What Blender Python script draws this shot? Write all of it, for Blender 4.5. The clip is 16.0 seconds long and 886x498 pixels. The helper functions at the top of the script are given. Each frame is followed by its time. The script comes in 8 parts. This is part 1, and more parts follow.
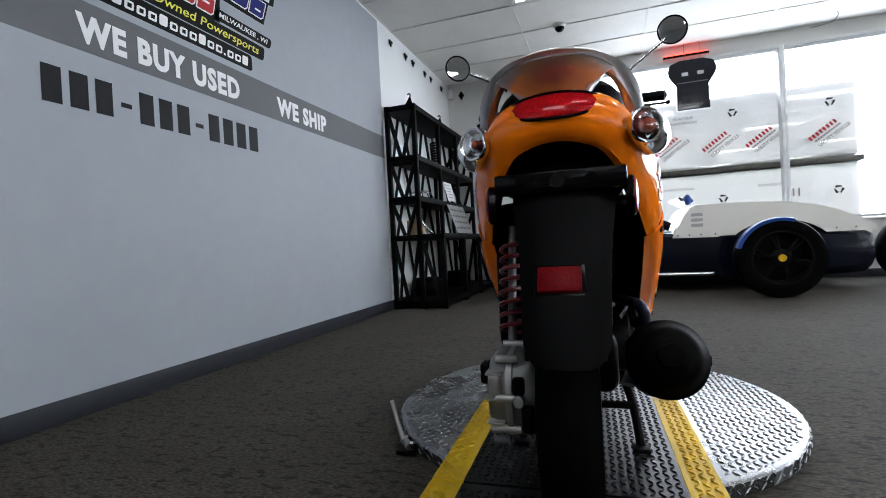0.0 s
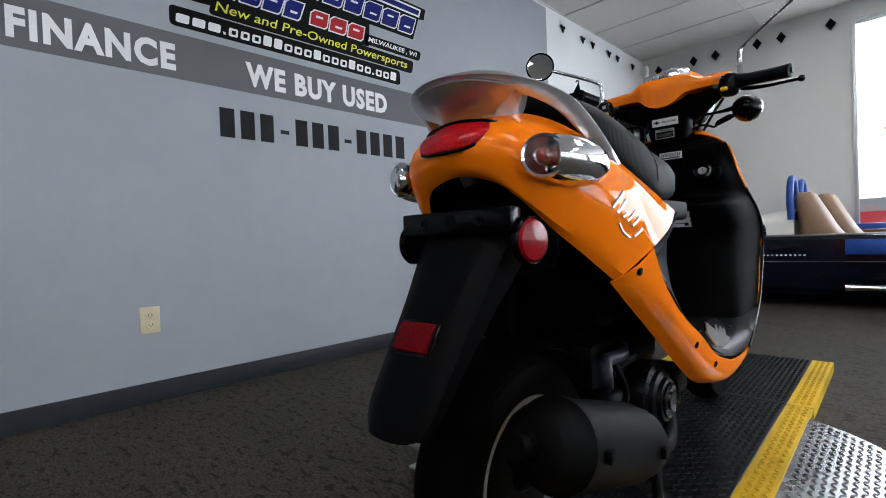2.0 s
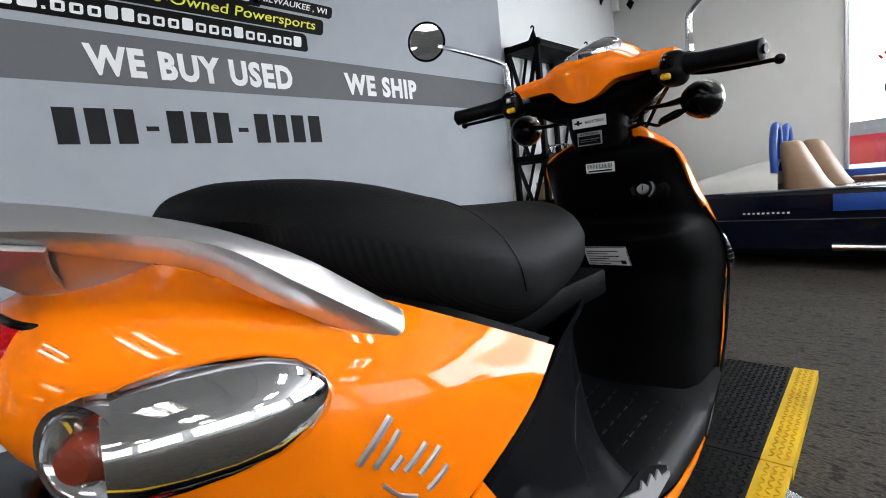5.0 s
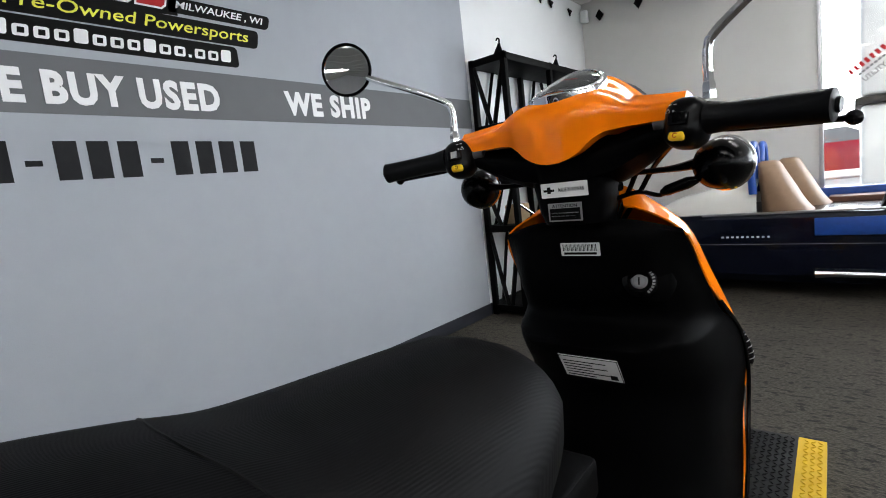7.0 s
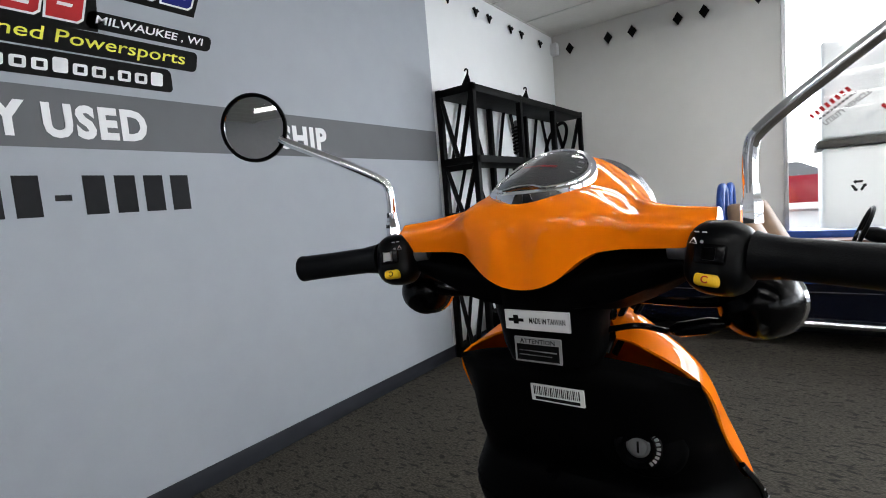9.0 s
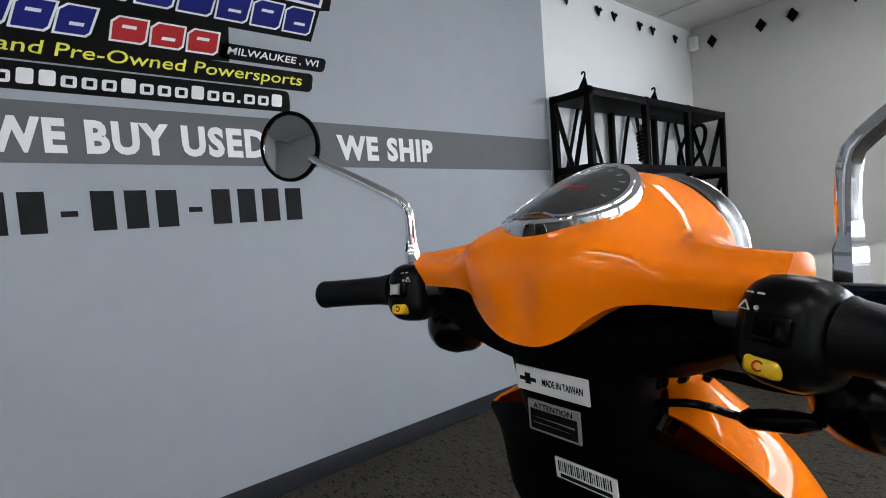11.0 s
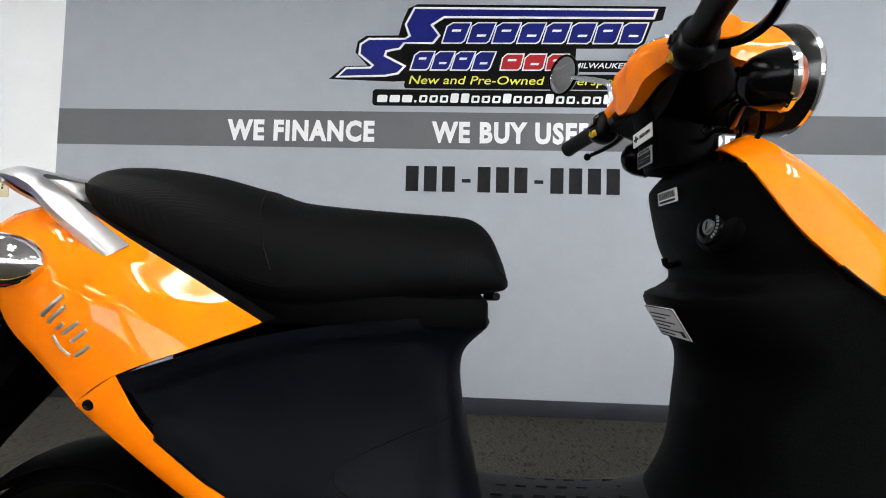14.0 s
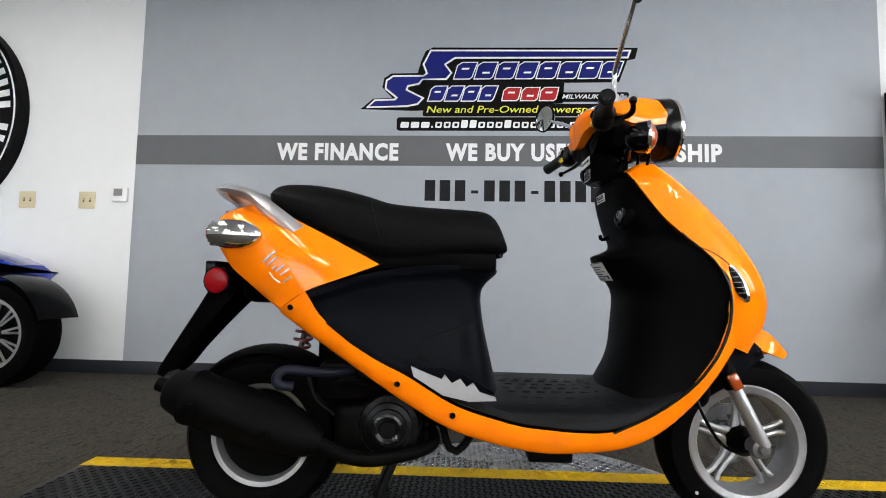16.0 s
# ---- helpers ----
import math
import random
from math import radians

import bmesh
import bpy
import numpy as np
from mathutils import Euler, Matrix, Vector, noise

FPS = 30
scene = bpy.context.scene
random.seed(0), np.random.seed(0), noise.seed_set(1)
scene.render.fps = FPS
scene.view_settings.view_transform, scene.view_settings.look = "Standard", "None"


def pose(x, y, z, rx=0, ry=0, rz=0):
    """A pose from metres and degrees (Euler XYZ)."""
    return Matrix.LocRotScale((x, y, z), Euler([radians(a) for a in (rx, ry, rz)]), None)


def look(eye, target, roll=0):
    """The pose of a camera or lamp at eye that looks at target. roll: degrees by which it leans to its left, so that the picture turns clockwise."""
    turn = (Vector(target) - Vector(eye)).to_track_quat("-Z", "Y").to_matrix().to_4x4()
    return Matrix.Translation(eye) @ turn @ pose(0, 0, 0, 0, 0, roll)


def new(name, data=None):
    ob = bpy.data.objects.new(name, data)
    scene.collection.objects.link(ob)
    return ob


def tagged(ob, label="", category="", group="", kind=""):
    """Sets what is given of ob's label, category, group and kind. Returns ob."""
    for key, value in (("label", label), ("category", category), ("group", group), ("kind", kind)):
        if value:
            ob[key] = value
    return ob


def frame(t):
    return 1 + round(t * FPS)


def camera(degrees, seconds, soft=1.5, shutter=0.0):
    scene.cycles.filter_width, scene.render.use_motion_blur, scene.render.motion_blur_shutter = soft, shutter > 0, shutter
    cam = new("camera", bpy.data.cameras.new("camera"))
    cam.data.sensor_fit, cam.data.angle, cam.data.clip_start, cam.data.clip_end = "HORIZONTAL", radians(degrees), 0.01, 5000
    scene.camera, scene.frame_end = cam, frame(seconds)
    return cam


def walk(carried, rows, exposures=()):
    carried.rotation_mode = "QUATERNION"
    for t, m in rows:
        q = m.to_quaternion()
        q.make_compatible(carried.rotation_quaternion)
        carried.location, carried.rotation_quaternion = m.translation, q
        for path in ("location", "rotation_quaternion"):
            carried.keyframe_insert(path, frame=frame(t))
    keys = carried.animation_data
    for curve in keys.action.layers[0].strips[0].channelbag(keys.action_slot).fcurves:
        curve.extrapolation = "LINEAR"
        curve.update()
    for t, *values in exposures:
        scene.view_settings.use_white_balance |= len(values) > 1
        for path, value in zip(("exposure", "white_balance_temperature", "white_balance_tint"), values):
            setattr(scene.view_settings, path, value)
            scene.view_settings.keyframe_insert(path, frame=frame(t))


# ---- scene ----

# ---------------------------------------------------------------- camera
cam = camera(85.5, 16.0, soft=1.0)
# seconds, eye (x, y, z), turn (rx, ry, rz) in degrees
CAMROWS = [
    (0.0, 1.9229, 3.7596, 0.5766, 89.58, 3.16, 18.63),
    (0.5, 2.0636, 3.8037, 0.5751, 88.96, 3.53, 24.36),
    (1.0, 2.2022, 3.8672, 0.6071, 89.36, 3.69, 33.51),
    (1.5, 2.2934, 3.9450, 0.6403, 89.32, 4.06, 40.34),
    (2.0, 2.3646, 4.0690, 0.6488, 89.06, 2.15, 44.80),
    (2.5, 2.3984, 4.1807, 0.6825, 88.38, 4.51, 46.73),
    (3.0, 2.4034, 4.2827, 0.7259, 88.11, 5.02, 48.30),
    (3.5, 2.3988, 4.3910, 0.7674, 87.58, 6.36, 46.88),
    (4.0, 2.3811, 4.4748, 0.8105, 85.43, 6.06, 46.10),
    (6.5, 2.1841, 4.8209, 0.9732, 81.34, 7.00, 40.49),
    (7.0, 2.1558, 4.9126, 1.0058, 82.89, 6.47, 40.19),
    (7.5, 2.1133, 4.9883, 1.0377, 83.56, 5.59, 37.96),
    (8.0, 2.0832, 5.0433, 1.0705, 84.05, 4.96, 34.79),
    (10.5, 2.0446, 5.2406, 1.1403, 86.64, 4.52, 45.96),
    (11.0, 2.0868, 5.2761, 1.1275, 86.87, 4.25, 51.71),
    (11.5, 2.1595, 5.2818, 1.1078, 88.08, 2.49, 60.30),
    (12.0, 2.2485, 5.3054, 1.0805, 88.61, 1.47, 69.41),
    (12.5, 2.3321, 5.3405, 1.0277, 90.57, -0.47, 82.72),
    (13.0, 2.4099, 5.3412, 0.9431, 90.47, -1.46, 89.02),
    (13.5, 2.5085, 5.3017, 0.8548, 91.04, -2.71, 91.41),
    (14.0, 2.6012, 5.3092, 0.7592, 92.59, -1.54, 92.78),
    (14.5, 2.7067, 5.3272, 0.6857, 92.17, 0.01, 92.87),
    (15.0, 2.8360, 5.3055, 0.6683, 93.14, -1.34, 92.58),
    (15.5, 2.9781, 5.2754, 0.6615, 93.87, -1.61, 91.21),
    (16.0, 3.1386, 5.2758, 0.6502, 94.03, -1.13, 93.23),
]
walk(cam, [(t, pose(x, y, z, rx, ry, rz)) for t, x, y, z, rx, ry, rz in CAMROWS],
     exposures=((0.0, -0.2, 6000, 10), (2.0, -0.25, 6050, 10), (3.5, 0.04, 6150, 10), (7.5, 0.06, 6300, 10), (11.0, -0.26, 6200, 10), (13.0, 0.35, 6400, 10), (16.0, 0.25, 6500, 10)))


# ---------------------------------------------------------------- world, sun and exposure
world = bpy.data.worlds.new("sky")
scene.world = world
world.use_nodes = True
_nt = world.node_tree
_sky = _nt.nodes.new("ShaderNodeTexSky")
_sky.sky_type, _sky.sun_disc = "NISHITA", False
_sky.sun_elevation, _sky.sun_rotation = radians(37), radians(103)
_nt.links.new(_sky.outputs[0], _nt.nodes["Background"].inputs[0])
_nt.nodes["Background"].inputs[1].default_value = 0.15
_sun = new("sun", bpy.data.lights.new("sun", "SUN"))
_sun.data.energy, _sun.data.angle, _sun.data.color = 5.0, radians(0.6), (1, 0.96, 0.9)
_sun.matrix_world = look((3 + 38, 11 - 9, 29), (3, 11, 0))

# daylight that the long shop window lets in
_win = new("window_daylight", bpy.data.lights.new("window_daylight", "AREA"))
_win.data.shape, _win.data.size, _win.data.size_y = "RECTANGLE", 6.2, 1.9
_win.data.energy, _win.data.color = 260.0, (0.92, 0.96, 1.0)
_win.matrix_world = look((5.17, 9.98, 1.6), (5.17, 6.0, 1.6))

# ---------------------------------------------------------------- materials
def mat(name, color, rough=0.5, metal=0.0, color2=None, scale=20.0, amount=0.5, bump=0.0, bump_scale=200.0, coat=0.0, spec=0.5, stains=0.0, emit=0.0, trans=0.0, ior=1.45, rough_var=0.0):
    """A principled material with two scales of variation and a fine relief."""
    m = bpy.data.materials.new(name)
    m.use_nodes = True
    nt = m.node_tree
    b = nt.nodes["Principled BSDF"]
    b.inputs["Base Color"].default_value = (*color, 1)
    b.inputs["Roughness"].default_value, b.inputs["Metallic"].default_value = rough, metal
    b.inputs["Coat Weight"].default_value, b.inputs["Coat Roughness"].default_value = coat, 0.03
    b.inputs["Specular IOR Level"].default_value = spec
    b.inputs["Transmission Weight"].default_value, b.inputs["IOR"].default_value = trans, ior
    if emit:
        b.inputs["Emission Color"].default_value, b.inputs["Emission Strength"].default_value = (*color, 1), emit
    tc = nt.nodes.new("ShaderNodeTexCoord")
    def noise_tex(sc, detail=4.0):
        n = nt.nodes.new("ShaderNodeTexNoise")
        n.inputs["Scale"].default_value, n.inputs["Detail"].default_value = sc, detail
        nt.links.new(tc.outputs["Object"], n.inputs["Vector"])
        return n
    last = None
    if color2:
        n = noise_tex(scale)
        r = nt.nodes.new("ShaderNodeValToRGB")
        r.color_ramp.elements[0].position, r.color_ramp.elements[1].position = 0.5 - amount / 2, 0.5 + amount / 2
        r.color_ramp.elements[0].color, r.color_ramp.elements[1].color = (*color, 1), (*color2, 1)
        nt.links.new(n.outputs["Fac"], r.inputs["Fac"])
        last = r.outputs["Color"]
        if stains:
            n2 = noise_tex(scale * 0.12, 6.0)
            mx = nt.nodes.new("ShaderNodeMix")
            mx.data_type, mx.blend_type = "RGBA", "MULTIPLY"
            mr = nt.nodes.new("ShaderNodeMapRange")
            mr.inputs[1].default_value, mr.inputs[2].default_value = 0.35, 0.7
            mr.inputs[3].default_value, mr.inputs[4].default_value = 1.0 - stains, 1.0
            nt.links.new(n2.outputs["Fac"], mr.inputs[0])
            mx.inputs[0].default_value = 1.0
            nt.links.new(last, mx.inputs[6])
            nt.links.new(mr.outputs[0], mx.inputs[7])
            last = mx.outputs[2]
        nt.links.new(last, b.inputs["Base Color"])
    if rough_var:
        n = noise_tex(scale * 0.6, 5.0)
        mr = nt.nodes.new("ShaderNodeMapRange")
        mr.inputs[3].default_value, mr.inputs[4].default_value = max(0.02, rough - rough_var), min(1, rough + rough_var)
        nt.links.new(n.outputs["Fac"], mr.inputs[0])
        nt.links.new(mr.outputs[0], b.inputs["Roughness"])
    if bump:
        n = noise_tex(bump_scale, 3.0)
        bp = nt.nodes.new("ShaderNodeBump")
        bp.inputs["Strength"].default_value, bp.inputs["Distance"].default_value = bump, 0.002
        nt.links.new(n.outputs["Fac"], bp.inputs["Height"])
        nt.links.new(bp.outputs["Normal"], b.inputs["Normal"])
    return m


M_WALL = mat("grey_wall_paint", (0.315, 0.338, 0.372), 0.75, color2=(0.33, 0.354, 0.388), scale=9, bump=0.15, bump_scale=260, stains=0.04)
M_WHITE = mat("white_wall_paint", (0.77, 0.785, 0.79), 0.7, color2=(0.79, 0.805, 0.81), scale=7, bump=0.15, bump_scale=260, stains=0.04)
# warm wall tone, darkened to carry the shade of a wall facing from the window
M_NORTH = mat("shaded_warm_white_paint", (0.6, 0.595, 0.575), 0.72, color2=(0.62, 0.615, 0.595), scale=7, bump=0.15, bump_scale=260, stains=0.05)
M_BAND = mat("dark_grey_band_paint", (0.105, 0.11, 0.118), 0.7, color2=(0.113, 0.118, 0.126), scale=9, bump=0.12, bump_scale=260)
M_BASE = mat("slate_vinyl_baseboard", (0.02, 0.022, 0.028), 0.5, color2=(0.026, 0.028, 0.035), scale=12, stains=0.2, spec=0.25)
M_LETTER_W = mat("white_vinyl_lettering", (0.78, 0.78, 0.79), 0.5, color2=(0.74, 0.74, 0.75), scale=30)
M_LETTER_D = mat("charcoal_vinyl_lettering", (0.011, 0.0115, 0.013), 0.5, color2=(0.014, 0.0145, 0.016), scale=30, spec=0.1)
M_BLUE_V = mat("royal_blue_vinyl", (0.007, 0.01, 0.11), 0.4, color2=(0.011, 0.017, 0.17), scale=6, spec=0.15)
M_RED_V = mat("red_vinyl", (0.36, 0.014, 0.018), 0.4, color2=(0.42, 0.02, 0.022), scale=8, spec=0.2)
M_YELLOW_V = mat("yellow_vinyl", (0.75, 0.72, 0.05), 0.45, color2=(0.7, 0.68, 0.06), scale=20)
M_GREYW = mat("mid_grey_wall_paint", (0.3, 0.3, 0.3), 0.75, color2=(0.33, 0.33, 0.33), scale=7, bump=0.15, bump_scale=260, stains=0.06)
M_CEIL = mat("white_ceiling_tile", (0.62, 0.61, 0.58), 0.85, color2=(0.66, 0.65, 0.62), scale=30, bump=0.4, bump_scale=180, stains=0.06)
M_GRID = mat("ceiling_grid_metal", (0.56, 0.555, 0.53), 0.6, color2=(0.6, 0.595, 0.57), scale=20)
M_ORANGE = mat("glossy_orange_paint", (0.88, 0.19, 0.0012), 0.32, color2=(0.9, 0.2, 0.0016), scale=6, coat=0.6, spec=0.0)
M_BLACKP = mat("matt_black_plastic", (0.0006, 0.0006, 0.0007), 0.5, color2=(0.001, 0.001, 0.0012), scale=40, bump=0.25, bump_scale=900, spec=0.03, rough_var=0.06)
M_GREYP = mat("charcoal_plastic", (0.0016, 0.0018, 0.0028), 0.42, color2=(0.0022, 0.0025, 0.0038), scale=40, bump=0.2, bump_scale=900, spec=0.035)
M_BLACKG = mat("gloss_black_plastic", (0.001, 0.001, 0.0012), 0.2, color2=(0.0015, 0.0015, 0.0018), scale=30, coat=0.03, spec=0.12)
M_SATIN = mat("satin_black_plastic", (0.0012, 0.0013, 0.0016), 0.3, color2=(0.0018, 0.002, 0.0024), scale=40, bump=0.03, bump_scale=900, spec=0.14)
M_GLOSSB = mat("gloss_black_enamel", (0.0012, 0.0012, 0.0015), 0.16, color2=(0.002, 0.002, 0.0024), scale=30, spec=0.45)
M_RUBBER = mat("black_tyre_rubber", (0.0008, 0.0008, 0.0008), 0.65, color2=(0.0015, 0.0015, 0.0015), scale=50, bump=0.3, bump_scale=500, spec=0.04)
M_GRIP = mat("black_rubber_grip", (0.002, 0.0022, 0.0028), 0.45, spec=0.12, color2=(0.0035, 0.0038, 0.0046), scale=60, bump=0.12, bump_scale=700)
M_SILVER = mat("silver_paint", (0.5, 0.5, 0.51), 0.34, 0.9, color2=(0.54, 0.54, 0.55), scale=40, coat=0.2)
M_CHROME = mat("chrome", (0.72, 0.72, 0.74), 0.06, 1.0, color2=(0.76, 0.76, 0.78), scale=30)
M_MIRROR = mat("mirror_glass", (0.55, 0.56, 0.57), 0.03, 1.0)
M_ALLOY = mat("cast_alloy", (0.36, 0.36, 0.365), 0.34, 0.85, color2=(0.31, 0.31, 0.315), scale=60, bump=0.2, bump_scale=600)
M_STEEL = mat("dark_steel", (0.16, 0.16, 0.165), 0.4, 0.8, color2=(0.2, 0.2, 0.205), scale=50, stains=0.3)
M_ENGINE = mat("dark_engine_metal", (0.0008, 0.0008, 0.0009), 0.45, color2=(0.002, 0.002, 0.002), spec=0.06, scale=60, stains=0.3, bump=0.3, bump_scale=400)
M_EXHAUST = mat("heatproof_black_paint", (0.0008, 0.0008, 0.0008), 0.55, color2=(0.0013, 0.0012, 0.0012), scale=50, bump=0.3, bump_scale=600, spec=0.05)
M_REDL = mat("red_lens", (0.24, 0.002, 0.004), 0.12, color2=(0.55, 0.006, 0.01), scale=380, coat=0.3, spec=0.05, amount=0.3)
M_REDR = mat("red_reflector", (0.085, 0.001, 0.003), 0.4, color2=(0.14, 0.002, 0.004), scale=300, spec=0.06, amount=0.15)
M_REDS = mat("round_reflector_red", (0.15, 0.002, 0.004), 0.25, color2=(0.23, 0.003, 0.006), scale=420, spec=0.15, coat=0.1, amount=0.2)
M_AMBER = mat("amber_reflector", (0.28, 0.045, 0.003), 0.15, color2=(0.22, 0.035, 0.002), scale=200, coat=0.6)
M_SMOKE = mat("smoked_clear_lens", (0.9, 0.82, 0.8), 0.03, color2=(0.85, 0.76, 0.73), scale=60, trans=0.95, coat=0.3)
M_BULB = mat("amber_bulb", (0.16, 0.022, 0.01), 0.15, color2=(0.2, 0.03, 0.012), scale=90, coat=0.4)
M_SPRING = mat("red_spring_paint", (0.11, 0.004, 0.007), 0.35, color2=(0.085, 0.003, 0.005), scale=70, coat=0.2)
M_YBTN = mat("yellow_switch_plastic", (0.8, 0.5, 0.01), 0.35, color2=(0.75, 0.46, 0.01), scale=80)
M_STICKER = mat("white_sticker", (0.6, 0.6, 0.6), 0.4, color2=(0.56, 0.56, 0.56), scale=50)
M_STICKG = mat("silver_plate_sticker", (0.36, 0.36, 0.36), 0.35, 0.3, color2=(0.4, 0.4, 0.4), scale=60)
M_INK = mat("black_ink", (0.002, 0.002, 0.002), 0.5, spec=0.1)
M_INKG = mat("grey_ink", (0.2, 0.2, 0.2), 0.5)
M_PLATE = mat("bright_tread_plate", (0.25, 0.255, 0.265), 0.27, 0.92, color2=(0.33, 0.335, 0.34), scale=14, stains=0.35, rough_var=0.1)
M_YPAINT = mat("yellow_safety_paint", (0.72, 0.46, 0.006), 0.5, color2=(0.62, 0.39, 0.006), scale=18, stains=0.35, spec=0.15)
M_BPAINT = mat("black_tread_paint", (0.002, 0.002, 0.0025), 0.34, color2=(0.004, 0.004, 0.0045), scale=18, stains=0.3, spec=0.13)
M_IVORY = mat("ivory_plastic", (0.62, 0.55, 0.36), 0.4, color2=(0.58, 0.51, 0.33), scale=60)
M_SLOT = mat("dark_slot", (0.03, 0.025, 0.02), 0.6)
M_NAVY = mat("navy_car_paint", (0.0015, 0.0025, 0.007), 0.2, color2=(0.002, 0.003, 0.009), scale=5, coat=0.15, spec=0.2)
M_CREAM = mat("white_car_paint", (0.7, 0.69, 0.645), 0.3, color2=(0.72, 0.71, 0.665), scale=5, coat=0.6)
M_BLUEC = mat("cobalt_car_paint", (0.006, 0.02, 0.22), 0.2, color2=(0.008, 0.026, 0.27), scale=5, coat=1.0)
M_TAN = mat("tan_leather", (0.19, 0.115, 0.065), 0.5, color2=(0.22, 0.135, 0.078), scale=30, bump=0.3, bump_scale=300)
M_BLUEW = mat("blue_protective_wrap", (0.008, 0.045, 0.22), 0.35, color2=(0.012, 0.06, 0.3), scale=25, bump=0.8, bump_scale=40)
M_SHELF = mat("black_powder_coat", (0.0015, 0.0015, 0.0016), 0.5, color2=(0.0025, 0.0025, 0.0025), scale=60, bump=0.2, bump_scale=500, spec=0.08)
M_WRAP = mat("white_crate_wrap", (0.76, 0.76, 0.76), 0.45, color2=(0.79, 0.79, 0.78), scale=4, bump=0.6, bump_scale=9)
M_ALU = mat("window_aluminium", (0.5, 0.51, 0.52), 0.4, 0.6, color2=(0.54, 0.55, 0.56), scale=20)
M_ASPHALT = mat("pale_concrete_lot", (0.5, 0.495, 0.48), 0.9, color2=(0.56, 0.555, 0.54), scale=30, bump=0.5, bump_scale=90, stains=0.2)
M_CARPAINT_R = mat("red_car_paint", (0.35, 0.012, 0.02), 0.25, color2=(0.4, 0.016, 0.024), scale=5, coat=0.8)
M_LIGHTP = mat("lit_diffuser", (1.0, 0.98, 0.95), 0.5, emit=34.0)
M_SIGNW = mat("lit_sign_face", (0.95, 0.97, 1.0), 0.5, emit=1.1)
# self-lit white for the added backdrops; the outdoor glare is put into emission
M_BACK = mat("glow_backdrop_north", (1.0, 1.0, 1.0), 0.9, emit=8.0)
M_BACK2 = mat("glow_backdrop_east", (1.0, 1.0, 1.0), 0.9, emit=4.0)
M_WOOD = mat("bare_timber", (0.3, 0.2, 0.11), 0.6, color2=(0.36, 0.25, 0.14), scale=25, bump=0.3, bump_scale=120)


def glass_mat():
    m = bpy.data.materials.new("window_glass")
    m.use_nodes = True
    b = m.node_tree.nodes["Principled BSDF"]
    b.inputs["Base Color"].default_value = (0.97, 0.985, 0.98, 1)
    b.inputs["Roughness"].default_value, b.inputs["Transmission Weight"].default_value, b.inputs["IOR"].default_value = 0.0, 1.0, 1.45
    return m


M_GLASS = glass_mat()


def carpet_mat():
    m = bpy.data.materials.new("flecked_taupe_carpet")
    m.use_nodes = True
    nt = m.node_tree
    b = nt.nodes["Principled BSDF"]
    b.inputs["Roughness"].default_value, b.inputs["Specular IOR Level"].default_value = 0.9, 0.25
    tc = nt.nodes.new("ShaderNodeTexCoord")
    mp = nt.nodes.new("ShaderNodeMapping")
    mp.inputs["Scale"].default_value = (0.8, 1.7, 1)
    nt.links.new(tc.outputs["Object"], mp.inputs["Vector"])
    def tex(sc, det, lo, hi):
        n = nt.nodes.new("ShaderNodeTexNoise")
        n.inputs["Scale"].default_value, n.inputs["Detail"].default_value = sc, det
        nt.links.new(mp.outputs[0], n.inputs["Vector"])
        mr = nt.nodes.new("ShaderNodeMapRange")
        mr.inputs[1].default_value, mr.inputs[2].default_value = lo, hi
        nt.links.new(n.outputs["Fac"], mr.inputs[0])
        return mr.outputs[0], n.outputs["Fac"]
    def mix(fac, a, c):
        mx = nt.nodes.new("ShaderNodeMix")
        mx.data_type = "RGBA"
        nt.links.new(fac, mx.inputs[0])
        for k, v in ((6, a), (7, c)):
            if isinstance(v, tuple):
                mx.inputs[k].default_value = (*v, 1)
            else:
                nt.links.new(v, mx.inputs[k])
        return mx.outputs[2]
    f1, raw = tex(85, 3, 0.42, 0.6)
    f2, _ = tex(26, 4, 0.56, 0.62)
    f3, _ = tex(3.0, 5, 0.3, 0.75)
    c = mix(f1, (0.03, 0.0262, 0.0206), (0.067, 0.0592, 0.0458))
    c = mix(f2, c, (0.014, 0.012, 0.01))
    c2 = mix(f3, (0.75, 0.75, 0.75), (1.0, 1.0, 1.0))
    mu = nt.nodes.new("ShaderNodeMix")
    mu.data_type, mu.blend_type = "RGBA", "MULTIPLY"
    mu.inputs[0].default_value = 1.0
    nt.links.new(c, mu.inputs[6])
    nt.links.new(c2, mu.inputs[7])
    nt.links.new(mu.outputs[2], b.inputs["Base Color"])
    bp = nt.nodes.new("ShaderNodeBump")
    bp.inputs["Strength"].default_value, bp.inputs["Distance"].default_value = 0.6, 0.004
    nt.links.new(raw, bp.inputs["Height"])
    nt.links.new(bp.outputs["Normal"], b.inputs["Normal"])
    return m


M_CARPET = carpet_mat()


def seat_mat():
    """Black grained vinyl with fine ribs across the top."""
    m = mat("black_seat_vinyl", (0.0013, 0.0013, 0.0016), 0.6, color2=(0.0018, 0.0018, 0.0021), scale=60, spec=0.07)
    nt = m.node_tree
    tc = nt.nodes.new("ShaderNodeTexCoord")
    wv = nt.nodes.new("ShaderNodeTexWave")
    wv.bands_direction = "X"
    wv.inputs["Scale"].default_value, wv.inputs["Distortion"].default_value = 130.0, 0.0
    nt.links.new(tc.outputs["Object"], wv.inputs["Vector"])
    bp = nt.nodes.new("ShaderNodeBump")
    bp.inputs["Strength"].default_value, bp.inputs["Distance"].default_value = 0.13, 0.0013
    nt.links.new(wv.outputs["Fac"], bp.inputs["Height"])
    nt.links.new(bp.outputs["Normal"], nt.nodes["Principled BSDF"].inputs["Normal"])
    return m


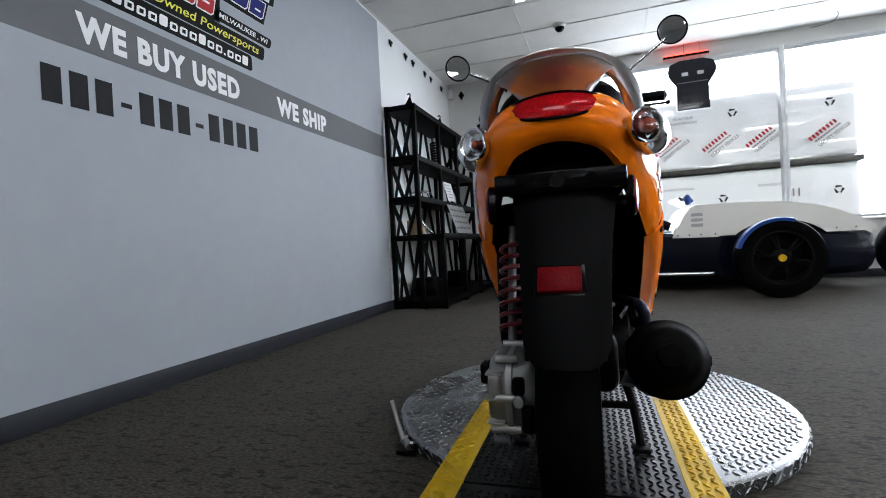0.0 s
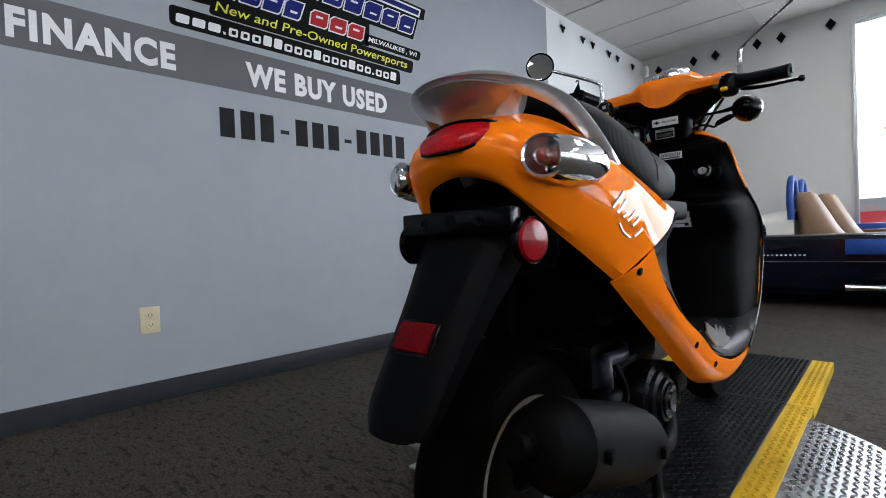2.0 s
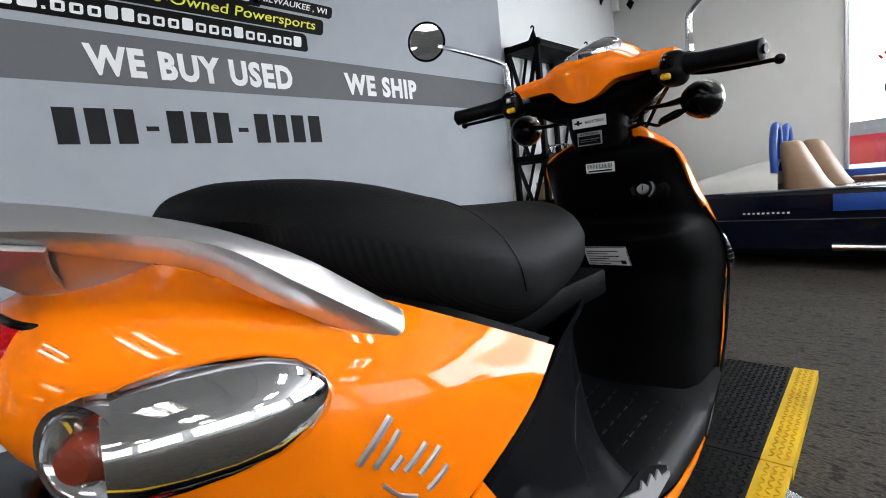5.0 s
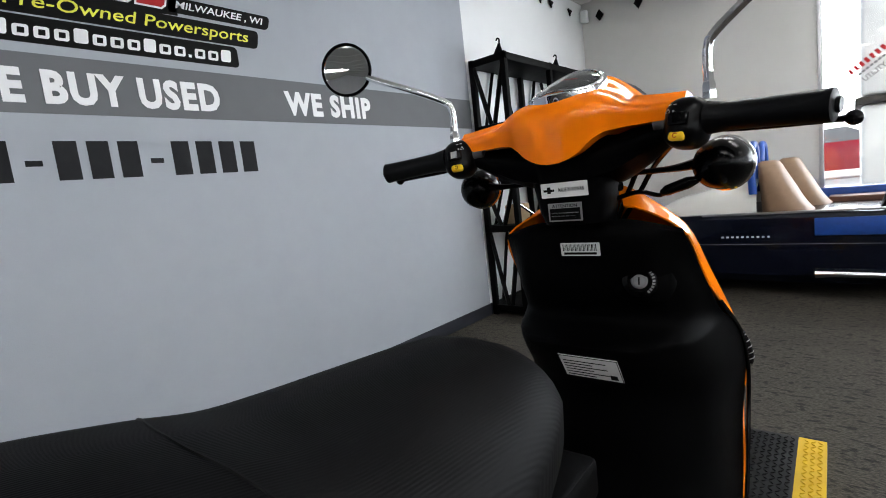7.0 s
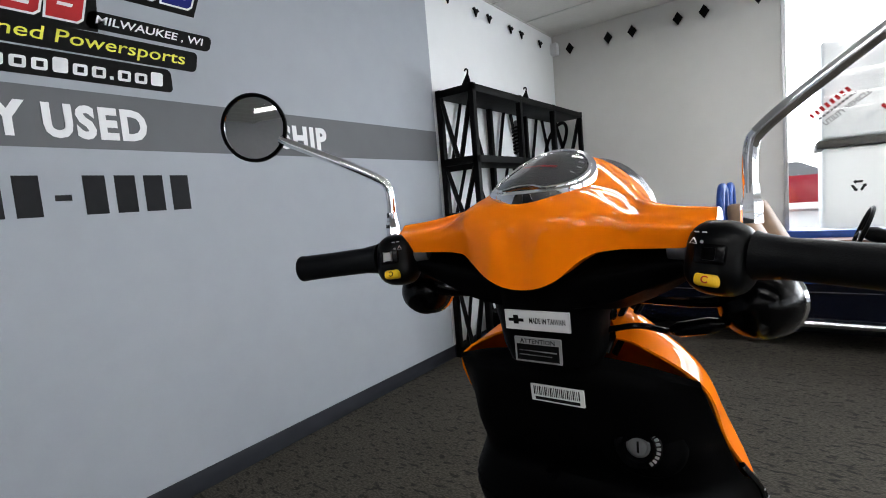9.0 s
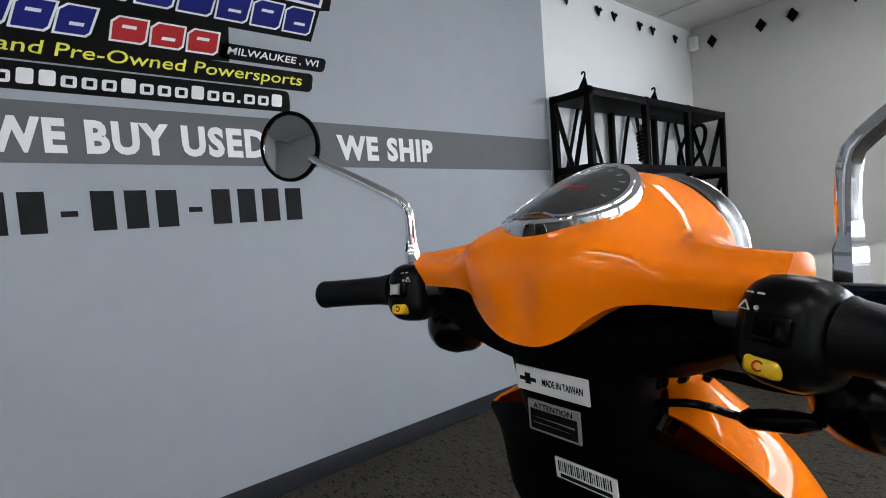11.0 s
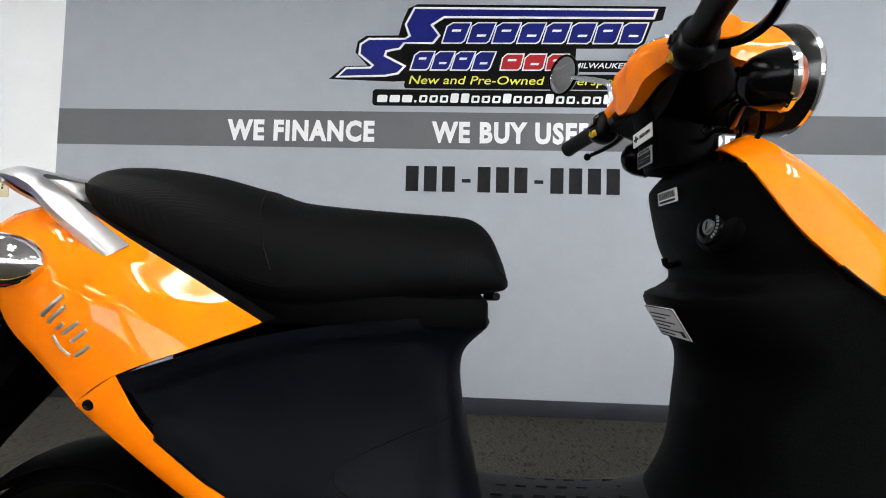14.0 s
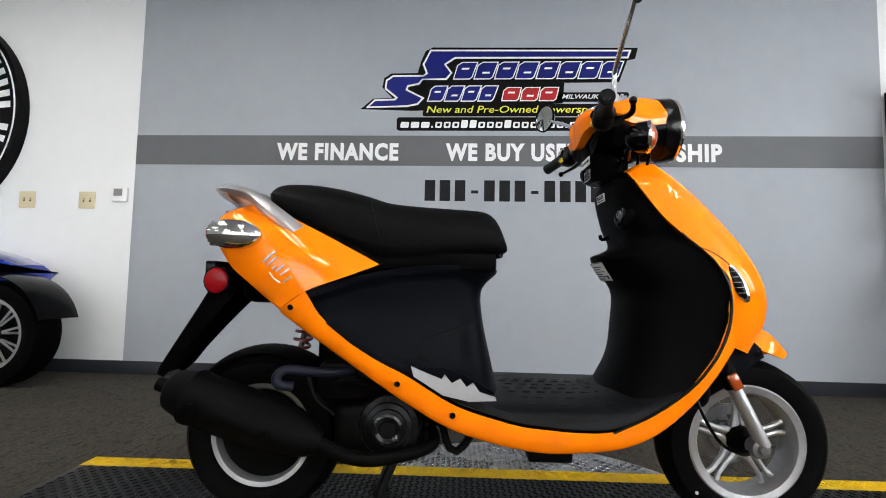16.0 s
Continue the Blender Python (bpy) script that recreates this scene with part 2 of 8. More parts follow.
M_SEAT = seat_mat()

# ---------------------------------------------------------------- mesh helpers
def finish(name, bm, material, parent=None, label="", smooth=True, angle=38.0):
    """Links a bmesh, given in world coordinates, as one mesh object, under a thing if there is one."""
    bmesh.ops.recalc_face_normals(bm, faces=bm.faces)
    lim = radians(angle)
    for f in bm.faces:
        f.smooth = smooth
    if smooth:
        for e in bm.edges:
            if len(e.link_faces) == 2 and e.calc_face_angle(0) > lim:
                e.smooth = False
    me = bpy.data.meshes.new(name)
    if parent is not None:
        o = parent
        at = Vector()
        while o is not None:
            at += o.location
            o = o.parent
        bmesh.ops.translate(bm, verts=bm.verts, vec=-at)
    bm.to_mesh(me)
    bm.free()
    for mm in (material if isinstance(material, (list, tuple)) else [material]):
        me.materials.append(mm)
    ob = new(name, me)
    if parent is not None:
        ob.parent = parent
    if label:
        tagged(ob, label=label)
    return ob


def part(name, bm, material, parent, label="", smooth=True, angle=38.0):
    return finish(name, bm, material, parent, label, smooth, angle)


def thing(name, at, label, category, group="", kind=""):
    ob = new(name)
    ob.location = at
    ob.empty_display_size = 0.05
    return tagged(ob, label, category, group, kind)


def grid_faces(bm, rows, close_u=False, cap=False):
    """Skins rows of points; every row has the same count."""
    vs = [[bm.verts.new(p) for p in r] for r in rows]
    n = len(rows[0])
    for a, b in zip(vs, vs[1:]):
        for i in range(n if close_u else n - 1):
            j = (i + 1) % n
            try:
                bm.faces.new((a[i], a[j], b[j], b[i]))
            except ValueError:
                pass
    if cap:
        for r in (vs[0], vs[-1]):
            try:
                bm.faces.new(r)
            except ValueError:
                pass
    return vs


def spline(points, n):
    """n points along a Catmull-Rom curve, by even steps of its length."""
    p = [Vector(q) for q in points]
    if len(p) == 2:
        return [p[0].lerp(p[1], i / (n - 1)) for i in range(n)]
    e = [p[0] * 2 - p[1]] + p + [p[-1] * 2 - p[-2]]
    out = []
    for i in range(len(p) - 1):
        a, b, c, d = e[i:i + 4]
        for k in range(12):
            t = k / 12
            out.append(0.5 * ((2 * b) + (c - a) * t + (2 * a - 5 * b + 4 * c - d) * t * t + (3 * b - a - 3 * c + d) * t ** 3))
    out.append(p[-1])
    acc = [0.0]
    for a, b in zip(out, out[1:]):
        acc.append(acc[-1] + (b - a).length)
    res, k = [], 0
    for i in range(n):
        s = acc[-1] * i / (n - 1)
        while k < len(acc) - 2 and acc[k + 1] < s:
            k += 1
        f = (s - acc[k]) / max(acc[k + 1] - acc[k], 1e-9)
        res.append(out[k].lerp(out[k + 1], min(max(f, 0), 1)))
    return res


def skin(curves, nu, nv, thick=0.0, bm=None):
    """A smooth sheet through 3D curves, with thickness if wanted."""
    bm = bm or bmesh.new()
    us = [spline(c, nu) for c in curves]
    cols = [spline([u[i] for u in us], nv) for i in range(nu)]
    rows = [[cols[i][j] for i in range(nu)] for j in range(nv)]
    grid_faces(bm, rows)
    if thick:
        bmesh.ops.recalc_face_normals(bm, faces=bm.faces)
        bmesh.ops.solidify(bm, geom=bm.faces[:], thickness=thick)
    return bm


def tube(bm, path, radius, n=10, cap=True, samples=0, flat=1.0):
    """A round rod along a path; radius may be a list with one value for each point of the path."""
    pts = spline(path, samples) if samples else [Vector(p) for p in path]
    m = len(pts)
    rs = [radius] * m if not isinstance(radius, (list, tuple)) else [radius[min(len(radius) - 1, int(i * (len(radius) - 1) / (m - 1)))] * (1 - (i * (len(radius) - 1) / (m - 1)) % 1) + radius[min(len(radius) - 1, int(i * (len(radius) - 1) / (m - 1)) + 1)] * ((i * (len(radius) - 1) / (m - 1)) % 1) for i in range(m)]
    rows, ref = [], None
    for i, p in enumerate(pts):
        d = (pts[min(i + 1, m - 1)] - pts[max(i - 1, 0)]).normalized()
        if ref is None:
            ref = Vector((0, 0, 1)) if abs(d.z) < 0.9 else Vector((1, 0, 0))
        a = (ref - d * ref.dot(d)).normalized()
        ref = a
        b = d.cross(a)
        rows.append([p + (a * math.cos(2 * math.pi * k / n) * flat + b * math.sin(2 * math.pi * k / n)) * rs[i] for k in range(n)])
    grid_faces(bm, rows, True, cap)
    return bm


def lathe(bm, profile, centre, axis=(0, 0, 1), n=32, closed=False):
    """Turns a profile of (radius, height) about an axis through centre."""
    ax = Vector(axis).normalized()
    a = ax.orthogonal().normalized()
    b = ax.cross(a)
    c = Vector(centre)
    prof = list(profile) + ([profile[0]] if closed else [])
    rows = [[c + ax * h + (a * math.cos(2 * math.pi * k / n) + b * math.sin(2 * math.pi * k / n)) * max(r, 1e-4) for k in range(n)] for r, h in prof]
    grid_faces(bm, rows, True)
    return bm


def box(bm, lo, hi, bevel=0.0, m=None, seg=2):
    """A box from corner to corner with rounded edges."""
    r = bmesh.ops.create_cube(bm, size=1.0)
    lo, hi = Vector(lo), Vector(hi)
    vs = r["verts"]
    for v in vs:
        v.co = Vector([(lo[k] + hi[k]) / 2 + v.co[k] * (hi[k] - lo[k]) for k in range(3)])
    if bevel:
        es = list({e for v in vs for e in v.link_edges})
        q = bmesh.ops.bevel(bm, geom=es, offset=bevel, segments=seg, affect="EDGES", profile=0.5)
        vs = list({v for f in q["faces"] for v in f.verts} | {v for v in vs if v.is_valid})
    if m is not None:
        for v in vs:
            v.co = m @ v.co
    return bm


def prism(bm, outline, frame_m, depth):
    """A flat shape (x, y outline) pushed out by depth along z of its frame."""
    lo = [bm.verts.new(frame_m @ Vector((x, y, 0))) for x, y in outline]
    hi = [bm.verts.new(frame_m @ Vector((x, y, depth))) for x, y in outline]
    bm.faces.new(lo)
    bm.faces.new(hi)
    n = len(outline)
    for i in range(n):
        bm.faces.new((lo[i], lo[(i + 1) % n], hi[(i + 1) % n], hi[i]))
    return bm


def basis(origin, ux, uy):
    """A frame from an origin and the directions of its x and y."""
    x = Vector(ux).normalized()
    z = x.cross(Vector(uy)).normalized()
    y = z.cross(x)
    return Matrix(((x.x, y.x, z.x, origin[0]), (x.y, y.y, z.y, origin[1]), (x.z, y.z, z.z, origin[2]), (0, 0, 0, 1)))


def lettering(name, text, width, height, frame_m, material, parent=None, label="", depth=0.0015, bold=0.012, shear=0.0, spacing=1.0, split=False):
    """Raised letters in the built-in font, fitted to a width and a height, set in a frame."""
    cu = bpy.data.curves.new(name, "FONT")
    cu.body, cu.size, cu.offset, cu.extrude, cu.shear, cu.space_character = text, 1.0, bold, 0.01, shear, spacing
    cu.resolution_u = 3
    tmp = new("tmp_text", cu)
    bpy.context.view_layer.update()
    me = bpy.data.meshes.new_from_object(tmp.evaluated_get(bpy.context.evaluated_depsgraph_get()))
    bpy.data.objects.remove(tmp)
    bm = bmesh.new()
    bm.from_mesh(me)
    bpy.data.meshes.remove(me)
    xs, ys, zs = zip(*[v.co[:] for v in bm.verts])
    for v in bm.verts:
        v.co = frame_m @ Vector(((v.co.x - min(xs)) / (max(xs) - min(xs)) * width, (v.co.y - min(ys)) / (max(ys) - min(ys)) * height, (v.co.z - min(zs)) / (max(zs) - min(zs)) * depth))
    if not split:
        return finish(name, bm, material, parent, label, smooth=False)
    left = set(bm.verts)
    while left:
        todo = [min(left, key=lambda v: v.index)]
        isle = set(todo)
        while todo:
            for e in todo.pop().link_edges:
                for v in e.verts:
                    if v not in isle:
                        isle.add(v)
                        todo.append(v)
        left -= isle
        b2 = bmesh.new()
        idx = {v: b2.verts.new(v.co) for v in isle}
        for f in bm.faces:
            if f.verts[0] in isle:
                b2.faces.new([idx[v] for v in f.verts])
        finish("letter", b2, material, parent, label, smooth=False)
    bm.free()


def wall_frame(y, z, off=0.0):
    """A frame on the painted wall: x runs along the wall, y up, z out of it."""
    return basis((off, y, z), (0, 1, 0), (0, 0, 1))


# ---------------------------------------------------------------- the room
CEIL = 2.74
FAR = 10.02
ROOM_X, ROOM_Y = 9.0, -4.0


def slab(name, lo, hi, material, label="", kind="structure", bevel=0.0, category=""):
    bm = bmesh.new()
    box(bm, lo, hi, bevel)
    return tagged(finish(name, bm, material, None, "", smooth=bevel > 0), label, category, "", kind)


slab("floor", (-0.2, ROOM_Y - 0.2, -0.1), (ROOM_X + 0.2, FAR + 0.2, 0.0), M_CARPET, "flecked taupe loop carpet over the whole showroom")
slab("wall_west", (-0.2, ROOM_Y, 0), (0.0, FAR, CEIL + 0.078), M_WHITE, "long white painted wall with a grey painted field")
slab("wall_panel", (0.0, 2.957, 0.0), (0.003, 7.876, CEIL - 0.02), M_WALL, "light grey painted field on the white wall", bevel=0)
slab("trim_band", (0.003, 2.957, 1.425), (0.0045, 7.876, 1.63), M_BAND, "dark grey painted stripe across the grey wall")
slab("baseboard", (0.003, ROOM_Y, 0.0), (0.012, 7.876, 0.088), M_BASE, "slate vinyl baseboard along the wall", bevel=0.003)
slab("baseboard_2", (0.0, 7.88, 0.0), (0.012, FAR, 0.088), M_BASE, "slate vinyl baseboard behind the shelf", bevel=0.003)
slab("wall_south", (-0.2, ROOM_Y - 0.2, 0), (ROOM_X + 0.2, ROOM_Y, CEIL + 0.078), M_GREYW, "plain grey wall at the back")

# far wall with a wide window opening
WX0, WX1, WZ0, WZ1 = 1.94, 8.4, 0.61, 2.58
slab("wall_north", (0.0, FAR, 0), (WX0, FAR + 0.2, CEIL + 0.078), M_NORTH, "warm white wall beside the shop window, shade put into its colour")
slab("wall_north_sill", (WX0, FAR, 0), (ROOM_X, FAR + 0.2, WZ0), M_NORTH, "low warm white wall under the shop window, shade put into its colour")
slab("wall_north_head", (WX0, FAR, WZ1), (ROOM_X, FAR + 0.2, CEIL + 0.078), M_NORTH, "warm white strip of wall over the shop window, shade put into its colour")
slab("wall_north_end", (WX1, FAR, WZ0), (ROOM_X, FAR + 0.2, WZ1), M_NORTH, "warm white end of the window wall, shade put into its colour")
slab("baseboard_north", (0.012, FAR - 0.012, 0.0), (ROOM_X, FAR, 0.085), M_BASE, "slate vinyl baseboard under the window", bevel=0.003)


def window(name, x0, x1, label):
    w = thing(name, ((x0 + x1) / 2, FAR, WZ0), label, "window", "shop windows", "structure")
    f = 0.03
    for nm, lo, hi in (("window_frame", (x0, FAR - 0.015, WZ0), (x0 + f, FAR + 0.09, WZ1)), ("window_frame", (x1 - f, FAR - 0.015, WZ0), (x1, FAR + 0.09, WZ1)),
                       ("window_frame", (x0 + f, FAR - 0.015, WZ1 - f), (x1 - f, FAR + 0.09, WZ1)), ("window_frame", (x0 + f, FAR - 0.015, WZ0 + 0.025), (x1 - f, FAR + 0.09, WZ0 + 0.025 + f))):
        part(nm, box(bmesh.new(), lo, hi, 0.004), M_ALU, w)
    part("window_sill", box(bmesh.new(), (x0, FAR - 0.05, WZ0), (x1, FAR + 0.1, WZ0 + 0.022), 0.005), M_WHITE, w, "white painted sill")
    p = part("pane", box(bmesh.new(), (x0 + f, FAR + 0.045, WZ0 + 0.06), (x1 - f, FAR + 0.053, WZ1 - f)), M_GLASS, w, "clear window glass", smooth=False)
    p.visible_shadow = False
    return w


for i, (x0, x1) in enumerate(((WX0, 3.87), (3.87, 6.1), (6.1, WX1))):
    window(f"window_{i + 1}", x0, x1, "tall aluminium-framed shop window facing the lot")

# side wall with tall shop windows, behind the camera
EW = ((-3.0, -0.2), (0.2, 3.0), (3.4, 6.2), (6.6, 9.6))
slab("wall_east_sill", (ROOM_X, ROOM_Y, 0), (ROOM_X + 0.2, FAR, 0.63), M_WHITE, "low white wall under the side windows")
slab("wall_east_head", (ROOM_X, ROOM_Y, 2.5), (ROOM_X + 0.2, FAR, CEIL + 0.078), M_WHITE, "white strip over the side windows")
_edges = [ROOM_Y] + [v for ab in EW for v in ab] + [FAR]
for i in range(0, len(_edges), 2):
    slab(f"wall_east_pier_{i // 2 + 1}", (ROOM_X, _edges[i], 0.63), (ROOM_X + 0.2, _edges[i + 1], 2.5), M_WHITE, "white wall pier between the side windows")


def side_window(name, y0, y1):
    w = thing(name, (ROOM_X, (y0 + y1) / 2, 0.63), "aluminium-framed side window of the showroom", "window", "shop windows", "structure")
    f = 0.04
    for lo, hi in (((ROOM_X - 0.01, y0, 0.63), (ROOM_X + 0.1, y0 + f, 2.5)), ((ROOM_X - 0.01, y1 - f, 0.63), (ROOM_X + 0.1, y1, 2.5)),
                   ((ROOM_X - 0.01, y0 + f, 2.5 - f), (ROOM_X + 0.1, y1 - f, 2.5)), ((ROOM_X - 0.01, y0 + f, 0.63), (ROOM_X + 0.1, y1 - f, 0.63 + f))):
        part("window_frame", box(bmesh.new(), lo, hi, 0.004), M_ALU, w)
    p = part("pane", box(bmesh.new(), (ROOM_X + 0.05, y0 + f, 0.67), (ROOM_X + 0.058, y1 - f, 2.46)), M_GLASS, w, "clear window glass", smooth=False)
    p.visible_shadow = False


for i, (y0, y1) in enumerate(EW):
    side_window(f"window_{i + 4}", y0, y1)

# ceiling: a grid of lay-in tiles, one mesh, and light panels set in it
LIGHTS = [(2.1, 2.9), (2.1, 7.7), (3.3, 1.4), (5.75, 1.4), (8.2, 1.4), (3.3, 4.45), (5.75, 4.45), (8.2, 4.45), (3.3, -1.6), (5.75, -1.6), (8.2, -1.6), (3.3, 6.4), (5.75, 6.4), (8.2, 6.4)]
TX, TY = 1.22, 0.61
LIGHT_CELLS = sorted({(math.floor(lx / TX), math.floor((ly - ROOM_Y) / TY)) for lx, ly in LIGHTS})
bm = bmesh.new()
x = 0.0
while x < ROOM_X:
    y = ROOM_Y
    while y < FAR:
        if (round(x / TX), round((y - ROOM_Y) / TY)) not in LIGHT_CELLS:
            box(bm, (x + 0.012, y + 0.012, CEIL + random.uniform(0.003, 0.006)), (min(x + TX - 0.012, ROOM_X), min(y + TY - 0.012, FAR), CEIL + 0.02))
        y += TY
    x += TX
tagged(finish("ceiling", bm, M_CEIL, smooth=False), "white lay-in ceiling tiles", "", "", "structure")
bm = bmesh.new()
box(bm, (-0.2, ROOM_Y - 0.2, CEIL + 0.08), (ROOM_X + 0.2, FAR + 0.2, CEIL + 0.2))
tagged(finish("ceiling_slab", bm, M_WHITE, smooth=False), "white deck above the lay-in ceiling", "", "", "structure")
bm = bmesh.new()
x = 0.0
while x <= ROOM_X:
    box(bm, (x - 0.012, ROOM_Y, CEIL - 0.002), (x + 0.012, FAR, CEIL + 0.03))
    x += TX
y = ROOM_Y
while y <= FAR:
    box(bm, (0, y - 0.012, CEIL - 0.0035), (ROOM_X, y + 0.012, CEIL + 0.028))
    y += TY
tagged(finish("ceiling_grid", bm, M_GRID, smooth=False), "white metal grid of the lay-in ceiling", "", "", "structure")


def ceiling_light(ix, iy):
    gx, gy = ix * TX, ROOM_Y + iy * TY
    w = thing("ceiling_light", (gx + TX / 2, gy + TY / 2, CEIL), "recessed white ceiling light with two lit strips", "ceiling light", "ceiling lights")
    for lo, hi in (((gx + 0.013, gy + 0.013, CEIL - 0.001), (gx + 0.045, gy + TY - 0.013, CEIL + 0.06)), ((gx + TX - 0.045, gy + 0.013, CEIL - 0.001), (gx + TX - 0.013, gy + TY - 0.013, CEIL + 0.06)),
                   ((gx + 0.045, gy + 0.013, CEIL - 0.001), (gx + TX - 0.045, gy + 0.045, CEIL + 0.06)), ((gx + 0.045, gy + TY - 0.045, CEIL - 0.001), (gx + TX - 0.045, gy + TY - 0.013, CEIL + 0.06))):
        part("frame", box(bmesh.new(), lo, hi, 0.003), M_GRID, w)
    part("reflector_pan", box(bmesh.new(), (gx + 0.045, gy + 0.045, CEIL + 0.05), (gx + TX - 0.045, gy + TY - 0.045, CEIL + 0.058)), M_CEIL, w, "white reflector pan", smooth=False)
    for dy in (0.155, 0.405):
        part("diffuser", box(bmesh.new(), (gx + 0.05, gy + dy, CEIL + 0.02), (gx + TX - 0.05, gy + dy + 0.05, CEIL + 0.045), 0.004), M_LIGHTP, w, "lit white diffuser strip")


for ix, iy in LIGHT_CELLS:
    ceiling_light(ix, iy)

# ---------------------------------------------------------------- outside
slab("ground", (-300, FAR + 0.2, -0.16), (300, 400, -0.06), M_ASPHALT, "pale concrete lot outside the window")
slab("ground_2", (ROOM_X + 0.2, -300, -0.16), (300, FAR + 0.2, -0.06), M_ASPHALT, "pale concrete lot outside the side windows")
# added glowing slabs that make the outdoors white and light the windows
slab("backdrop", (-60, 60, -0.1), (70, 60.3, 26), M_BACK, "added glowing slab in place of the overexposed distance", "structure")
slab("backdrop_2", (60, -60, -0.1), (60.3, 59, 26), M_BACK2, "added glowing slab in place of the overexposed distance", "structure")

# ---------------------------------------------------------------- lettering on the grey wall
wall_sign = thing("wall_lettering", (0.005, 5.3, 1.5), "white sales lettering on the dark stripe of the grey wall", "lettering")
for txt, y0, y1 in (("WE FINANCE", 3.95, 4.783), ("WE BUY USED", 5.1, 5.99), ("WE SHIP", 6.32, 6.885)):
    lettering("letter", txt, y1 - y0, 0.121, wall_frame(y0, 1.458, 0.005), M_LETTER_W, wall_sign, bold=0.045, spacing=1.14, split=True)

phone_sign = thing("phone_number_bars", (0.003, 5.5, 1.25), "charcoal bars of a painted telephone number on the wall", "lettering")
y = 4.965
for k, ch in enumerate("###-###-####"):
    w = 0.07 if ch == "#" else 0.064
    bm = bmesh.new()
    if ch == "#":
        box(bm, (0.003, y, 1.19), (0.005, y + w, 1.33), 0.0)
    else:
        box(bm, (0.003, y + 0.008, 1.242), (0.005, y + w - 0.008, 1.262), 0.0)
    part("bar" if ch == "#" else "dash", bm, M_LETTER_D, phone_sign, smooth=False)
    y += w + 0.0298

# ---------------------------------------------------------------- turntable with ramps
CX, DY, PZ = 1.84, 5.34, 0.038
YN, YF = 2.134, 1.514
turn = thing("display_turntable", (CX, DY, 0), "round bright tread-plate display turntable with yellow-edged black lane", "turntable")
bm = bmesh.new()
lathe(bm, [(0.0, 0.0), (0.595, 0.0), (0.61, 0.004), (0.61, PZ - 0.006), (0.606, PZ - 0.001), (0.6, PZ), (0.0, PZ)], (CX, DY, 0), n=96)
part("disc", bm, M_PLATE, turn, "bright aluminium tread-plate disc")


def lugs(region, z, pitch, name, material, parent, size=(0.0208, 0.0066, 0.0032)):
    """Raised tread bars, crossed at plus and minus 45 degrees, where region(x, y) holds; one joined mesh."""
    vs, fs = [], []
    L, Wd, Hh = size
    nx0, nx1 = int(-3 / pitch), int(3 / pitch)
    for i in range(nx0, nx1):
        for j in range(nx0, nx1):
            px, py = CX + i * pitch, DY + j * pitch
            if not region(px, py):
                continue
            a = math.pi / 4 if (i + j) % 2 else -math.pi / 4
            ca, sa = math.cos(a), math.sin(a)
            base = len(vs)
            for u, v, w in ((-L / 2, 0, 0), (0, -Wd / 2, 0), (L / 2, 0, 0), (0, Wd / 2, 0), (-L * 0.28, 0, Hh), (0, -Wd * 0.18, Hh), (L * 0.28, 0, Hh), (0, Wd * 0.18, Hh)):
                vs.append((px + u * ca - v * sa, py + u * sa + v * ca, z + w))
            for k in range(4):
                q = (k + 1) % 4
                fs.append((base + k, base + q, base + 4 + q, base + 4 + k))
            fs.append((base + 4, base + 5, base + 6, base + 7))
    me = bpy.data.meshes.new(name)
    at = parent.location
    me.from_pydata([(x - at.x, y - at.y, zz - at.z) for x, y, zz in vs], [], fs)
    me.materials.append(material)
    ob = new(name, me)
    ob.parent = parent
    return tagged(ob, kind="stuff")


LANE = 0.075
in_disc = lambda x, y, r=0.59: (x - CX) ** 2 + (y - DY) ** 2 < r * r
in_lane = lambda y: abs(y - DY) < 0.618


def lane_piece(bm, x0, x1, z0, z1):
    """A straight strip laid over the disc that ends where the ramps begin."""
    box(bm, (x0, DY - 0.628, z0 - 0.012), (x1, DY + 0.628, z1), 0.0015)
    return bm


part("lane", lane_piece(bmesh.new(), YF + LANE, YN - LANE, PZ, PZ + 0.003), M_BPAINT, turn, "black painted tread lane", smooth=False)
part("lane_edge", lane_piece(bmesh.new(), YF, YF + LANE, PZ, PZ + 0.003), M_YPAINT, turn, "yellow painted lane edge", smooth=False)
part("lane_edge", lane_piece(bmesh.new(), YN - LANE, YN, PZ, PZ + 0.003), M_YPAINT, turn, "yellow painted lane edge", smooth=False)
lugs(lambda x, y: in_disc(x, y) and not (YF - 0.005 < x < YN + 0.005), PZ - 0.0003, 0.0185, "tread_pattern", M_PLATE, turn)
lugs(lambda x, y: in_lane(y) and YF + LANE + 0.008 < x < YN - LANE - 0.008, PZ + 0.0027, 0.0185, "tread_pattern", M_BPAINT, turn)
lugs(lambda x, y: in_lane(y) and (YF + 0.008 < x < YF + LANE - 0.008 or YN - LANE + 0.008 < x < YN - 0.008), PZ + 0.0027, 0.0185, "tread_pattern", M_YPAINT, turn)
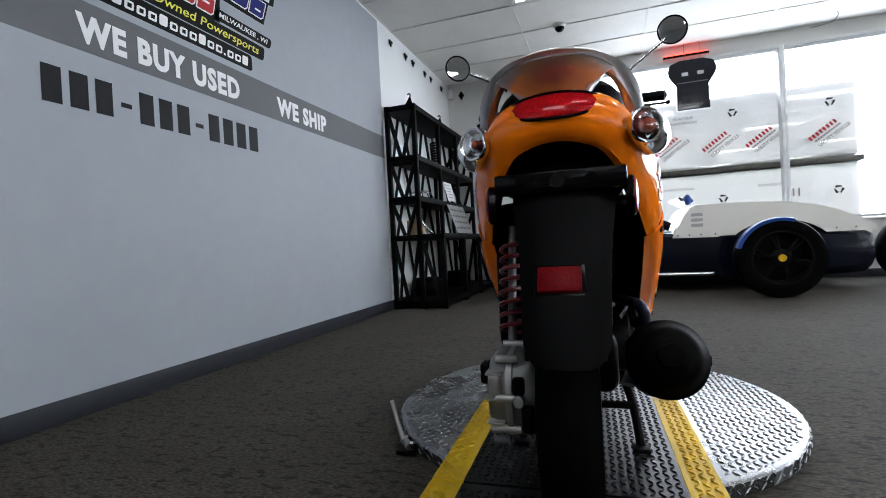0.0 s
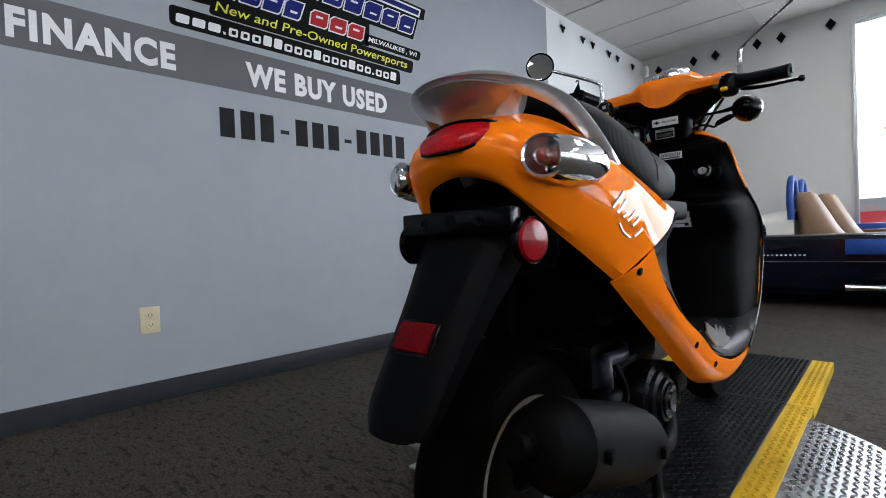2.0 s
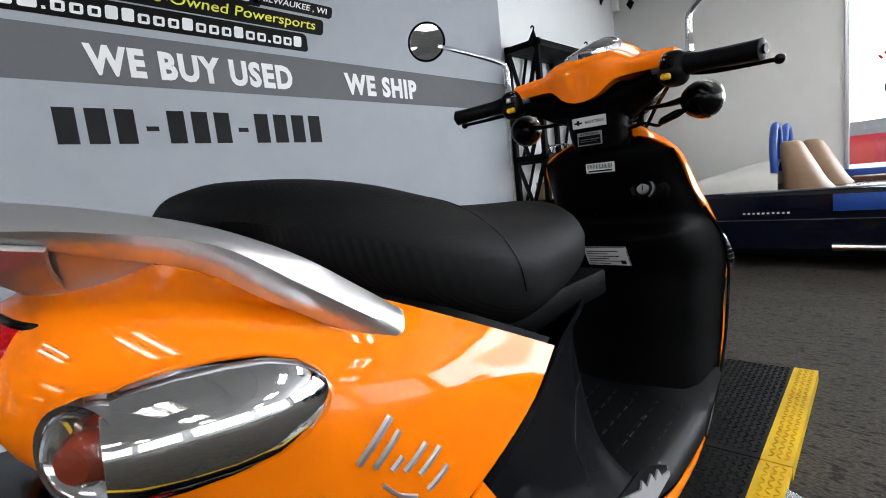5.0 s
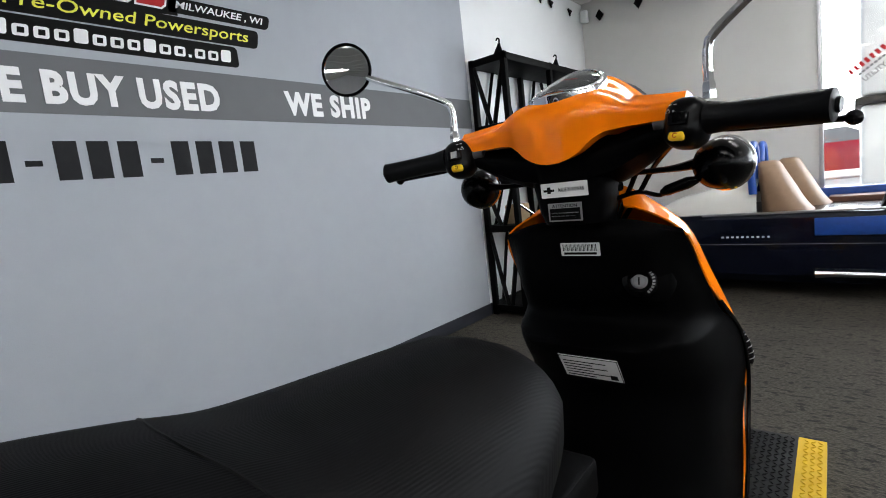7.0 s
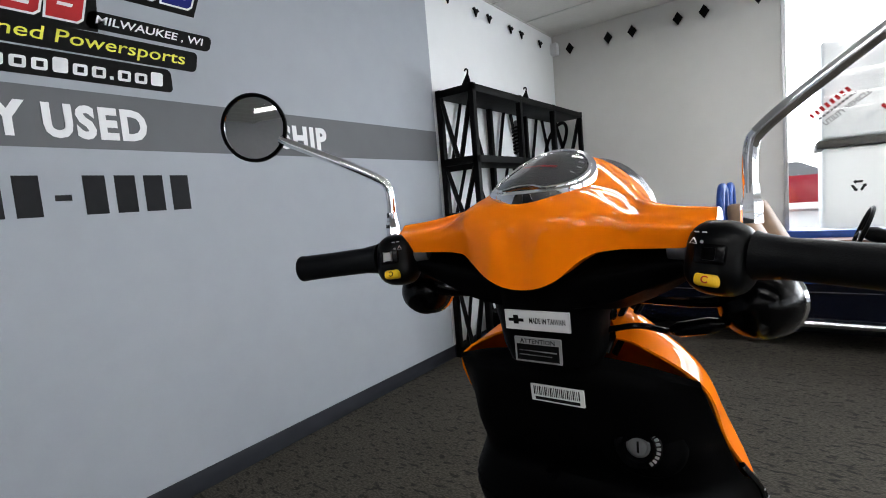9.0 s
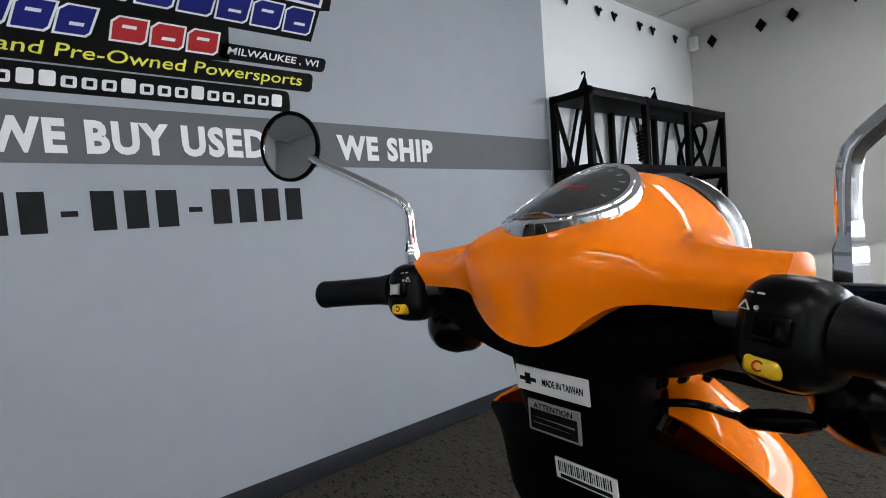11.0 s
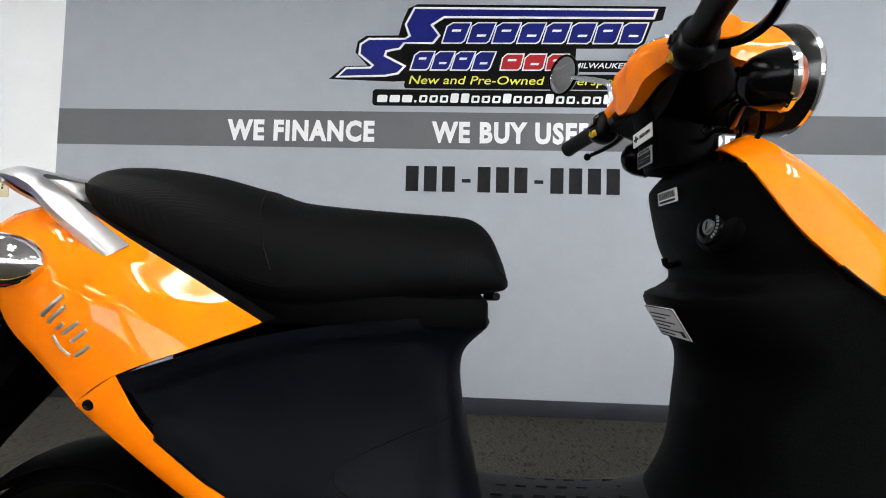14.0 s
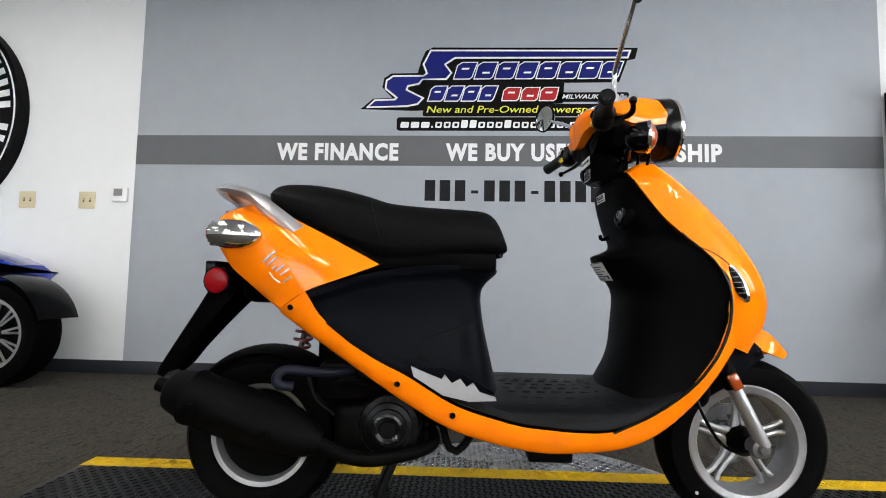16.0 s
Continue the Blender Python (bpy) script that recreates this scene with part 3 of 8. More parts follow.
# tread bars on the rim's side
bm = bmesh.new()
for k in range(150):
    for row in range(2):
        a = 2 * math.pi * (k + row * 0.5) / 150
        c, s_ = math.cos(a), math.sin(a)
        z = 0.013 + row * 0.016
        tilt = 0.007 if (k % 2) else -0.007
        o = Vector((CX + 0.61 * c, DY + 0.61 * s_, z))
        t = Vector((-s_, c, 0))
        n = Vector((c, s_, 0))
        d = (t * 0.009 + Vector((0, 0, tilt)))
        w = d.cross(n).normalized() * 0.003
        q = [bm.verts.new(p) for p in (o - d, o - w, o + d, o + w)]
        q2 = [bm.verts.new(p) for p in (o - d * 0.5 + n * 0.002, o + d * 0.5 + n * 0.002)]
        bm.faces.new((q[0], q[1], q2[0]))
        bm.faces.new((q[1], q[2], q2[1], q2[0]))
        bm.faces.new((q[2], q[3], q2[1]))
        bm.faces.new((q[3], q[0], q2[0], q2[1]))
tagged(part("rim_tread", bm, M_PLATE, turn, smooth=False), kind="stuff")
# clamp handle at the rim
bm = bmesh.new()
tube(bm, [(1.302, 4.985, 0.122), (1.33, 4.955, 0.07), (1.352, 4.935, 0.03)], 0.0065, 12)
M_WORN = mat("worn_bright_steel", (0.3, 0.3, 0.3), 0.28, 0.9, color2=(0.38, 0.38, 0.38), scale=60, stains=0.3)
lever = part("locking_lever", bm, M_WORN, turn, "worn steel locking lever")
bm = bmesh.new()
tube(bm, [(1.345, 4.955, 0.022), (1.385, 4.905, 0.022)], 0.011, 12)
part("knuckle", bm, M_WORN, lever)
bm = bmesh.new()
box(bm, (1.345, 4.895, 0.0), (1.405, 4.965, 0.014), 0.003)
part("foot", bm, M_SHELF, lever)
for x, y in ((1.358, 4.948), (1.388, 4.91)):
    bm = bmesh.new()
    lathe(bm, [(0.0, 0.016), (0.005, 0.016), (0.008, 0.012), (0.008, 0.0)], (x, y, 0.022), (0.2, -0.5, 1), 8)
    part("bolt", bm, M_CHROME, lever)


def ramp(y0, y1, low_end):
    """A flat black tread ramp with yellow edges and a short fall at its outer end."""
    r = thing("ramp", (CX, (y0 + y1) / 2, 0), "black tread-plate ramp with yellow painted edges", "ramp", "turntable ramps")
    ya, yb = (y0, y1) if low_end == "far" else (y1, y0)   # ya beside the disc, yb the outer end
    def strip(x0, x1, name, material, label):
        bm = bmesh.new()
        prof = [(ya, 0.0), (ya, PZ + 0.002), (yb, PZ + 0.002), (yb, 0.0)]
        rows = [[Vector((x, y, z)) for y, z in prof] for x in (x0, x1)]
        grid_faces(bm, rows, True, True)
        return part(name, bm, material, r, label, smooth=False)
    strip(YF + LANE, YN - LANE, "deck", M_BPAINT, "black painted tread deck")
    strip(YF, YF + LANE, "edge", M_YPAINT, "yellow painted edge")
    strip(YN - LANE, YN, "edge", M_YPAINT, "yellow painted edge")
    lo, hi = min(y0, y1), max(y0, y1)
    lugs(lambda x, y: lo + 0.015 < y < hi - 0.015 and YF + LANE + 0.008 < x < YN - LANE - 0.008, PZ + 0.0017, 0.0185, "tread_pattern", M_BPAINT, r)
    lugs(lambda x, y: lo + 0.015 < y < hi - 0.015 and (YF + 0.008 < x < YF + LANE - 0.008 or YN - LANE + 0.008 < x < YN - 0.008), PZ + 0.0017, 0.0185, "tread_pattern", M_YPAINT, r)
    return r


RAMPS = [ramp(5.975, 6.71, "far"), ramp(3.945, 4.705, "near")]
from mathutils.bvhtree import BVHTree

# ---------------------------------------------------------------- the scooter
SZ = 0.054
scooter = thing("scooter", (CX, DY, SZ), "glossy orange motor scooter with black seat on a turntable", "scooter")


def W(p):
    return Vector((CX + p[0], p[1], p[2]))


def across(half_curve):
    """A curve from the right edge to the middle, carried on to the left edge."""
    r = [W(p) for p in half_curve]
    return r + [Vector((2 * CX - p.x, p.y, p.z)) for p in reversed(r[:-1])]


def side(points, s):
    return [W((p[0] * s, p[1], p[2])) for p in points]


SIDES = (1, -1)

def surface(ob, s, y, z):
    """How far out from the middle the mesh ob lies at y, z, on side s."""
    at = ob.location + scooter.location
    tree = BVHTree.FromPolygons([v.co + at for v in ob.data.vertices], [p.vertices[:] for p in ob.data.polygons])
    hit = tree.ray_cast(Vector((CX + s * 0.5, y, z)), Vector((-s, 0, 0)))
    return abs(hit[0].x - CX) if hit[0] else 0.19


# tail: a shell that runs round the back from one side to the other
TAIL = (
    ((0.16, 4.738, 0.584), (0.142, 4.675, 0.628), (0.122, 4.62, 0.668), (0.1, 4.583, 0.706), (0.072, 4.556, 0.738), (0.036, 4.547, 0.752), (0, 4.545, 0.757)),
    ((0.176, 4.74, 0.594), (0.156, 4.676, 0.638), (0.135, 4.613, 0.68), (0.112, 4.568, 0.718), (0.08, 4.537, 0.748), (0.04, 4.527, 0.762), (0, 4.524, 0.767)),
    ((0.2, 4.802, 0.634), (0.1856, 4.72, 0.69), (0.1623, 4.645, 0.735), (0.1327, 4.575, 0.767), (0.0966, 4.533, 0.788), (0.0462, 4.518, 0.797), (0, 4.514, 0.799)),
    ((0.2, 4.89, 0.668), (0.188, 4.785, 0.735), (0.1552, 4.685, 0.787), (0.1198, 4.6, 0.815), (0.0882, 4.56, 0.828), (0.0462, 4.545, 0.835), (0, 4.541, 0.837)),
    ((0.185, 4.969, 0.7), (0.165, 4.875, 0.748), (0.1414, 4.775, 0.797), (0.1095, 4.69, 0.837), (0.0796, 4.635, 0.853), (0.0433, 4.612, 0.858), (0, 4.605, 0.86)),
)
tail = part("tail_cowl", skin([across(c) for c in TAIL], 49, 15, 0.003), M_ORANGE, scooter, "glossy orange tail cowl")
liner = [[W((p[0] * 0.93, p[1] + 0.012, p[2] + 0.004)) for p in c] for c in TAIL]
part("tail_liner", skin([r + [Vector((2 * CX - p.x, p.y, p.z)) for p in reversed(r[:-1])] for r in liner], 41, 11, 0.002), M_BLACKP, scooter, "black inner liner of the tail")
# the lower side band, from the seam under the tail down and forward to the nose
LOW_IN = ((0.155, 4.735, 0.58), (0.158, 4.83, 0.515), (0.16, 4.932, 0.447), (0.16, 5.033, 0.382), (0.158, 5.13, 0.328), (0.155, 5.226, 0.296), (0.15, 5.325, 0.276), (0.145, 5.414, 0.272), (0.14, 5.516, 0.282), (0.135, 5.593, 0.309), (0.125, 5.668, 0.365), (0.115, 5.735, 0.436), (0.1, 5.785, 0.505))
LOW = ((0.177, 4.74, 0.592), (0.185, 4.833, 0.527), (0.188, 4.935, 0.458), (0.19, 5.036, 0.394), (0.19, 5.134, 0.338), (0.188, 5.23, 0.307), (0.185, 5.328, 0.288), (0.182, 5.415, 0.286), (0.178, 5.518, 0.295), (0.172, 5.598, 0.322), (0.165, 5.676, 0.378), (0.155, 5.745, 0.448), (0.145, 5.8, 0.522))
UP = ((0.202, 4.803, 0.634), (0.203, 4.848, 0.572), (0.204, 4.95, 0.496), (0.205, 5.045, 0.448), (0.206, 5.148, 0.389), (0.206, 5.247, 0.358), (0.205, 5.325, 0.342), (0.202, 5.474, 0.335), (0.2, 5.552, 0.36), (0.197, 5.655, 0.422), (0.194, 5.722, 0.497), (0.19, 5.752, 0.555), (0.19, 5.762, 0.6))
MIDB = [tuple((LOW[i][k] + UP[i][k]) / 2 + (0.006 if k == 0 else 0) for k in range(3)) for i in range(len(LOW))]
for s in SIDES:
    side_panel = part("side_panel", skin([side(c, s) for c in (LOW_IN, LOW, MIDB, UP)], 60, 9, 0.003), M_ORANGE, scooter, "glossy orange lower side panel")
    part("panel_liner", skin([[Vector((p.x - s * 0.009, p.y, p.z + 0.006)) for p in side(c, s)] for c in (LOW, MIDB, UP)], 40, 5, 0.002), M_BLACKP, side_panel)
    for y, z in ((4.768, 0.597), (5.02, 0.432), (5.145, 0.367)):
        bm = bmesh.new()
        lathe(bm, [(0.0, 0.0012), (0.004, 0.0012), (0.0055, 0.003), (0.0068, 0.0025), (0.0068, -0.004)], W((s * surface(side_panel, s, y, z), y, z)), (s, 0, -0.2), 16)
        part("bolt", bm, M_BLACKG, side_panel, "recessed dark bolt")

# front shield, orange, wrapped round the nose
FRONT = (
    ((0.145, 5.8, 0.522), (0.12, 5.835, 0.51), (0.07, 5.872, 0.5), (0, 5.885, 0.497)),
    ((0.19, 5.762, 0.598), (0.16, 5.835, 0.59), (0.095, 5.9, 0.578), (0, 5.925, 0.573)),
    ((0.195, 5.764, 0.68), (0.17, 5.835, 0.672), (0.1, 5.9, 0.66), (0, 5.928, 0.65)),
    ((0.185, 5.703, 0.75), (0.165, 5.785, 0.748), (0.1, 5.86, 0.745), (0, 5.895, 0.741)),
    ((0.165, 5.628, 0.828), (0.152, 5.715, 0.83), (0.092, 5.795, 0.83), (0, 5.836, 0.828)),
    ((0.15, 5.573, 0.91), (0.134, 5.64, 0.916), (0.082, 5.71, 0.919), (0, 5.756, 0.916)),
    ((0.092, 5.57, 0.948), (0.082, 5.605, 0.965), (0.05, 5.645, 0.98), (0, 5.672, 0.988)),
    ((0.062, 5.575, 0.954), (0.052, 5.597, 0.966), (0.03, 5.625, 0.977), (0, 5.64, 0.982)),
)
part("front_shield", skin([across(c) for c in FRONT], 41, 33, 0.003), M_ORANGE, scooter, "glossy orange front leg shield")
FRONT_TREE = bpy.data.objects["front_shield"]
for s in SIDES:
    bm = bmesh.new()
    pts = [W((s * (surface(FRONT_TREE, s, y, z) + 0.0004), y, z)) for y, z in ((5.705, 0.752), (5.722, 0.746), (5.742, 0.736), (5.76, 0.722), (5.778, 0.704), (5.792, 0.688))]
    tube(bm, pts, 0.0012, 6, samples=16)
    part("panel_seam", bm, M_INK, FRONT_TREE, "dark seam between the front panels")
# rubber lip round the edge of the shield
for s in SIDES:
    bm = bmesh.new()
    tube(bm, side(((0.203, 5.5, 0.338), (0.2, 5.6, 0.386), (0.198, 5.69, 0.455), (0.196, 5.75, 0.545), (0.197, 5.764, 0.64), (0.192, 5.735, 0.715), (0.175, 5.665, 0.785)), s), 0.0035, 8, samples=40)
    part("edge_trim", bm, M_BLACKG, scooter, "gloss black edge trim")

# inner leg shield, black, with a ledge over the lower half
INNER = (
    ((0.146, 5.57, 0.916), (0.08, 5.555, 0.934), (0, 5.55, 0.94)),
    ((0.148, 5.57, 0.908), (0.09, 5.543, 0.908), (0, 5.536, 0.91)),
    ((0.163, 5.622, 0.83), (0.115, 5.568, 0.826), (0, 5.556, 0.822)),
    ((0.172, 5.66, 0.78), (0.118, 5.59, 0.774), (0, 5.578, 0.77)),
    ((0.177, 5.68, 0.762), (0.125, 5.575, 0.752), (0, 5.54, 0.748)),
    ((0.183, 5.7, 0.748), (0.13, 5.56, 0.739), (0, 5.513, 0.735)),
    ((0.193, 5.745, 0.7), (0.135, 5.58, 0.7), (0, 5.533, 0.7)),
    ((0.194, 5.762, 0.645), (0.14, 5.616, 0.645), (0, 5.571, 0.645)),
    ((0.189, 5.755, 0.56), (0.14, 5.61, 0.56), (0, 5.573, 0.562)),
    ((0.192, 5.718, 0.487), (0.14, 5.595, 0.478), (0, 5.56, 0.476)),
    ((0.196, 5.65, 0.416), (0.14, 5.555, 0.402), (0, 5.52, 0.396)),
)
inner = part("leg_shield_liner", skin([across(c) for c in INNER], 33, 60, 0.003), M_BLACKP, scooter, "matt black inner leg shield with a ledge")
# floorboard with raised ribs
FLOOR = (
    ((0.2, 5.66, 0.424), (0.196, 5.56, 0.366), (0.198, 5.474, 0.342), (0.2, 5.325, 0.349), (0.2, 5.235, 0.368), (0.2, 5.14, 0.4)),
    ((0.19, 5.655, 0.425), (0.185, 5.565, 0.385), (0.185, 5.474, 0.372), (0.185, 5.325, 0.374), (0.185, 5.235, 0.385), (0.19, 5.15, 0.405)),
    ((0.1, 5.56, 0.41), (0.1, 5.52, 0.396), (0.1, 5.46, 0.388), (0.1, 5.325, 0.386), (0.1, 5.24, 0.39), (0.1, 5.2, 0.4)),
    ((0, 5.54, 0.405), (0, 5.51, 0.396), (0, 5.46, 0.39), (0, 5.325, 0.388), (0, 5.24, 0.392), (0, 5.2, 0.402)),
)
full = [[W(p) for p in c] for c in FLOOR] + [[Vector((2 * CX - W(p).x, p[1], p[2])) for p in c] for c in reversed(FLOOR[:-1])]
floorboard = part("floorboard", skin(full, 30, 31, 0.004), M_GRIP, scooter, "black rubber floorboard with raised tread dashes")
for k in range(8):
    x = -0.154 + k * 0.044
    for q in range(7):
        y = 5.27 + q * 0.036 + 0.012 * (k % 2)
        z = 0.3905 + (0.004 if abs(x) < 0.11 else -0.006 * (abs(x) - 0.11) / 0.04) + max(0, y - 5.46) * 0.12
        bm = bmesh.new()
        box(bm, W((x - 0.003, y, z - 0.008)), W((x + 0.003, y + 0.02, z + 0.001)), 0.001)
        part("tread_dash", bm, M_GRIP, floorboard)
for s in SIDES:
    # silver footrest plate with a saw edge, over a dark textured pad
    bm = bmesh.new()
    out = [(5.051, 0.474), (5.085, 0.46), (5.12, 0.447), (5.126, 0.458), (5.142, 0.439), (5.161, 0.449), (5.175, 0.431), (5.189, 0.441), (5.204, 0.421), (5.239, 0.411), (5.241, 0.403), (5.18, 0.4), (5.123, 0.412), (5.057, 0.452)]
    prism(bm, out, basis(W((s * 0.2095, 0, 0)), (0, 1, 0), (0, 0, 1)), 0.005 * s)
    plate = part("footrest_plate", bm, M_SILVER, scooter, "silver saw-edged footrest plate", smooth=False)
    bm = bmesh.new()
    prism(bm, [(5.05, 0.473), (5.123, 0.472), (5.164, 0.46), (5.235, 0.422), (5.235, 0.408), (5.12, 0.415), (5.055, 0.455)], basis(W((s * 0.2085, 0, 0)), (0, 1, 0), (0, 0, 1)), 0.003 * s)
    part("pad", bm, M_GREYP, plate, "dark textured pad", smooth=False)

# black body below the seat
PED_T = ((0.2, 4.806, 0.634), (0.2, 4.86, 0.652), (0.192, 4.93, 0.674), (0.17, 5.02, 0.692), (0.14, 5.13, 0.702), (0.1, 5.205, 0.708), (0.055, 5.228, 0.71), (0, 5.232, 0.712))
PED_T1 = ((0.2, 4.807, 0.632), (0.199, 4.862, 0.647), (0.189, 4.938, 0.665), (0.163, 5.03, 0.678), (0.134, 5.137, 0.686), (0.1, 5.222, 0.689), (0.055, 5.25, 0.69), (0, 5.256, 0.69))
PED_T2 = ((0.2, 4.809, 0.63), (0.198, 4.865, 0.642), (0.185, 4.945, 0.655), (0.155, 5.04, 0.664), (0.125, 5.14, 0.668), (0.092, 5.19, 0.648), (0.05, 5.212, 0.644), (0, 5.216, 0.644))
PED_M = ((0.201, 4.82, 0.613), (0.195, 4.885, 0.598), (0.172, 4.975, 0.58), (0.145, 5.07, 0.572), (0.115, 5.155, 0.57), (0.09, 5.2, 0.57), (0.05, 5.216, 0.568), (0, 5.218, 0.566))
PED_L = ((0.203, 4.845, 0.576), (0.2, 4.92, 0.525), (0.19, 5.005, 0.488), (0.17, 5.09, 0.468), (0.135, 5.165, 0.462), (0.105, 5.215, 0.462), (0.055, 5.238, 0.462), (0, 5.24, 0.462))
PED_B = ((0.205, 4.87, 0.556), (0.205, 4.955, 0.494), (0.205, 5.045, 0.449), (0.204, 5.12, 0.408), (0.19, 5.19, 0.39), (0.15, 5.235, 0.385), (0.07, 5.255, 0.385), (0, 5.258, 0.385))
body = skin([across(c) for c in (PED_T, PED_T1, PED_T2, PED_M, PED_L, PED_B)], 121, 46, 0.003)
edge_line = [Vector((0, p[1], p[2])) for c in (spline(PED_T, 60), spline(PED_B, 60)) for p in c]
for v in body.verts:
    d = min((Vector((0, v.co.y, v.co.z)) - e).length for e in edge_line)
    t = min(1.0, max(0.0, (d - 0.014) / 0.017)) * min(1.0, max(0.0, (5.2 - v.co.y) / 0.05))
    v.co.x -= math.copysign(0.0095 * t * t * (3 - 2 * t), v.co.x - CX)
body = part("under_seat_body", body, M_GREYP, scooter, "charcoal plastic body below the seat")
for s in SIDES:
    for run in (((5.2, 0.566), (5.149, 0.55), (5.095, 0.533), (5.067, 0.523), (5.056, 0.51), (5.06, 0.497), (5.075, 0.485), (5.091, 0.474), (5.112, 0.462), (5.136, 0.45)), ((5.066, 0.492), (5.058, 0.484), (5.05, 0.477))):
        run = [Vector((0, *p)) for p in run]
        path = [W((s * surface(body, s, p.y, p.z), p.y, p.z)) for p in spline(run, 28)]
        bm = bmesh.new()
        tube(bm, path, 0.0014, 6)
        part("access_panel_seam", bm, M_INK, scooter, "dark seam of an access panel")

# seat
SEAT = (  # y, top, bottom, half width, crown
    (4.662, 0.89, 0.87, 0.06), (4.674, 0.906, 0.852, 0.098), (4.71, 0.914, 0.822, 0.122), (4.78, 0.911, 0.782, 0.142), (4.85, 0.9, 0.745, 0.153), (4.92, 0.882, 0.719, 0.158), (4.97, 0.867, 0.707, 0.158),
    (5.02, 0.861, 0.707, 0.154), (5.08, 0.857, 0.714, 0.146), (5.14, 0.854, 0.722, 0.134), (5.19, 0.852, 0.728, 0.12), (5.225, 0.847, 0.732, 0.106), (5.252, 0.826, 0.735, 0.09), (5.272, 0.785, 0.739, 0.07), (5.279, 0.765, 0.744, 0.05),
)


def seat_ring(y, zt, zb, hw):
    pts = []
    n = 28
    zc, rz = (zt + zb) / 2, (zt - zb) / 2
    for k in range(n):
        a = 2 * math.pi * k / n
        c, s_ = math.cos(a), math.sin(a)
        e = 0.55
        px = math.copysign(abs(c) ** e, c) * hw * (1.0 if s_ < 0 else 1 - 0.17 * s_ * s_)
        pz = zc + math.copysign(abs(s_) ** (0.75 if s_ > 0 else 0.45), s_) * rz
        if s_ > 0:
            pz -= 0.012 * (abs(px) / max(hw, 1e-3)) ** 2
        pts.append(W((px, y, pz)))
    return pts


bm = bmesh.new()
rings = []
for k in range(60):
    f = k / 59 * (len(SEAT) - 1)
    i = min(int(f), len(SEAT) - 2)
    t = f - i
    a, b = SEAT[max(i - 1, 0)], SEAT[i]
    c, d = SEAT[i + 1], SEAT[min(i + 2, len(SEAT) - 1)]
    v = [0.5 * ((2 * b[q]) + (c[q] - a[q]) * t + (2 * a[q] - 5 * b[q] + 4 * c[q] - d[q]) * t * t + (3 * b[q] - a[q] - 3 * c[q] + d[q]) * t ** 3) for q in range(4)]
    rings.append(seat_ring(*v))
grid_faces(bm, rings, True, True)
seat = part("seat", bm, M_SEAT, scooter, "black vinyl bench seat with ribbed top", angle=60)
seat_at = seat.location + scooter.location
seat_tree = BVHTree.FromPolygons([v.co + seat_at for v in seat.data.vertices], [p.vertices[:] for p in seat.data.polygons])
path = []
for k in range(41):
    a = radians(-100 + 5 * k)
    mid = W((0, 4.918 + 0.03 * (a / radians(80)) ** 2, 0.79))
    out = Vector((math.sin(a), 0, math.cos(a)))
    hit = seat_tree.ray_cast(mid + out * 0.4, -out)
    if hit[0]:
        path.append(hit[0])
bm = bmesh.new()
tube(bm, path, 0.0013, 6)
part("seam", bm, M_INK, seat, "stitched cross seam")
bm = bmesh.new()
box(bm, W((-0.13, 4.78, 0.69)), W((0.13, 5.245, 0.733)), 0.008)
part("seat_base", bm, M_BLACKP, scooter, "black seat base")
bm = bmesh.new()
tube(bm, [W((0.03, 5.25, 0.73)), W((0.06, 5.262, 0.732))], 0.006, 10)
part("seat_lock", bm, M_GREYP, scooter, "small dark seat latch")
bm = bmesh.new()
skin([across(((0.13, 4.75, 0.79), (0.1, 4.66, 0.835), (0, 4.62, 0.85))), across(((0.14, 4.86, 0.745), (0.07, 4.86, 0.75), (0, 4.86, 0.75)))], 20, 6, 0.004, bm)
part("deck", bm, M_BLACKP, scooter, "black deck under the seat")

# silver grab rail with a winged back
RAIL_O = ((0.166, 4.764, 0.776), (0.165, 4.722, 0.805), (0.16, 4.68, 0.835), (0.146, 4.635, 0.868), (0.118, 4.575, 0.885), (0.082, 4.528, 0.892), (0.04, 4.502, 0.895), (0, 4.494, 0.896))
RAIL_T = ((0.15, 4.778, 0.79), (0.148, 4.737, 0.82), (0.143, 4.692, 0.852), (0.126, 4.64, 0.88), (0.098, 4.585, 0.898), (0.066, 4.552, 0.907), (0.033, 4.537, 0.911), (0, 4.531, 0.912))
RAIL_I = ((0.131, 4.768, 0.78), (0.131, 4.725, 0.808), (0.125, 4.682, 0.838), (0.108, 4.64, 0.87), (0.082, 4.6, 0.888), (0.056, 4.58, 0.897), (0.028, 4.57, 0.9), (0, 4.566, 0.901))
RAIL_B = ((0.15, 4.735, 0.766), (0.148, 4.706, 0.796), (0.142, 4.665, 0.825), (0.126, 4.63, 0.852), (0.1, 4.58, 0.87), (0.07, 4.55, 0.88), (0.035, 4.534, 0.884), (0, 4.53, 0.885))
us = [spline(across(c), 57) for c in (RAIL_O, RAIL_T, RAIL_I, RAIL_B)]
bm = bmesh.new()
rows = []
for i in range(57):
    q = [u[i] for u in us]
    ctr = (q[0] + q[1] + q[2] + q[3]) / 4
    ring = []
    for k in range(4):
        a, b = q[k], q[(k + 1) % 4]
        for t in (0.0, 0.25, 0.5, 0.75):
            p = a.lerp(b, t)
            ring.append(p + (p - ctr) * (0.16 * math.sin(math.pi * t)))
    rows.append(ring)
grid_faces(bm, rows, True, True)
rail = part("grab_rail", bm, M_SILVER, scooter, "silver painted grab rail with a winged back", angle=50)
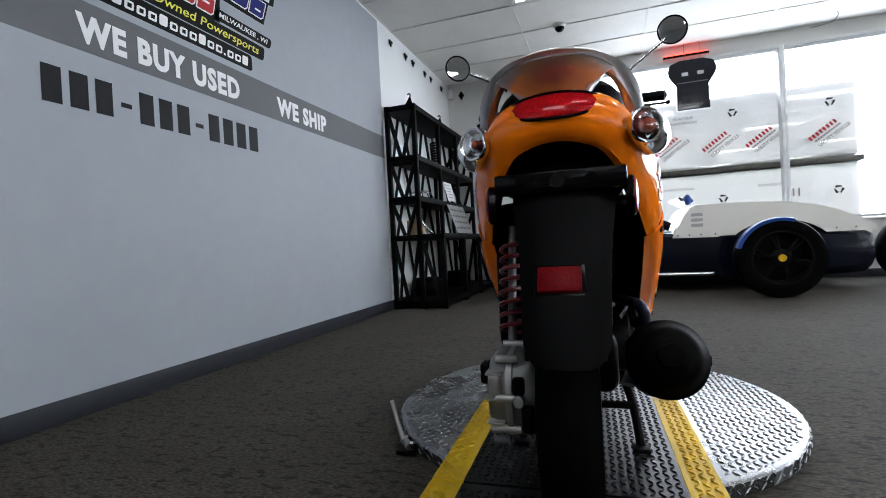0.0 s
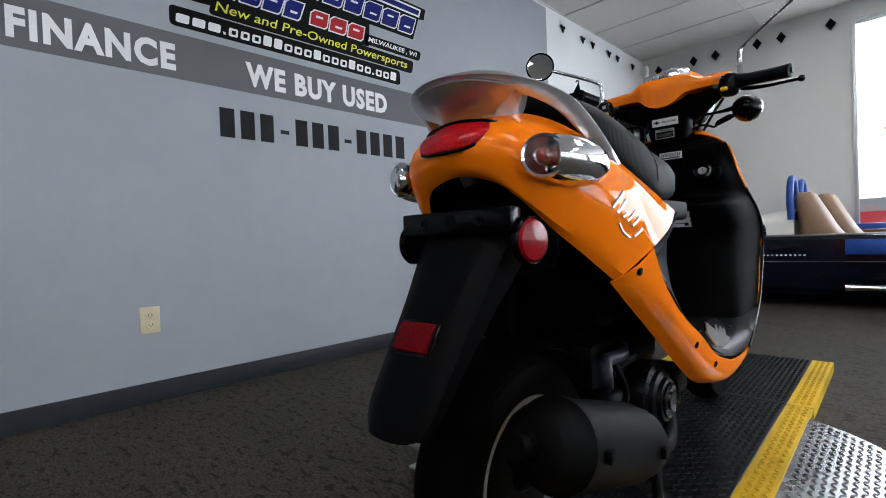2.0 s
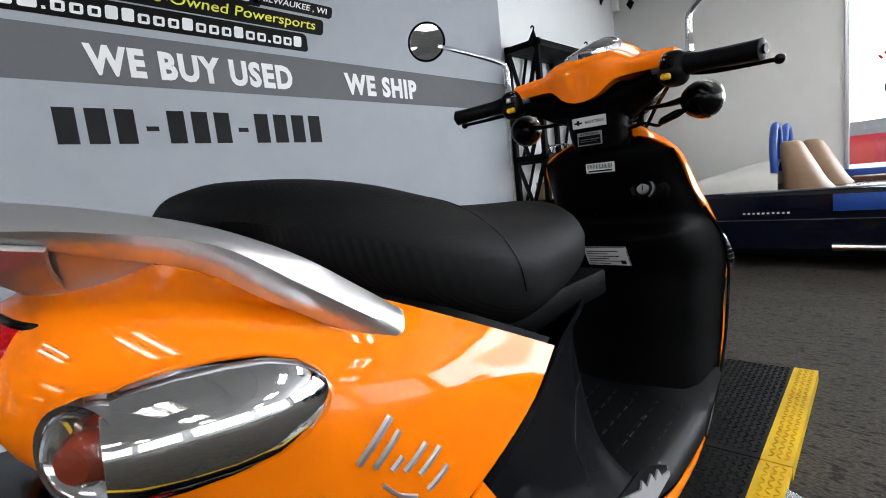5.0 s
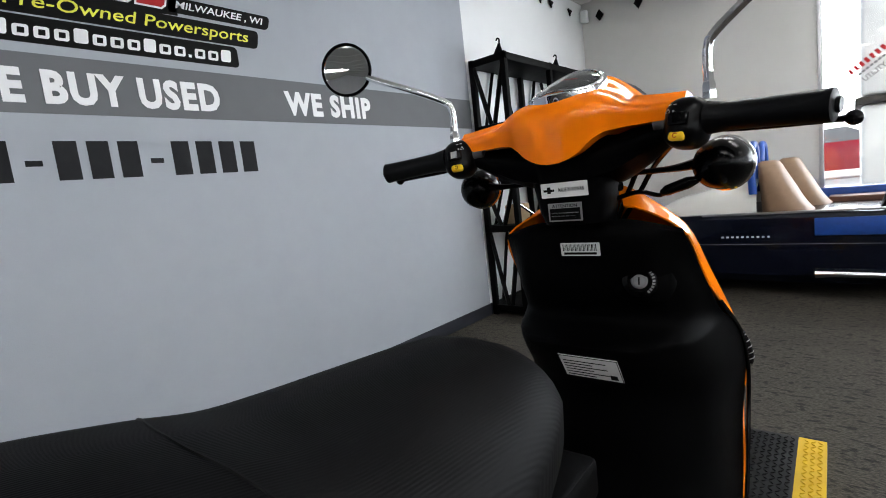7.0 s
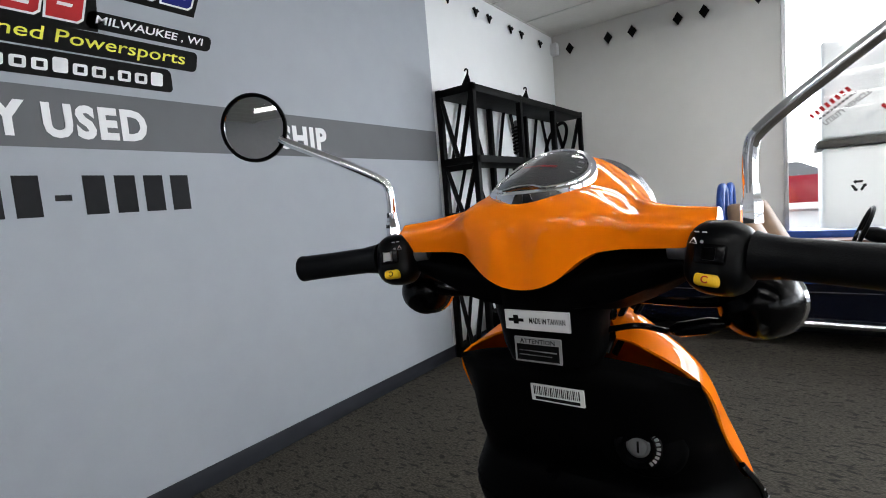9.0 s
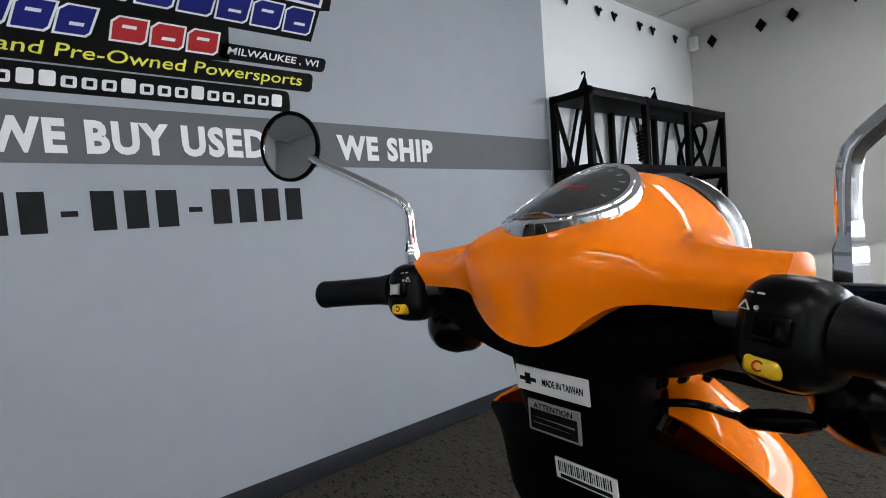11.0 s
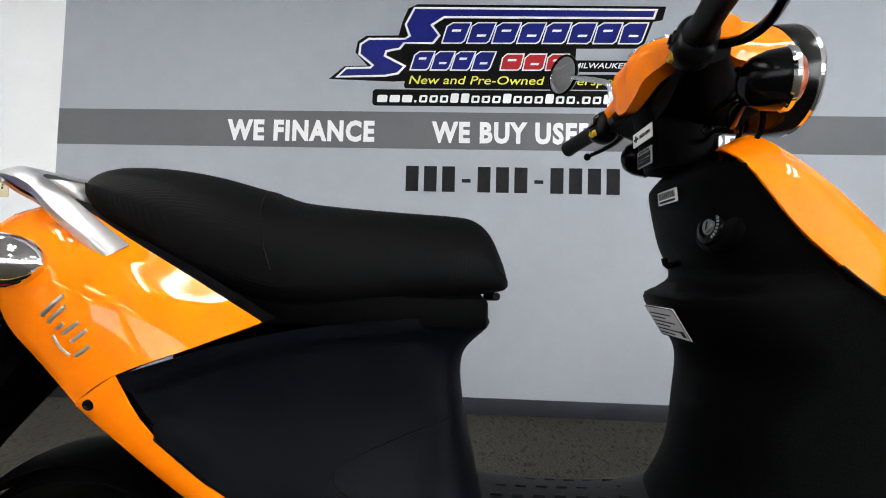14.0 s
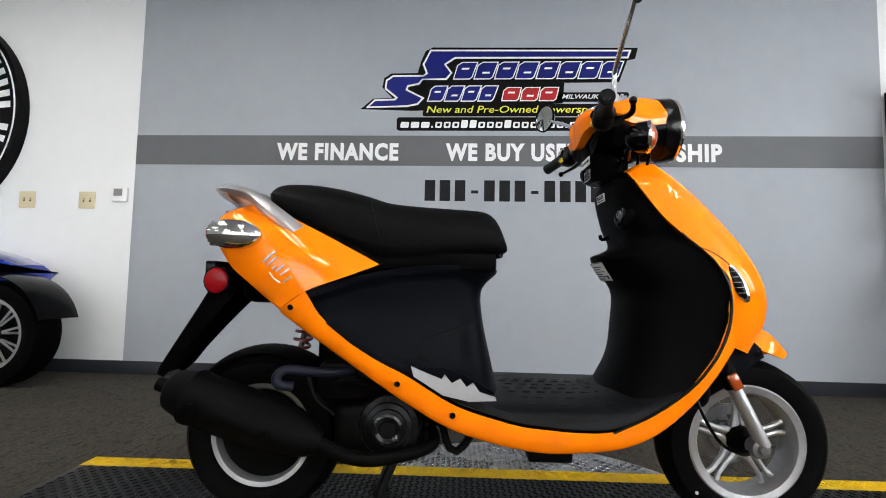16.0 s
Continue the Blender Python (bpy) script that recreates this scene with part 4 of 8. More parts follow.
# wing: from the rail's back edge down to the tail lamp
WING = (
    ((0.1, 4.562, 0.879), (0.074, 4.53, 0.886), (0.04, 4.511, 0.89), (0, 4.505, 0.891)),
    ((0.08, 4.565, 0.867), (0.06, 4.542, 0.872), (0.033, 4.527, 0.875), (0, 4.522, 0.876)),
    ((0.056, 4.572, 0.856), (0.043, 4.56, 0.858), (0.024, 4.55, 0.859), (0, 4.546, 0.859)),
    ((0.044, 4.585, 0.84), (0.034, 4.578, 0.84), (0.018, 4.572, 0.84), (0, 4.57, 0.84)),
)
part("rail_wing", skin([across(c) for c in WING], 31, 9, 0.004), M_SILVER, rail)
bm = bmesh.new()
rows = []
for z, hw, y0, y1 in ((0.832, 0.062, 4.566, 4.66), (0.842, 0.063, 4.562, 4.66), (0.856, 0.066, 4.556, 4.66), (0.87, 0.08, 4.546, 4.655), (0.884, 0.095, 4.536, 4.64)):
    rows.append([W((hw * math.copysign(abs(math.cos(a)) ** 0.7, math.cos(a)), (y0 + y1) / 2 + (y1 - y0) / 2 * math.copysign(abs(math.sin(a)) ** 0.8, math.sin(a)), z)) for a in [2 * math.pi * k / 32 for k in range(32)]])
grid_faces(bm, rows, True, True)
part("rail_neck", bm, M_SILVER, rail, "silver neck under the grab rail")

# tail lamp
LAMP = (
    ((0.097, 4.592, 0.817), (0.068, 4.551, 0.831), (0.036, 4.541, 0.837), (0, 4.537, 0.839)),
    ((0.097, 4.589, 0.816), (0.07, 4.543, 0.824), (0.036, 4.53, 0.828), (0, 4.526, 0.829)),
    ((0.097, 4.587, 0.821), (0.07, 4.534, 0.817), (0.036, 4.516, 0.816), (0, 4.511, 0.816)),
    ((0.097, 4.587, 0.82), (0.068, 4.529, 0.804), (0.036, 4.509, 0.797), (0, 4.504, 0.796)),
    ((0.097, 4.59, 0.819), (0.066, 4.534, 0.801), (0.036, 4.514, 0.791), (0, 4.509, 0.789)),
)
lamp = part("tail_lamp", skin([across(c) for c in LAMP], 41, 13, 0.003), M_REDL, scooter, "red tail lamp lens")
bm = bmesh.new()   # dark seal round the lens
for c in (LAMP[0], LAMP[-1]):
    tube(bm, spline([p + Vector((0, -0.001, 0)) for p in across(c)], 41), 0.0028, 8)
part("seal", bm, M_BLACKG, lamp, "thin black seal")

# rear turn signals: chrome pods
for s in SIDES:
    bm = bmesh.new()
    c0, tip = W((s * 0.145, 4.56, 0.77)), W((s * 0.172, 4.68, 0.762))
    lathe(bm, [(0.0, 0.0), (0.029, 0.001), (0.033, 0.014), (0.0355, 0.035), (0.0358, 0.06), (0.0335, 0.085), (0.027, 0.106), (0.017, 0.121), (0.008, 0.128), (0.0, 0.13)], c0, tip - c0, 32)
    pod = part("turn_signal", bm, M_CHROME, scooter, "chrome turn signal pod with clear lens")
    c = W((s * 0.146, 4.556, 0.77))
    ax = Vector((s * 0.5, -0.86, 0.02)).normalized()
    bm = bmesh.new()
    lathe(bm, [(0.031, -0.008), (0.0315, 0.002), (0.03, 0.007), (0.0265, 0.006), (0.0255, 0.0)], c, ax, 32)
    part("rim", bm, M_CHROME, pod)
    bm = bmesh.new()
    lathe(bm, [(0.026, 0.004), (0.023, 0.01), (0.016, 0.0145), (0.008, 0.017), (0.0, 0.0175)], c, ax, 28)
    part("lens", bm, M_GLASS, pod, "clear lens over amber bulb").visible_shadow = False
    bm = bmesh.new()
    lathe(bm, [(0.0, 0.012), (0.009, 0.009), (0.012, 0.002), (0.01, -0.006), (0.0, -0.007)], c, ax, 16)
    part("bulb", bm, M_BULB, pod, "amber bulb")
    bm = bmesh.new()
    lathe(bm, [(0.0258, 0.003), (0.02, -0.002), (0.01, -0.005), (0.0, -0.006)], c, ax, 24)
    part("reflector_bowl", bm, M_CHROME, pod)
    bm = bmesh.new()
    bmesh.ops.create_uvsphere(bm, u_segments=14, v_segments=10, radius=0.0085, matrix=Matrix.Translation(c + ax * 0.003))
    part("bulb", bm, M_BULB, pod, "amber bulb")

# emblem: bright slanted bars on each side
for s in SIDES:
    em = None
    for pts, r in ((((0.0, 0.0), (0.004, 0.016), (0.008, 0.03)), 0.0032), (((0.011, 0.0), (0.014, 0.012), (0.017, 0.024)), 0.0028),
                   (((0.023, 0.001), (0.026, 0.01)), 0.0026), (((0.032, 0.002), (0.036, 0.012), (0.039, 0.021)), 0.0026), (((0.044, 0.002), (0.048, 0.012), (0.051, 0.021)), 0.0026),
                   (((0.056, -0.006), (0.06, 0.003), (0.063, 0.011)), 0.0026), (((0.022, -0.008), (0.036, -0.012), (0.05, -0.011)), 0.0018)):
        f = basis(W((s * 0.2005, 4.695, 0.7)), (0, 0.82, -0.56), (0, 0.56, 0.82))
        bm = bmesh.new()
        pp = []
        for x, y in pts:
            q = f @ Vector((x * 1.25, y * 1.25, 0))
            u = (q.y - 4.7) / 0.1
            q.x = CX + s * (surface(tail, s, q.y, q.z) + 0.0006)
            pp.append(q)
        tube(bm, pp, r, 6, samples=10)
        if em is None:
            em = part("emblem", bm, M_SILVER, scooter, "bright silver emblem of slanted bars")
        else:
            part("stroke", bm, M_SILVER, em)

# rear mudguard with plate bracket and reflectors
MUD = (
    ((0.0869, 4.565, 0.682), (0.0497, 4.553, 0.684), (0, 4.55, 0.684)),
    ((0.0828, 4.535, 0.64), (0.0497, 4.522, 0.64), (0, 4.518, 0.64)),
    ((0.0713, 4.488, 0.568), (0.0446, 4.474, 0.566), (0, 4.47, 0.565)),
    ((0.0648, 4.437, 0.49), (0.0405, 4.424, 0.487), (0, 4.42, 0.486)),
    ((0.0599, 4.4, 0.432), (0.0365, 4.389, 0.428), (0, 4.385, 0.427)),
    ((0.0446, 4.384, 0.408), (0.0284, 4.375, 0.404), (0, 4.371, 0.403)),
)
M_MUD = mat("satin_black_mudguard", (0.0009, 0.0009, 0.0011), 0.5, color2=(0.0014, 0.0014, 0.0017), scale=60, bump=0.12, bump_scale=700, spec=0.06)
mud = part("mudguard", skin([[p + Vector((0.008, 0, 0)) for p in across(c)] for c in MUD], 21, 24, 0.004), M_MUD, scooter, "long matt black rear mudguard")
off = Vector((0.008, 0, 0))
for s in SIDES:
    bm = bmesh.new()
    skin([[p + off for p in c] for c in (side(((0.0869, 4.565, 0.682), (0.0828, 4.535, 0.64), (0.0713, 4.488, 0.568), (0.0648, 4.437, 0.49), (0.0599, 4.4, 0.432), (0.0446, 4.384, 0.408)), s),
          side(((0.0812, 4.61, 0.668), (0.077, 4.585, 0.62), (0.068, 4.525, 0.553), (0.0616, 4.46, 0.478), (0.0551, 4.42, 0.425), (0.0405, 4.397, 0.402)), s))], 20, 4, 0.003, bm)
    part("mudguard_flank", bm, M_BLACKP, mud)
bm = bmesh.new()
box(bm, W((-0.108, 4.522, 0.668)), W((0.112, 4.548, 0.704)), 0.004)
bracket = part("plate_bracket", bm, M_BLACKG, scooter, "black plate bracket with two bolts")
for dx in (-0.06, 0.055):
    bm = bmesh.new()
    lathe(bm, [(0.0, 0.006), (0.004, 0.006), (0.0045, 0.002), (0.0095, 0.002), (0.0095, 0.0)], W((dx, 4.522, 0.687)), (0, -1, 0), 14)
    part("bolt", bm, M_BLACKG, bracket)
bm = bmesh.new()
lathe(bm, [(0.0, 0.0005), (0.012, 0.0005), (0.0125, 0.0)], W((0, 4.522, 0.687)), (0, -1, 0), 20)
part("hole", bm, M_INK, bracket)
bm = bmesh.new()
box(bm, W((-0.04, 4.57, 0.69)), W((0.04, 4.62, 0.722)), 0.012)
box(bm, W((-0.085, 4.6, 0.6)), W((0.085, 4.72, 0.735)), 0.03, seg=3)
part("tail_bracket", bm, M_BLACKP, scooter, "black bracket under the tail")
fr = basis(W((-0.035, 4.429, 0.503)), (1, 0, 0), (0, 0.54, 0.84))
bm = bmesh.new()
box(bm, (-0.004, -0.004, -0.006), (0.074, 0.052, 0.003), 0.003, fr)
holder = part("reflector_holder", bm, M_BLACKG, scooter)
bm = bmesh.new()
box(bm, (0.002, 0.002, 0.0), (0.068, 0.046, 0.009), 0.003, fr)
part("reflector", bm, M_REDR, holder, "red rectangular reflector")
for s in SIDES:
    bm = bmesh.new()
    lathe(bm, [(0.0, -0.006), (0.034, -0.006), (0.035, 0.004), (0.033, 0.007), (0.0315, 0.006)], W((s * 0.118, 4.558, 0.655)), (s, -0.12, 0.0), 32)
    h = part("round_reflector", bm, M_BLACKG, scooter, "round red side reflector")
    bm = bmesh.new()
    lathe(bm, [(0.0325, 0.004), (0.028, 0.01), (0.016, 0.0125), (0.0, 0.013)], W((s * 0.118, 4.558, 0.655)), (s, -0.12, 0.0), 32)
    part("reflector", bm, M_REDS, h, "bright red reflector lens")

# wheels
def wheel(yc, zc, r, name, label):
    w = bmesh.new()
    wd = 0.053 if name == "rear_wheel" else 0.046
    lathe(w, [(r - 0.075, -wd * 0.8), (r - 0.05, -wd), (r - 0.022, -wd * 0.98), (r - 0.006, -wd * 0.62), (r, 0), (r - 0.006, wd * 0.62), (r - 0.022, wd * 0.98), (r - 0.05, wd), (r - 0.075, wd * 0.8)], W((0, yc, zc)), (1, 0, 0), 64)
    whl = part(name, w, M_RUBBER, scooter, label)
    bm = bmesh.new()
    q = r - 0.072
    lathe(bm, [(q + 0.006, -0.04), (q + 0.004, -0.036), (q - 0.012, -0.034), (q - 0.014, -0.01), (q - 0.014, 0.01), (q - 0.012, 0.034), (q + 0.004, 0.036), (q + 0.006, 0.04), (q + 0.002, 0.043), (q - 0.014, 0.04), (q - 0.02, 0.03), (q - 0.02, -0.03), (q - 0.014, -0.04), (q + 0.002, -0.043)], W((0, yc, zc)), (1, 0, 0), 56, closed=True)
    part("rim", bm, M_ALLOY, whl, "silver cast rim")
    for k in range(5):
        a = 2 * math.pi * k / 5 + 0.3
        bm = bmesh.new()
        dv = Vector((0, math.cos(a), math.sin(a)))
        cw = W((0, yc, zc))
        sv = Vector((0, -math.sin(a), math.cos(a)))
        for w2 in (-1, 1):   # each spoke is a forked pair of bars
            tube(bm, [cw + dv * 0.03 + sv * w2 * 0.012, cw + dv * 0.06 + sv * w2 * 0.0085, cw + dv * (q - 0.04) + sv * w2 * 0.009, cw + dv * (q - 0.02) + sv * w2 * 0.015, cw + dv * (q - 0.008) + sv * w2 * 0.026], [0.014, 0.0078, 0.0068, 0.0075, 0.011], 8)
        part("spoke", bm, M_ALLOY, whl, "forked cast spoke")
    bm = bmesh.new()
    lathe(bm, [(0.0, -0.045), (0.02, -0.045), (0.034, -0.03), (0.04, 0.0), (0.034, 0.03), (0.02, 0.045), (0.0, 0.045)], W((0, yc, zc)), (1, 0, 0), 24)
    part("hub", bm, M_ENGINE, whl, "dark hub")
    bm = bmesh.new()
    lathe(bm, [(0.05, -0.052), (0.078, -0.052), (0.078, -0.048), (0.05, -0.048)], W((0, yc, zc)), (1, 0, 0), 36, closed=True)
    if name == "front_wheel":
        part("brake_disc", bm, M_STEEL, whl, "steel brake disc")
    else:
        bm.free()
    if name == "rear_wheel":
        bm = bmesh.new()
        lathe(bm, [(0.0, 0.03), (0.05, 0.028), (0.09, 0.022), (q - 0.018, 0.016), (q - 0.016, 0.0)], W((0, yc, zc)), (1, 0, 0), 40)
        part("brake_drum", bm, M_ENGINE, whl, "dark brake drum cover")
    bm = bmesh.new()
    lathe(bm, [(0.0, 0.002), (0.004, 0.002), (0.004, 0.0)], W((0.0455, yc + (r - 0.035) * math.cos(-2.4), zc + (r - 0.035) * math.sin(-2.4))), (1, 0, 0), 10)
    part("tyre_mark", bm, M_STICKER, whl)
    return whl


RW, FW = (4.655, 0.262), (5.885, 0.272)
wheel(RW[0], RW[1], 0.205, "rear_wheel", "black rear tyre on a silver cast wheel")
wheel(FW[0], FW[1], 0.212, "front_wheel", "black front tyre on a silver five-spoke wheel")

# rear inner mudguard over the tyre
bm = bmesh.new()
rows = []
for k in range(20):
    a = radians(18 + k * 6.6)
    row = []
    for j in range(9):
        u = -1 + j / 4
        rr = 0.226 - 0.014 * u * u
        row.append(W((u * 0.066, RW[0] + 0.004 + math.cos(a) * rr, RW[1] + math.sin(a) * rr)))
    rows.append(row)
grid_faces(bm, rows)
bmesh.ops.recalc_face_normals(bm, faces=bm.faces)
bmesh.ops.solidify(bm, geom=bm.faces[:], thickness=0.003)
part("wheel_fender", bm, M_BLACKP, scooter, "matt black fender over the rear wheel")

# engine and drive
part("engine", box(bmesh.new(), W((-0.08, 4.85, 0.22)), W((0.1, 5.08, 0.36)), 0.03, seg=3), M_ENGINE, scooter, "dark engine block")
M_CAST = mat("dull_cast_metal", (0.2, 0.2, 0.2), 0.42, 0.75, color2=(0.27, 0.27, 0.265), scale=45, stains=0.5, bump=0.4, bump_scale=300)
M_CASTL = mat("machined_cast_metal", (0.45, 0.45, 0.445), 0.36, 0.75, color2=(0.52, 0.52, 0.51), scale=60, stains=0.3, bump=0.25, bump_scale=400)
# a long case with a rounded rear end that bulges outwards, and a joint flange round its cover
CASE = [(4.58, 0.225), (4.562, 0.25), (4.553, 0.285), (4.553, 0.32), (4.562, 0.35), (4.59, 0.374), (4.65, 0.378), (4.75, 0.365), (4.9, 0.345), (5.02, 0.33), (5.02, 0.21), (4.85, 0.2), (4.68, 0.205)]
CMID = Vector((0, 4.66, 0.29))


def case_ring(dx, size):
    return [W((dx, CMID.y + (y - CMID.y) * size if y < 4.7 else y, CMID.z + (z - CMID.z) * size)) for y, z in CASE]


bm = bmesh.new()
grid_faces(bm, [case_ring(dx, f) for dx, f in ((-0.06, 0.93), (-0.07, 0.98), (-0.1, 0.98), (-0.104, 0.95))], True, True)
cvt = part("transmission_case", bm, M_CAST, scooter, "dull silver cast transmission case")
bm = bmesh.new()
grid_faces(bm, [case_ring(dx, f) for dx, f in ((-0.103, 1.0), (-0.113, 1.0), (-0.115, 0.97))], True, True)
part("joint_flange", bm, M_CASTL, cvt, "bright machined joint flange")
bm = bmesh.new()
grid_faces(bm, [case_ring(dx, f) for dx, f in ((-0.113, 0.95), (-0.135, 0.93), (-0.148, 0.84), (-0.154, 0.66))], True, True)
cover = part("case_cover", bm, M_CAST, cvt, "rounded cast cover")
for k in range(3):
    bm = bmesh.new()
    z = 0.255 + 0.045 * k
    box(bm, W((-0.15, 4.546 + 0.006 * abs(k - 1), z - 0.002)), W((-0.118, 4.6, z + 0.002)), 0.001)
    part("cooling_rib", bm, M_CASTL, cover)
bm = bmesh.new()
box(bm, W((-0.145, 4.548, 0.305)), W((-0.122, 4.58, 0.345)), 0.008, seg=3)
part("polished_pad", bm, M_CASTL, cover, "bright machined pad")
for dx, z0, z1 in ((-0.09, 0.308, 0.34), (-0.075, 0.24, 0.29)):
    bm = bmesh.new()
    box(bm, W((dx - 0.011, 4.545, z0)), W((dx + 0.012, 4.585, z1)), 0.007, seg=3)
    part("case_boss", bm, M_ENGINE, cvt, "dark cast boss")
bm = bmesh.new()
lathe(bm, [(0.0, 0.012), (0.009, 0.012), (0.0105, 0.009), (0.0105, -0.01)], W((-0.088, 4.545, 0.3)), (0, -1, 0.1), 18)
part("oil_plug", bm, M_CASTL, cvt, "round steel plug")
for dx, y, z in ((-0.109, 4.57, 0.37), (-0.109, 4.553, 0.302), (-0.109, 4.57, 0.24), (-0.109, 4.66, 0.38), (-0.125, 4.572, 0.238)):
    bm = bmesh.new()
    tube(bm, [W((dx - 0.022, y, z)), W((dx + 0.018, y, z))], 0.0075, 12)
    part("bolt_boss", bm, M_CASTL, cvt)
bm = bmesh.new()
box(bm, W((-0.168, 4.59, 0.315)), W((-0.15, 4.63, 0.355)), 0.006, seg=3)
part("kick_lever_stub", bm, M_BLACKG, cvt)
bm = bmesh.new()
tube(bm, [W((-0.148, 4.6, 0.205)), W((-0.12, 4.6, 0.205))], 0.009, 14)
part("drain_plug", bm, M_STEEL, cvt)
bm = bmesh.new()
box(bm, W((-0.16, 4.76, 0.34)), W((-0.06, 5.02, 0.58)), 0.025, seg=3)
part("air_cleaner", bm, M_BLACKP, scooter, "black air cleaner box")
# fan cover
c = W((0.118, 4.995, 0.318))
bm = bmesh.new()
lathe(bm, [(0.075, -0.05), (0.075, 0.0), (0.07, 0.012), (0.058, 0.016), (0.056, 0.024), (0.045, 0.028), (0.043, 0.036), (0.03, 0.04), (0.0, 0.041)], c, (1, 0, 0), 40)
fan = part("fan_cover", bm, M_SATIN, scooter, "round ribbed black fan cover")
for k in range(18):
    a = 2 * math.pi * k / 18
    bm = bmesh.new()
    d = Vector((0, math.cos(a), math.sin(a)))
    tube(bm, [c + d * 0.06 + Vector((0.014, 0, 0)), c + d * 0.074 + Vector((0.006, 0, 0))], 0.003, 5)
    part("fin", bm, M_ENGINE, fan)
bm = bmesh.new()
lathe(bm, [(0.0, 0.046), (0.018, 0.046), (0.02, 0.04)], c, (1, 0, 0), 24)
part("cap", bm, M_GLOSSB, fan, "glossy dark cap")
bm = bmesh.new()
lathe(bm, [(0.0205, 0.04), (0.03, 0.044), (0.036, 0.042), (0.037, 0.036)], c, (1, 0, 0), 32)
part("ring", bm, M_GLOSSB, fan, "glossy black ring")
bm = bmesh.new()
tube(bm, [W((0.13, 4.76, 0.405)), W((0.145, 4.73, 0.412)), W((0.145, 4.728, 0.434)), W((0.135, 4.75, 0.445)), W((0.13, 4.79, 0.442)), W((0.125, 4.845, 0.439)), W((0.1, 4.9, 0.44))], 0.012, 10, samples=24)
part("hose", bm, mat("blue_black_hose", (0.004, 0.005, 0.011), 0.45, color2=(0.005, 0.006, 0.013), spec=0.2), scooter, "dark rubber hose")
for pts, r in ((((0.12, 4.56, 0.42), (0.13, 4.66, 0.39), (0.13, 4.75, 0.36)), 0.008), (((0.13, 4.8, 0.43), (0.14, 4.82, 0.38), (0.12, 4.86, 0.34)), 0.006), (((0.1, 4.85, 0.4), (0.12, 4.9, 0.42), (0.1, 4.97, 0.4)), 0.009), (((0.06, 5.05, 0.33), (0.1, 5.12, 0.32), (0.08, 5.2, 0.33)), 0.01)):
    bm = bmesh.new()
    tube(bm, [W(p) for p in pts], r, 8, samples=12)
    part("engine_pipe", bm, M_ENGINE, scooter)
bm = bmesh.new()
box(bm, W((-0.08, 4.8, 0.36)), W((0.09, 5.14, 0.46)), 0.03, seg=2)
part("cylinder_shroud", bm, M_ENGINE, scooter, "dark cylinder shroud")
bm = bmesh.new()
box(bm, W((-0.1, 4.8, 0.48)), W((0.1, 5.1, 0.68)), 0.03, seg=2)
part("frame_tunnel", bm, M_BLACKP, scooter, "black frame and tank under the seat")

# exhaust
p0, p1 = W((0.155, 4.478, 0.4)), W((0.172, 4.845, 0.288))
d = (p1 - p0).normalized()
Lx = (p1 - p0).length
bm = bmesh.new()
lathe(bm, [(0.0, -0.012), (0.018, -0.012), (0.02, 0.0), (0.038, 0.003), (0.047, 0.012), (0.056, 0.05), (0.064, 0.06), (0.064, 0.075), (0.061, 0.08), (0.063, Lx - 0.12), (0.056, Lx - 0.07), (0.036, Lx - 0.02), (0.022, Lx)], p0, d, 40)
muffler = part("muffler", bm, M_EXHAUST, scooter, "matt black exhaust silencer")
bm = bmesh.new()
tube(bm, [p0 - d * 0.03, p0 + d * 0.005], 0.017, 16)
part("tailpipe", bm, M_EXHAUST, muffler)
for t in (0.09, 0.27):
    q = p0 + d * t
    bm = bmesh.new()
    box(bm, q + Vector((0.052, -0.008, -0.008)), q + Vector((0.07, 0.008, 0.01)), 0.003)
    part("heat_shield_clip", bm, M_EXHAUST, muffler)
bm = bmesh.new()
tube(bm, [p1 - d * 0.02, W((0.172, 4.9, 0.262)), W((0.16, 4.97, 0.252)), W((0.13, 5.06, 0.262)), W((0.1, 5.1, 0.275)), W((0.07, 5.09, 0.3))], 0.0165, 12, samples=28)
part("exhaust_pipe", bm, M_EXHAUST, scooter, "black bent exhaust pipe")
bm = bmesh.new()
tube(bm, [W((0.1, 4.6, 0.32)), W((0.13, 4.66, 0.36)), W((0.15, 4.72, 0.37))], 0.014, 8, flat=0.4)
part("muffler_bracket", bm, M_STEEL, scooter)

# rear shock with red spring on the left
s0, s1 = Vector((CX - 0.116, 4.675, 0.36)), Vector((CX - 0.112, 4.735, 0.62))
ax = (s1 - s0).normalized()
bm = bmesh.new()
tube(bm, [s0, s1], 0.009, 10)
shock = part("shock_absorber", bm, M_STEEL, scooter, "rear shock absorber with red coil spring")
bm = bmesh.new()
u = ax.orthogonal().normalized()
v = ax.cross(u)
hel = []
for k in range(8 * 16 + 1):
    a = 2 * math.pi * k / 16
    hel.append(s0 + ax * (0.04 + 0.19 * k / 128) + (u * math.cos(a) + v * math.sin(a)) * 0.024)
tube(bm, hel, 0.0048, 6)
part("spring", bm, M_SPRING, shock, "red coil spring")

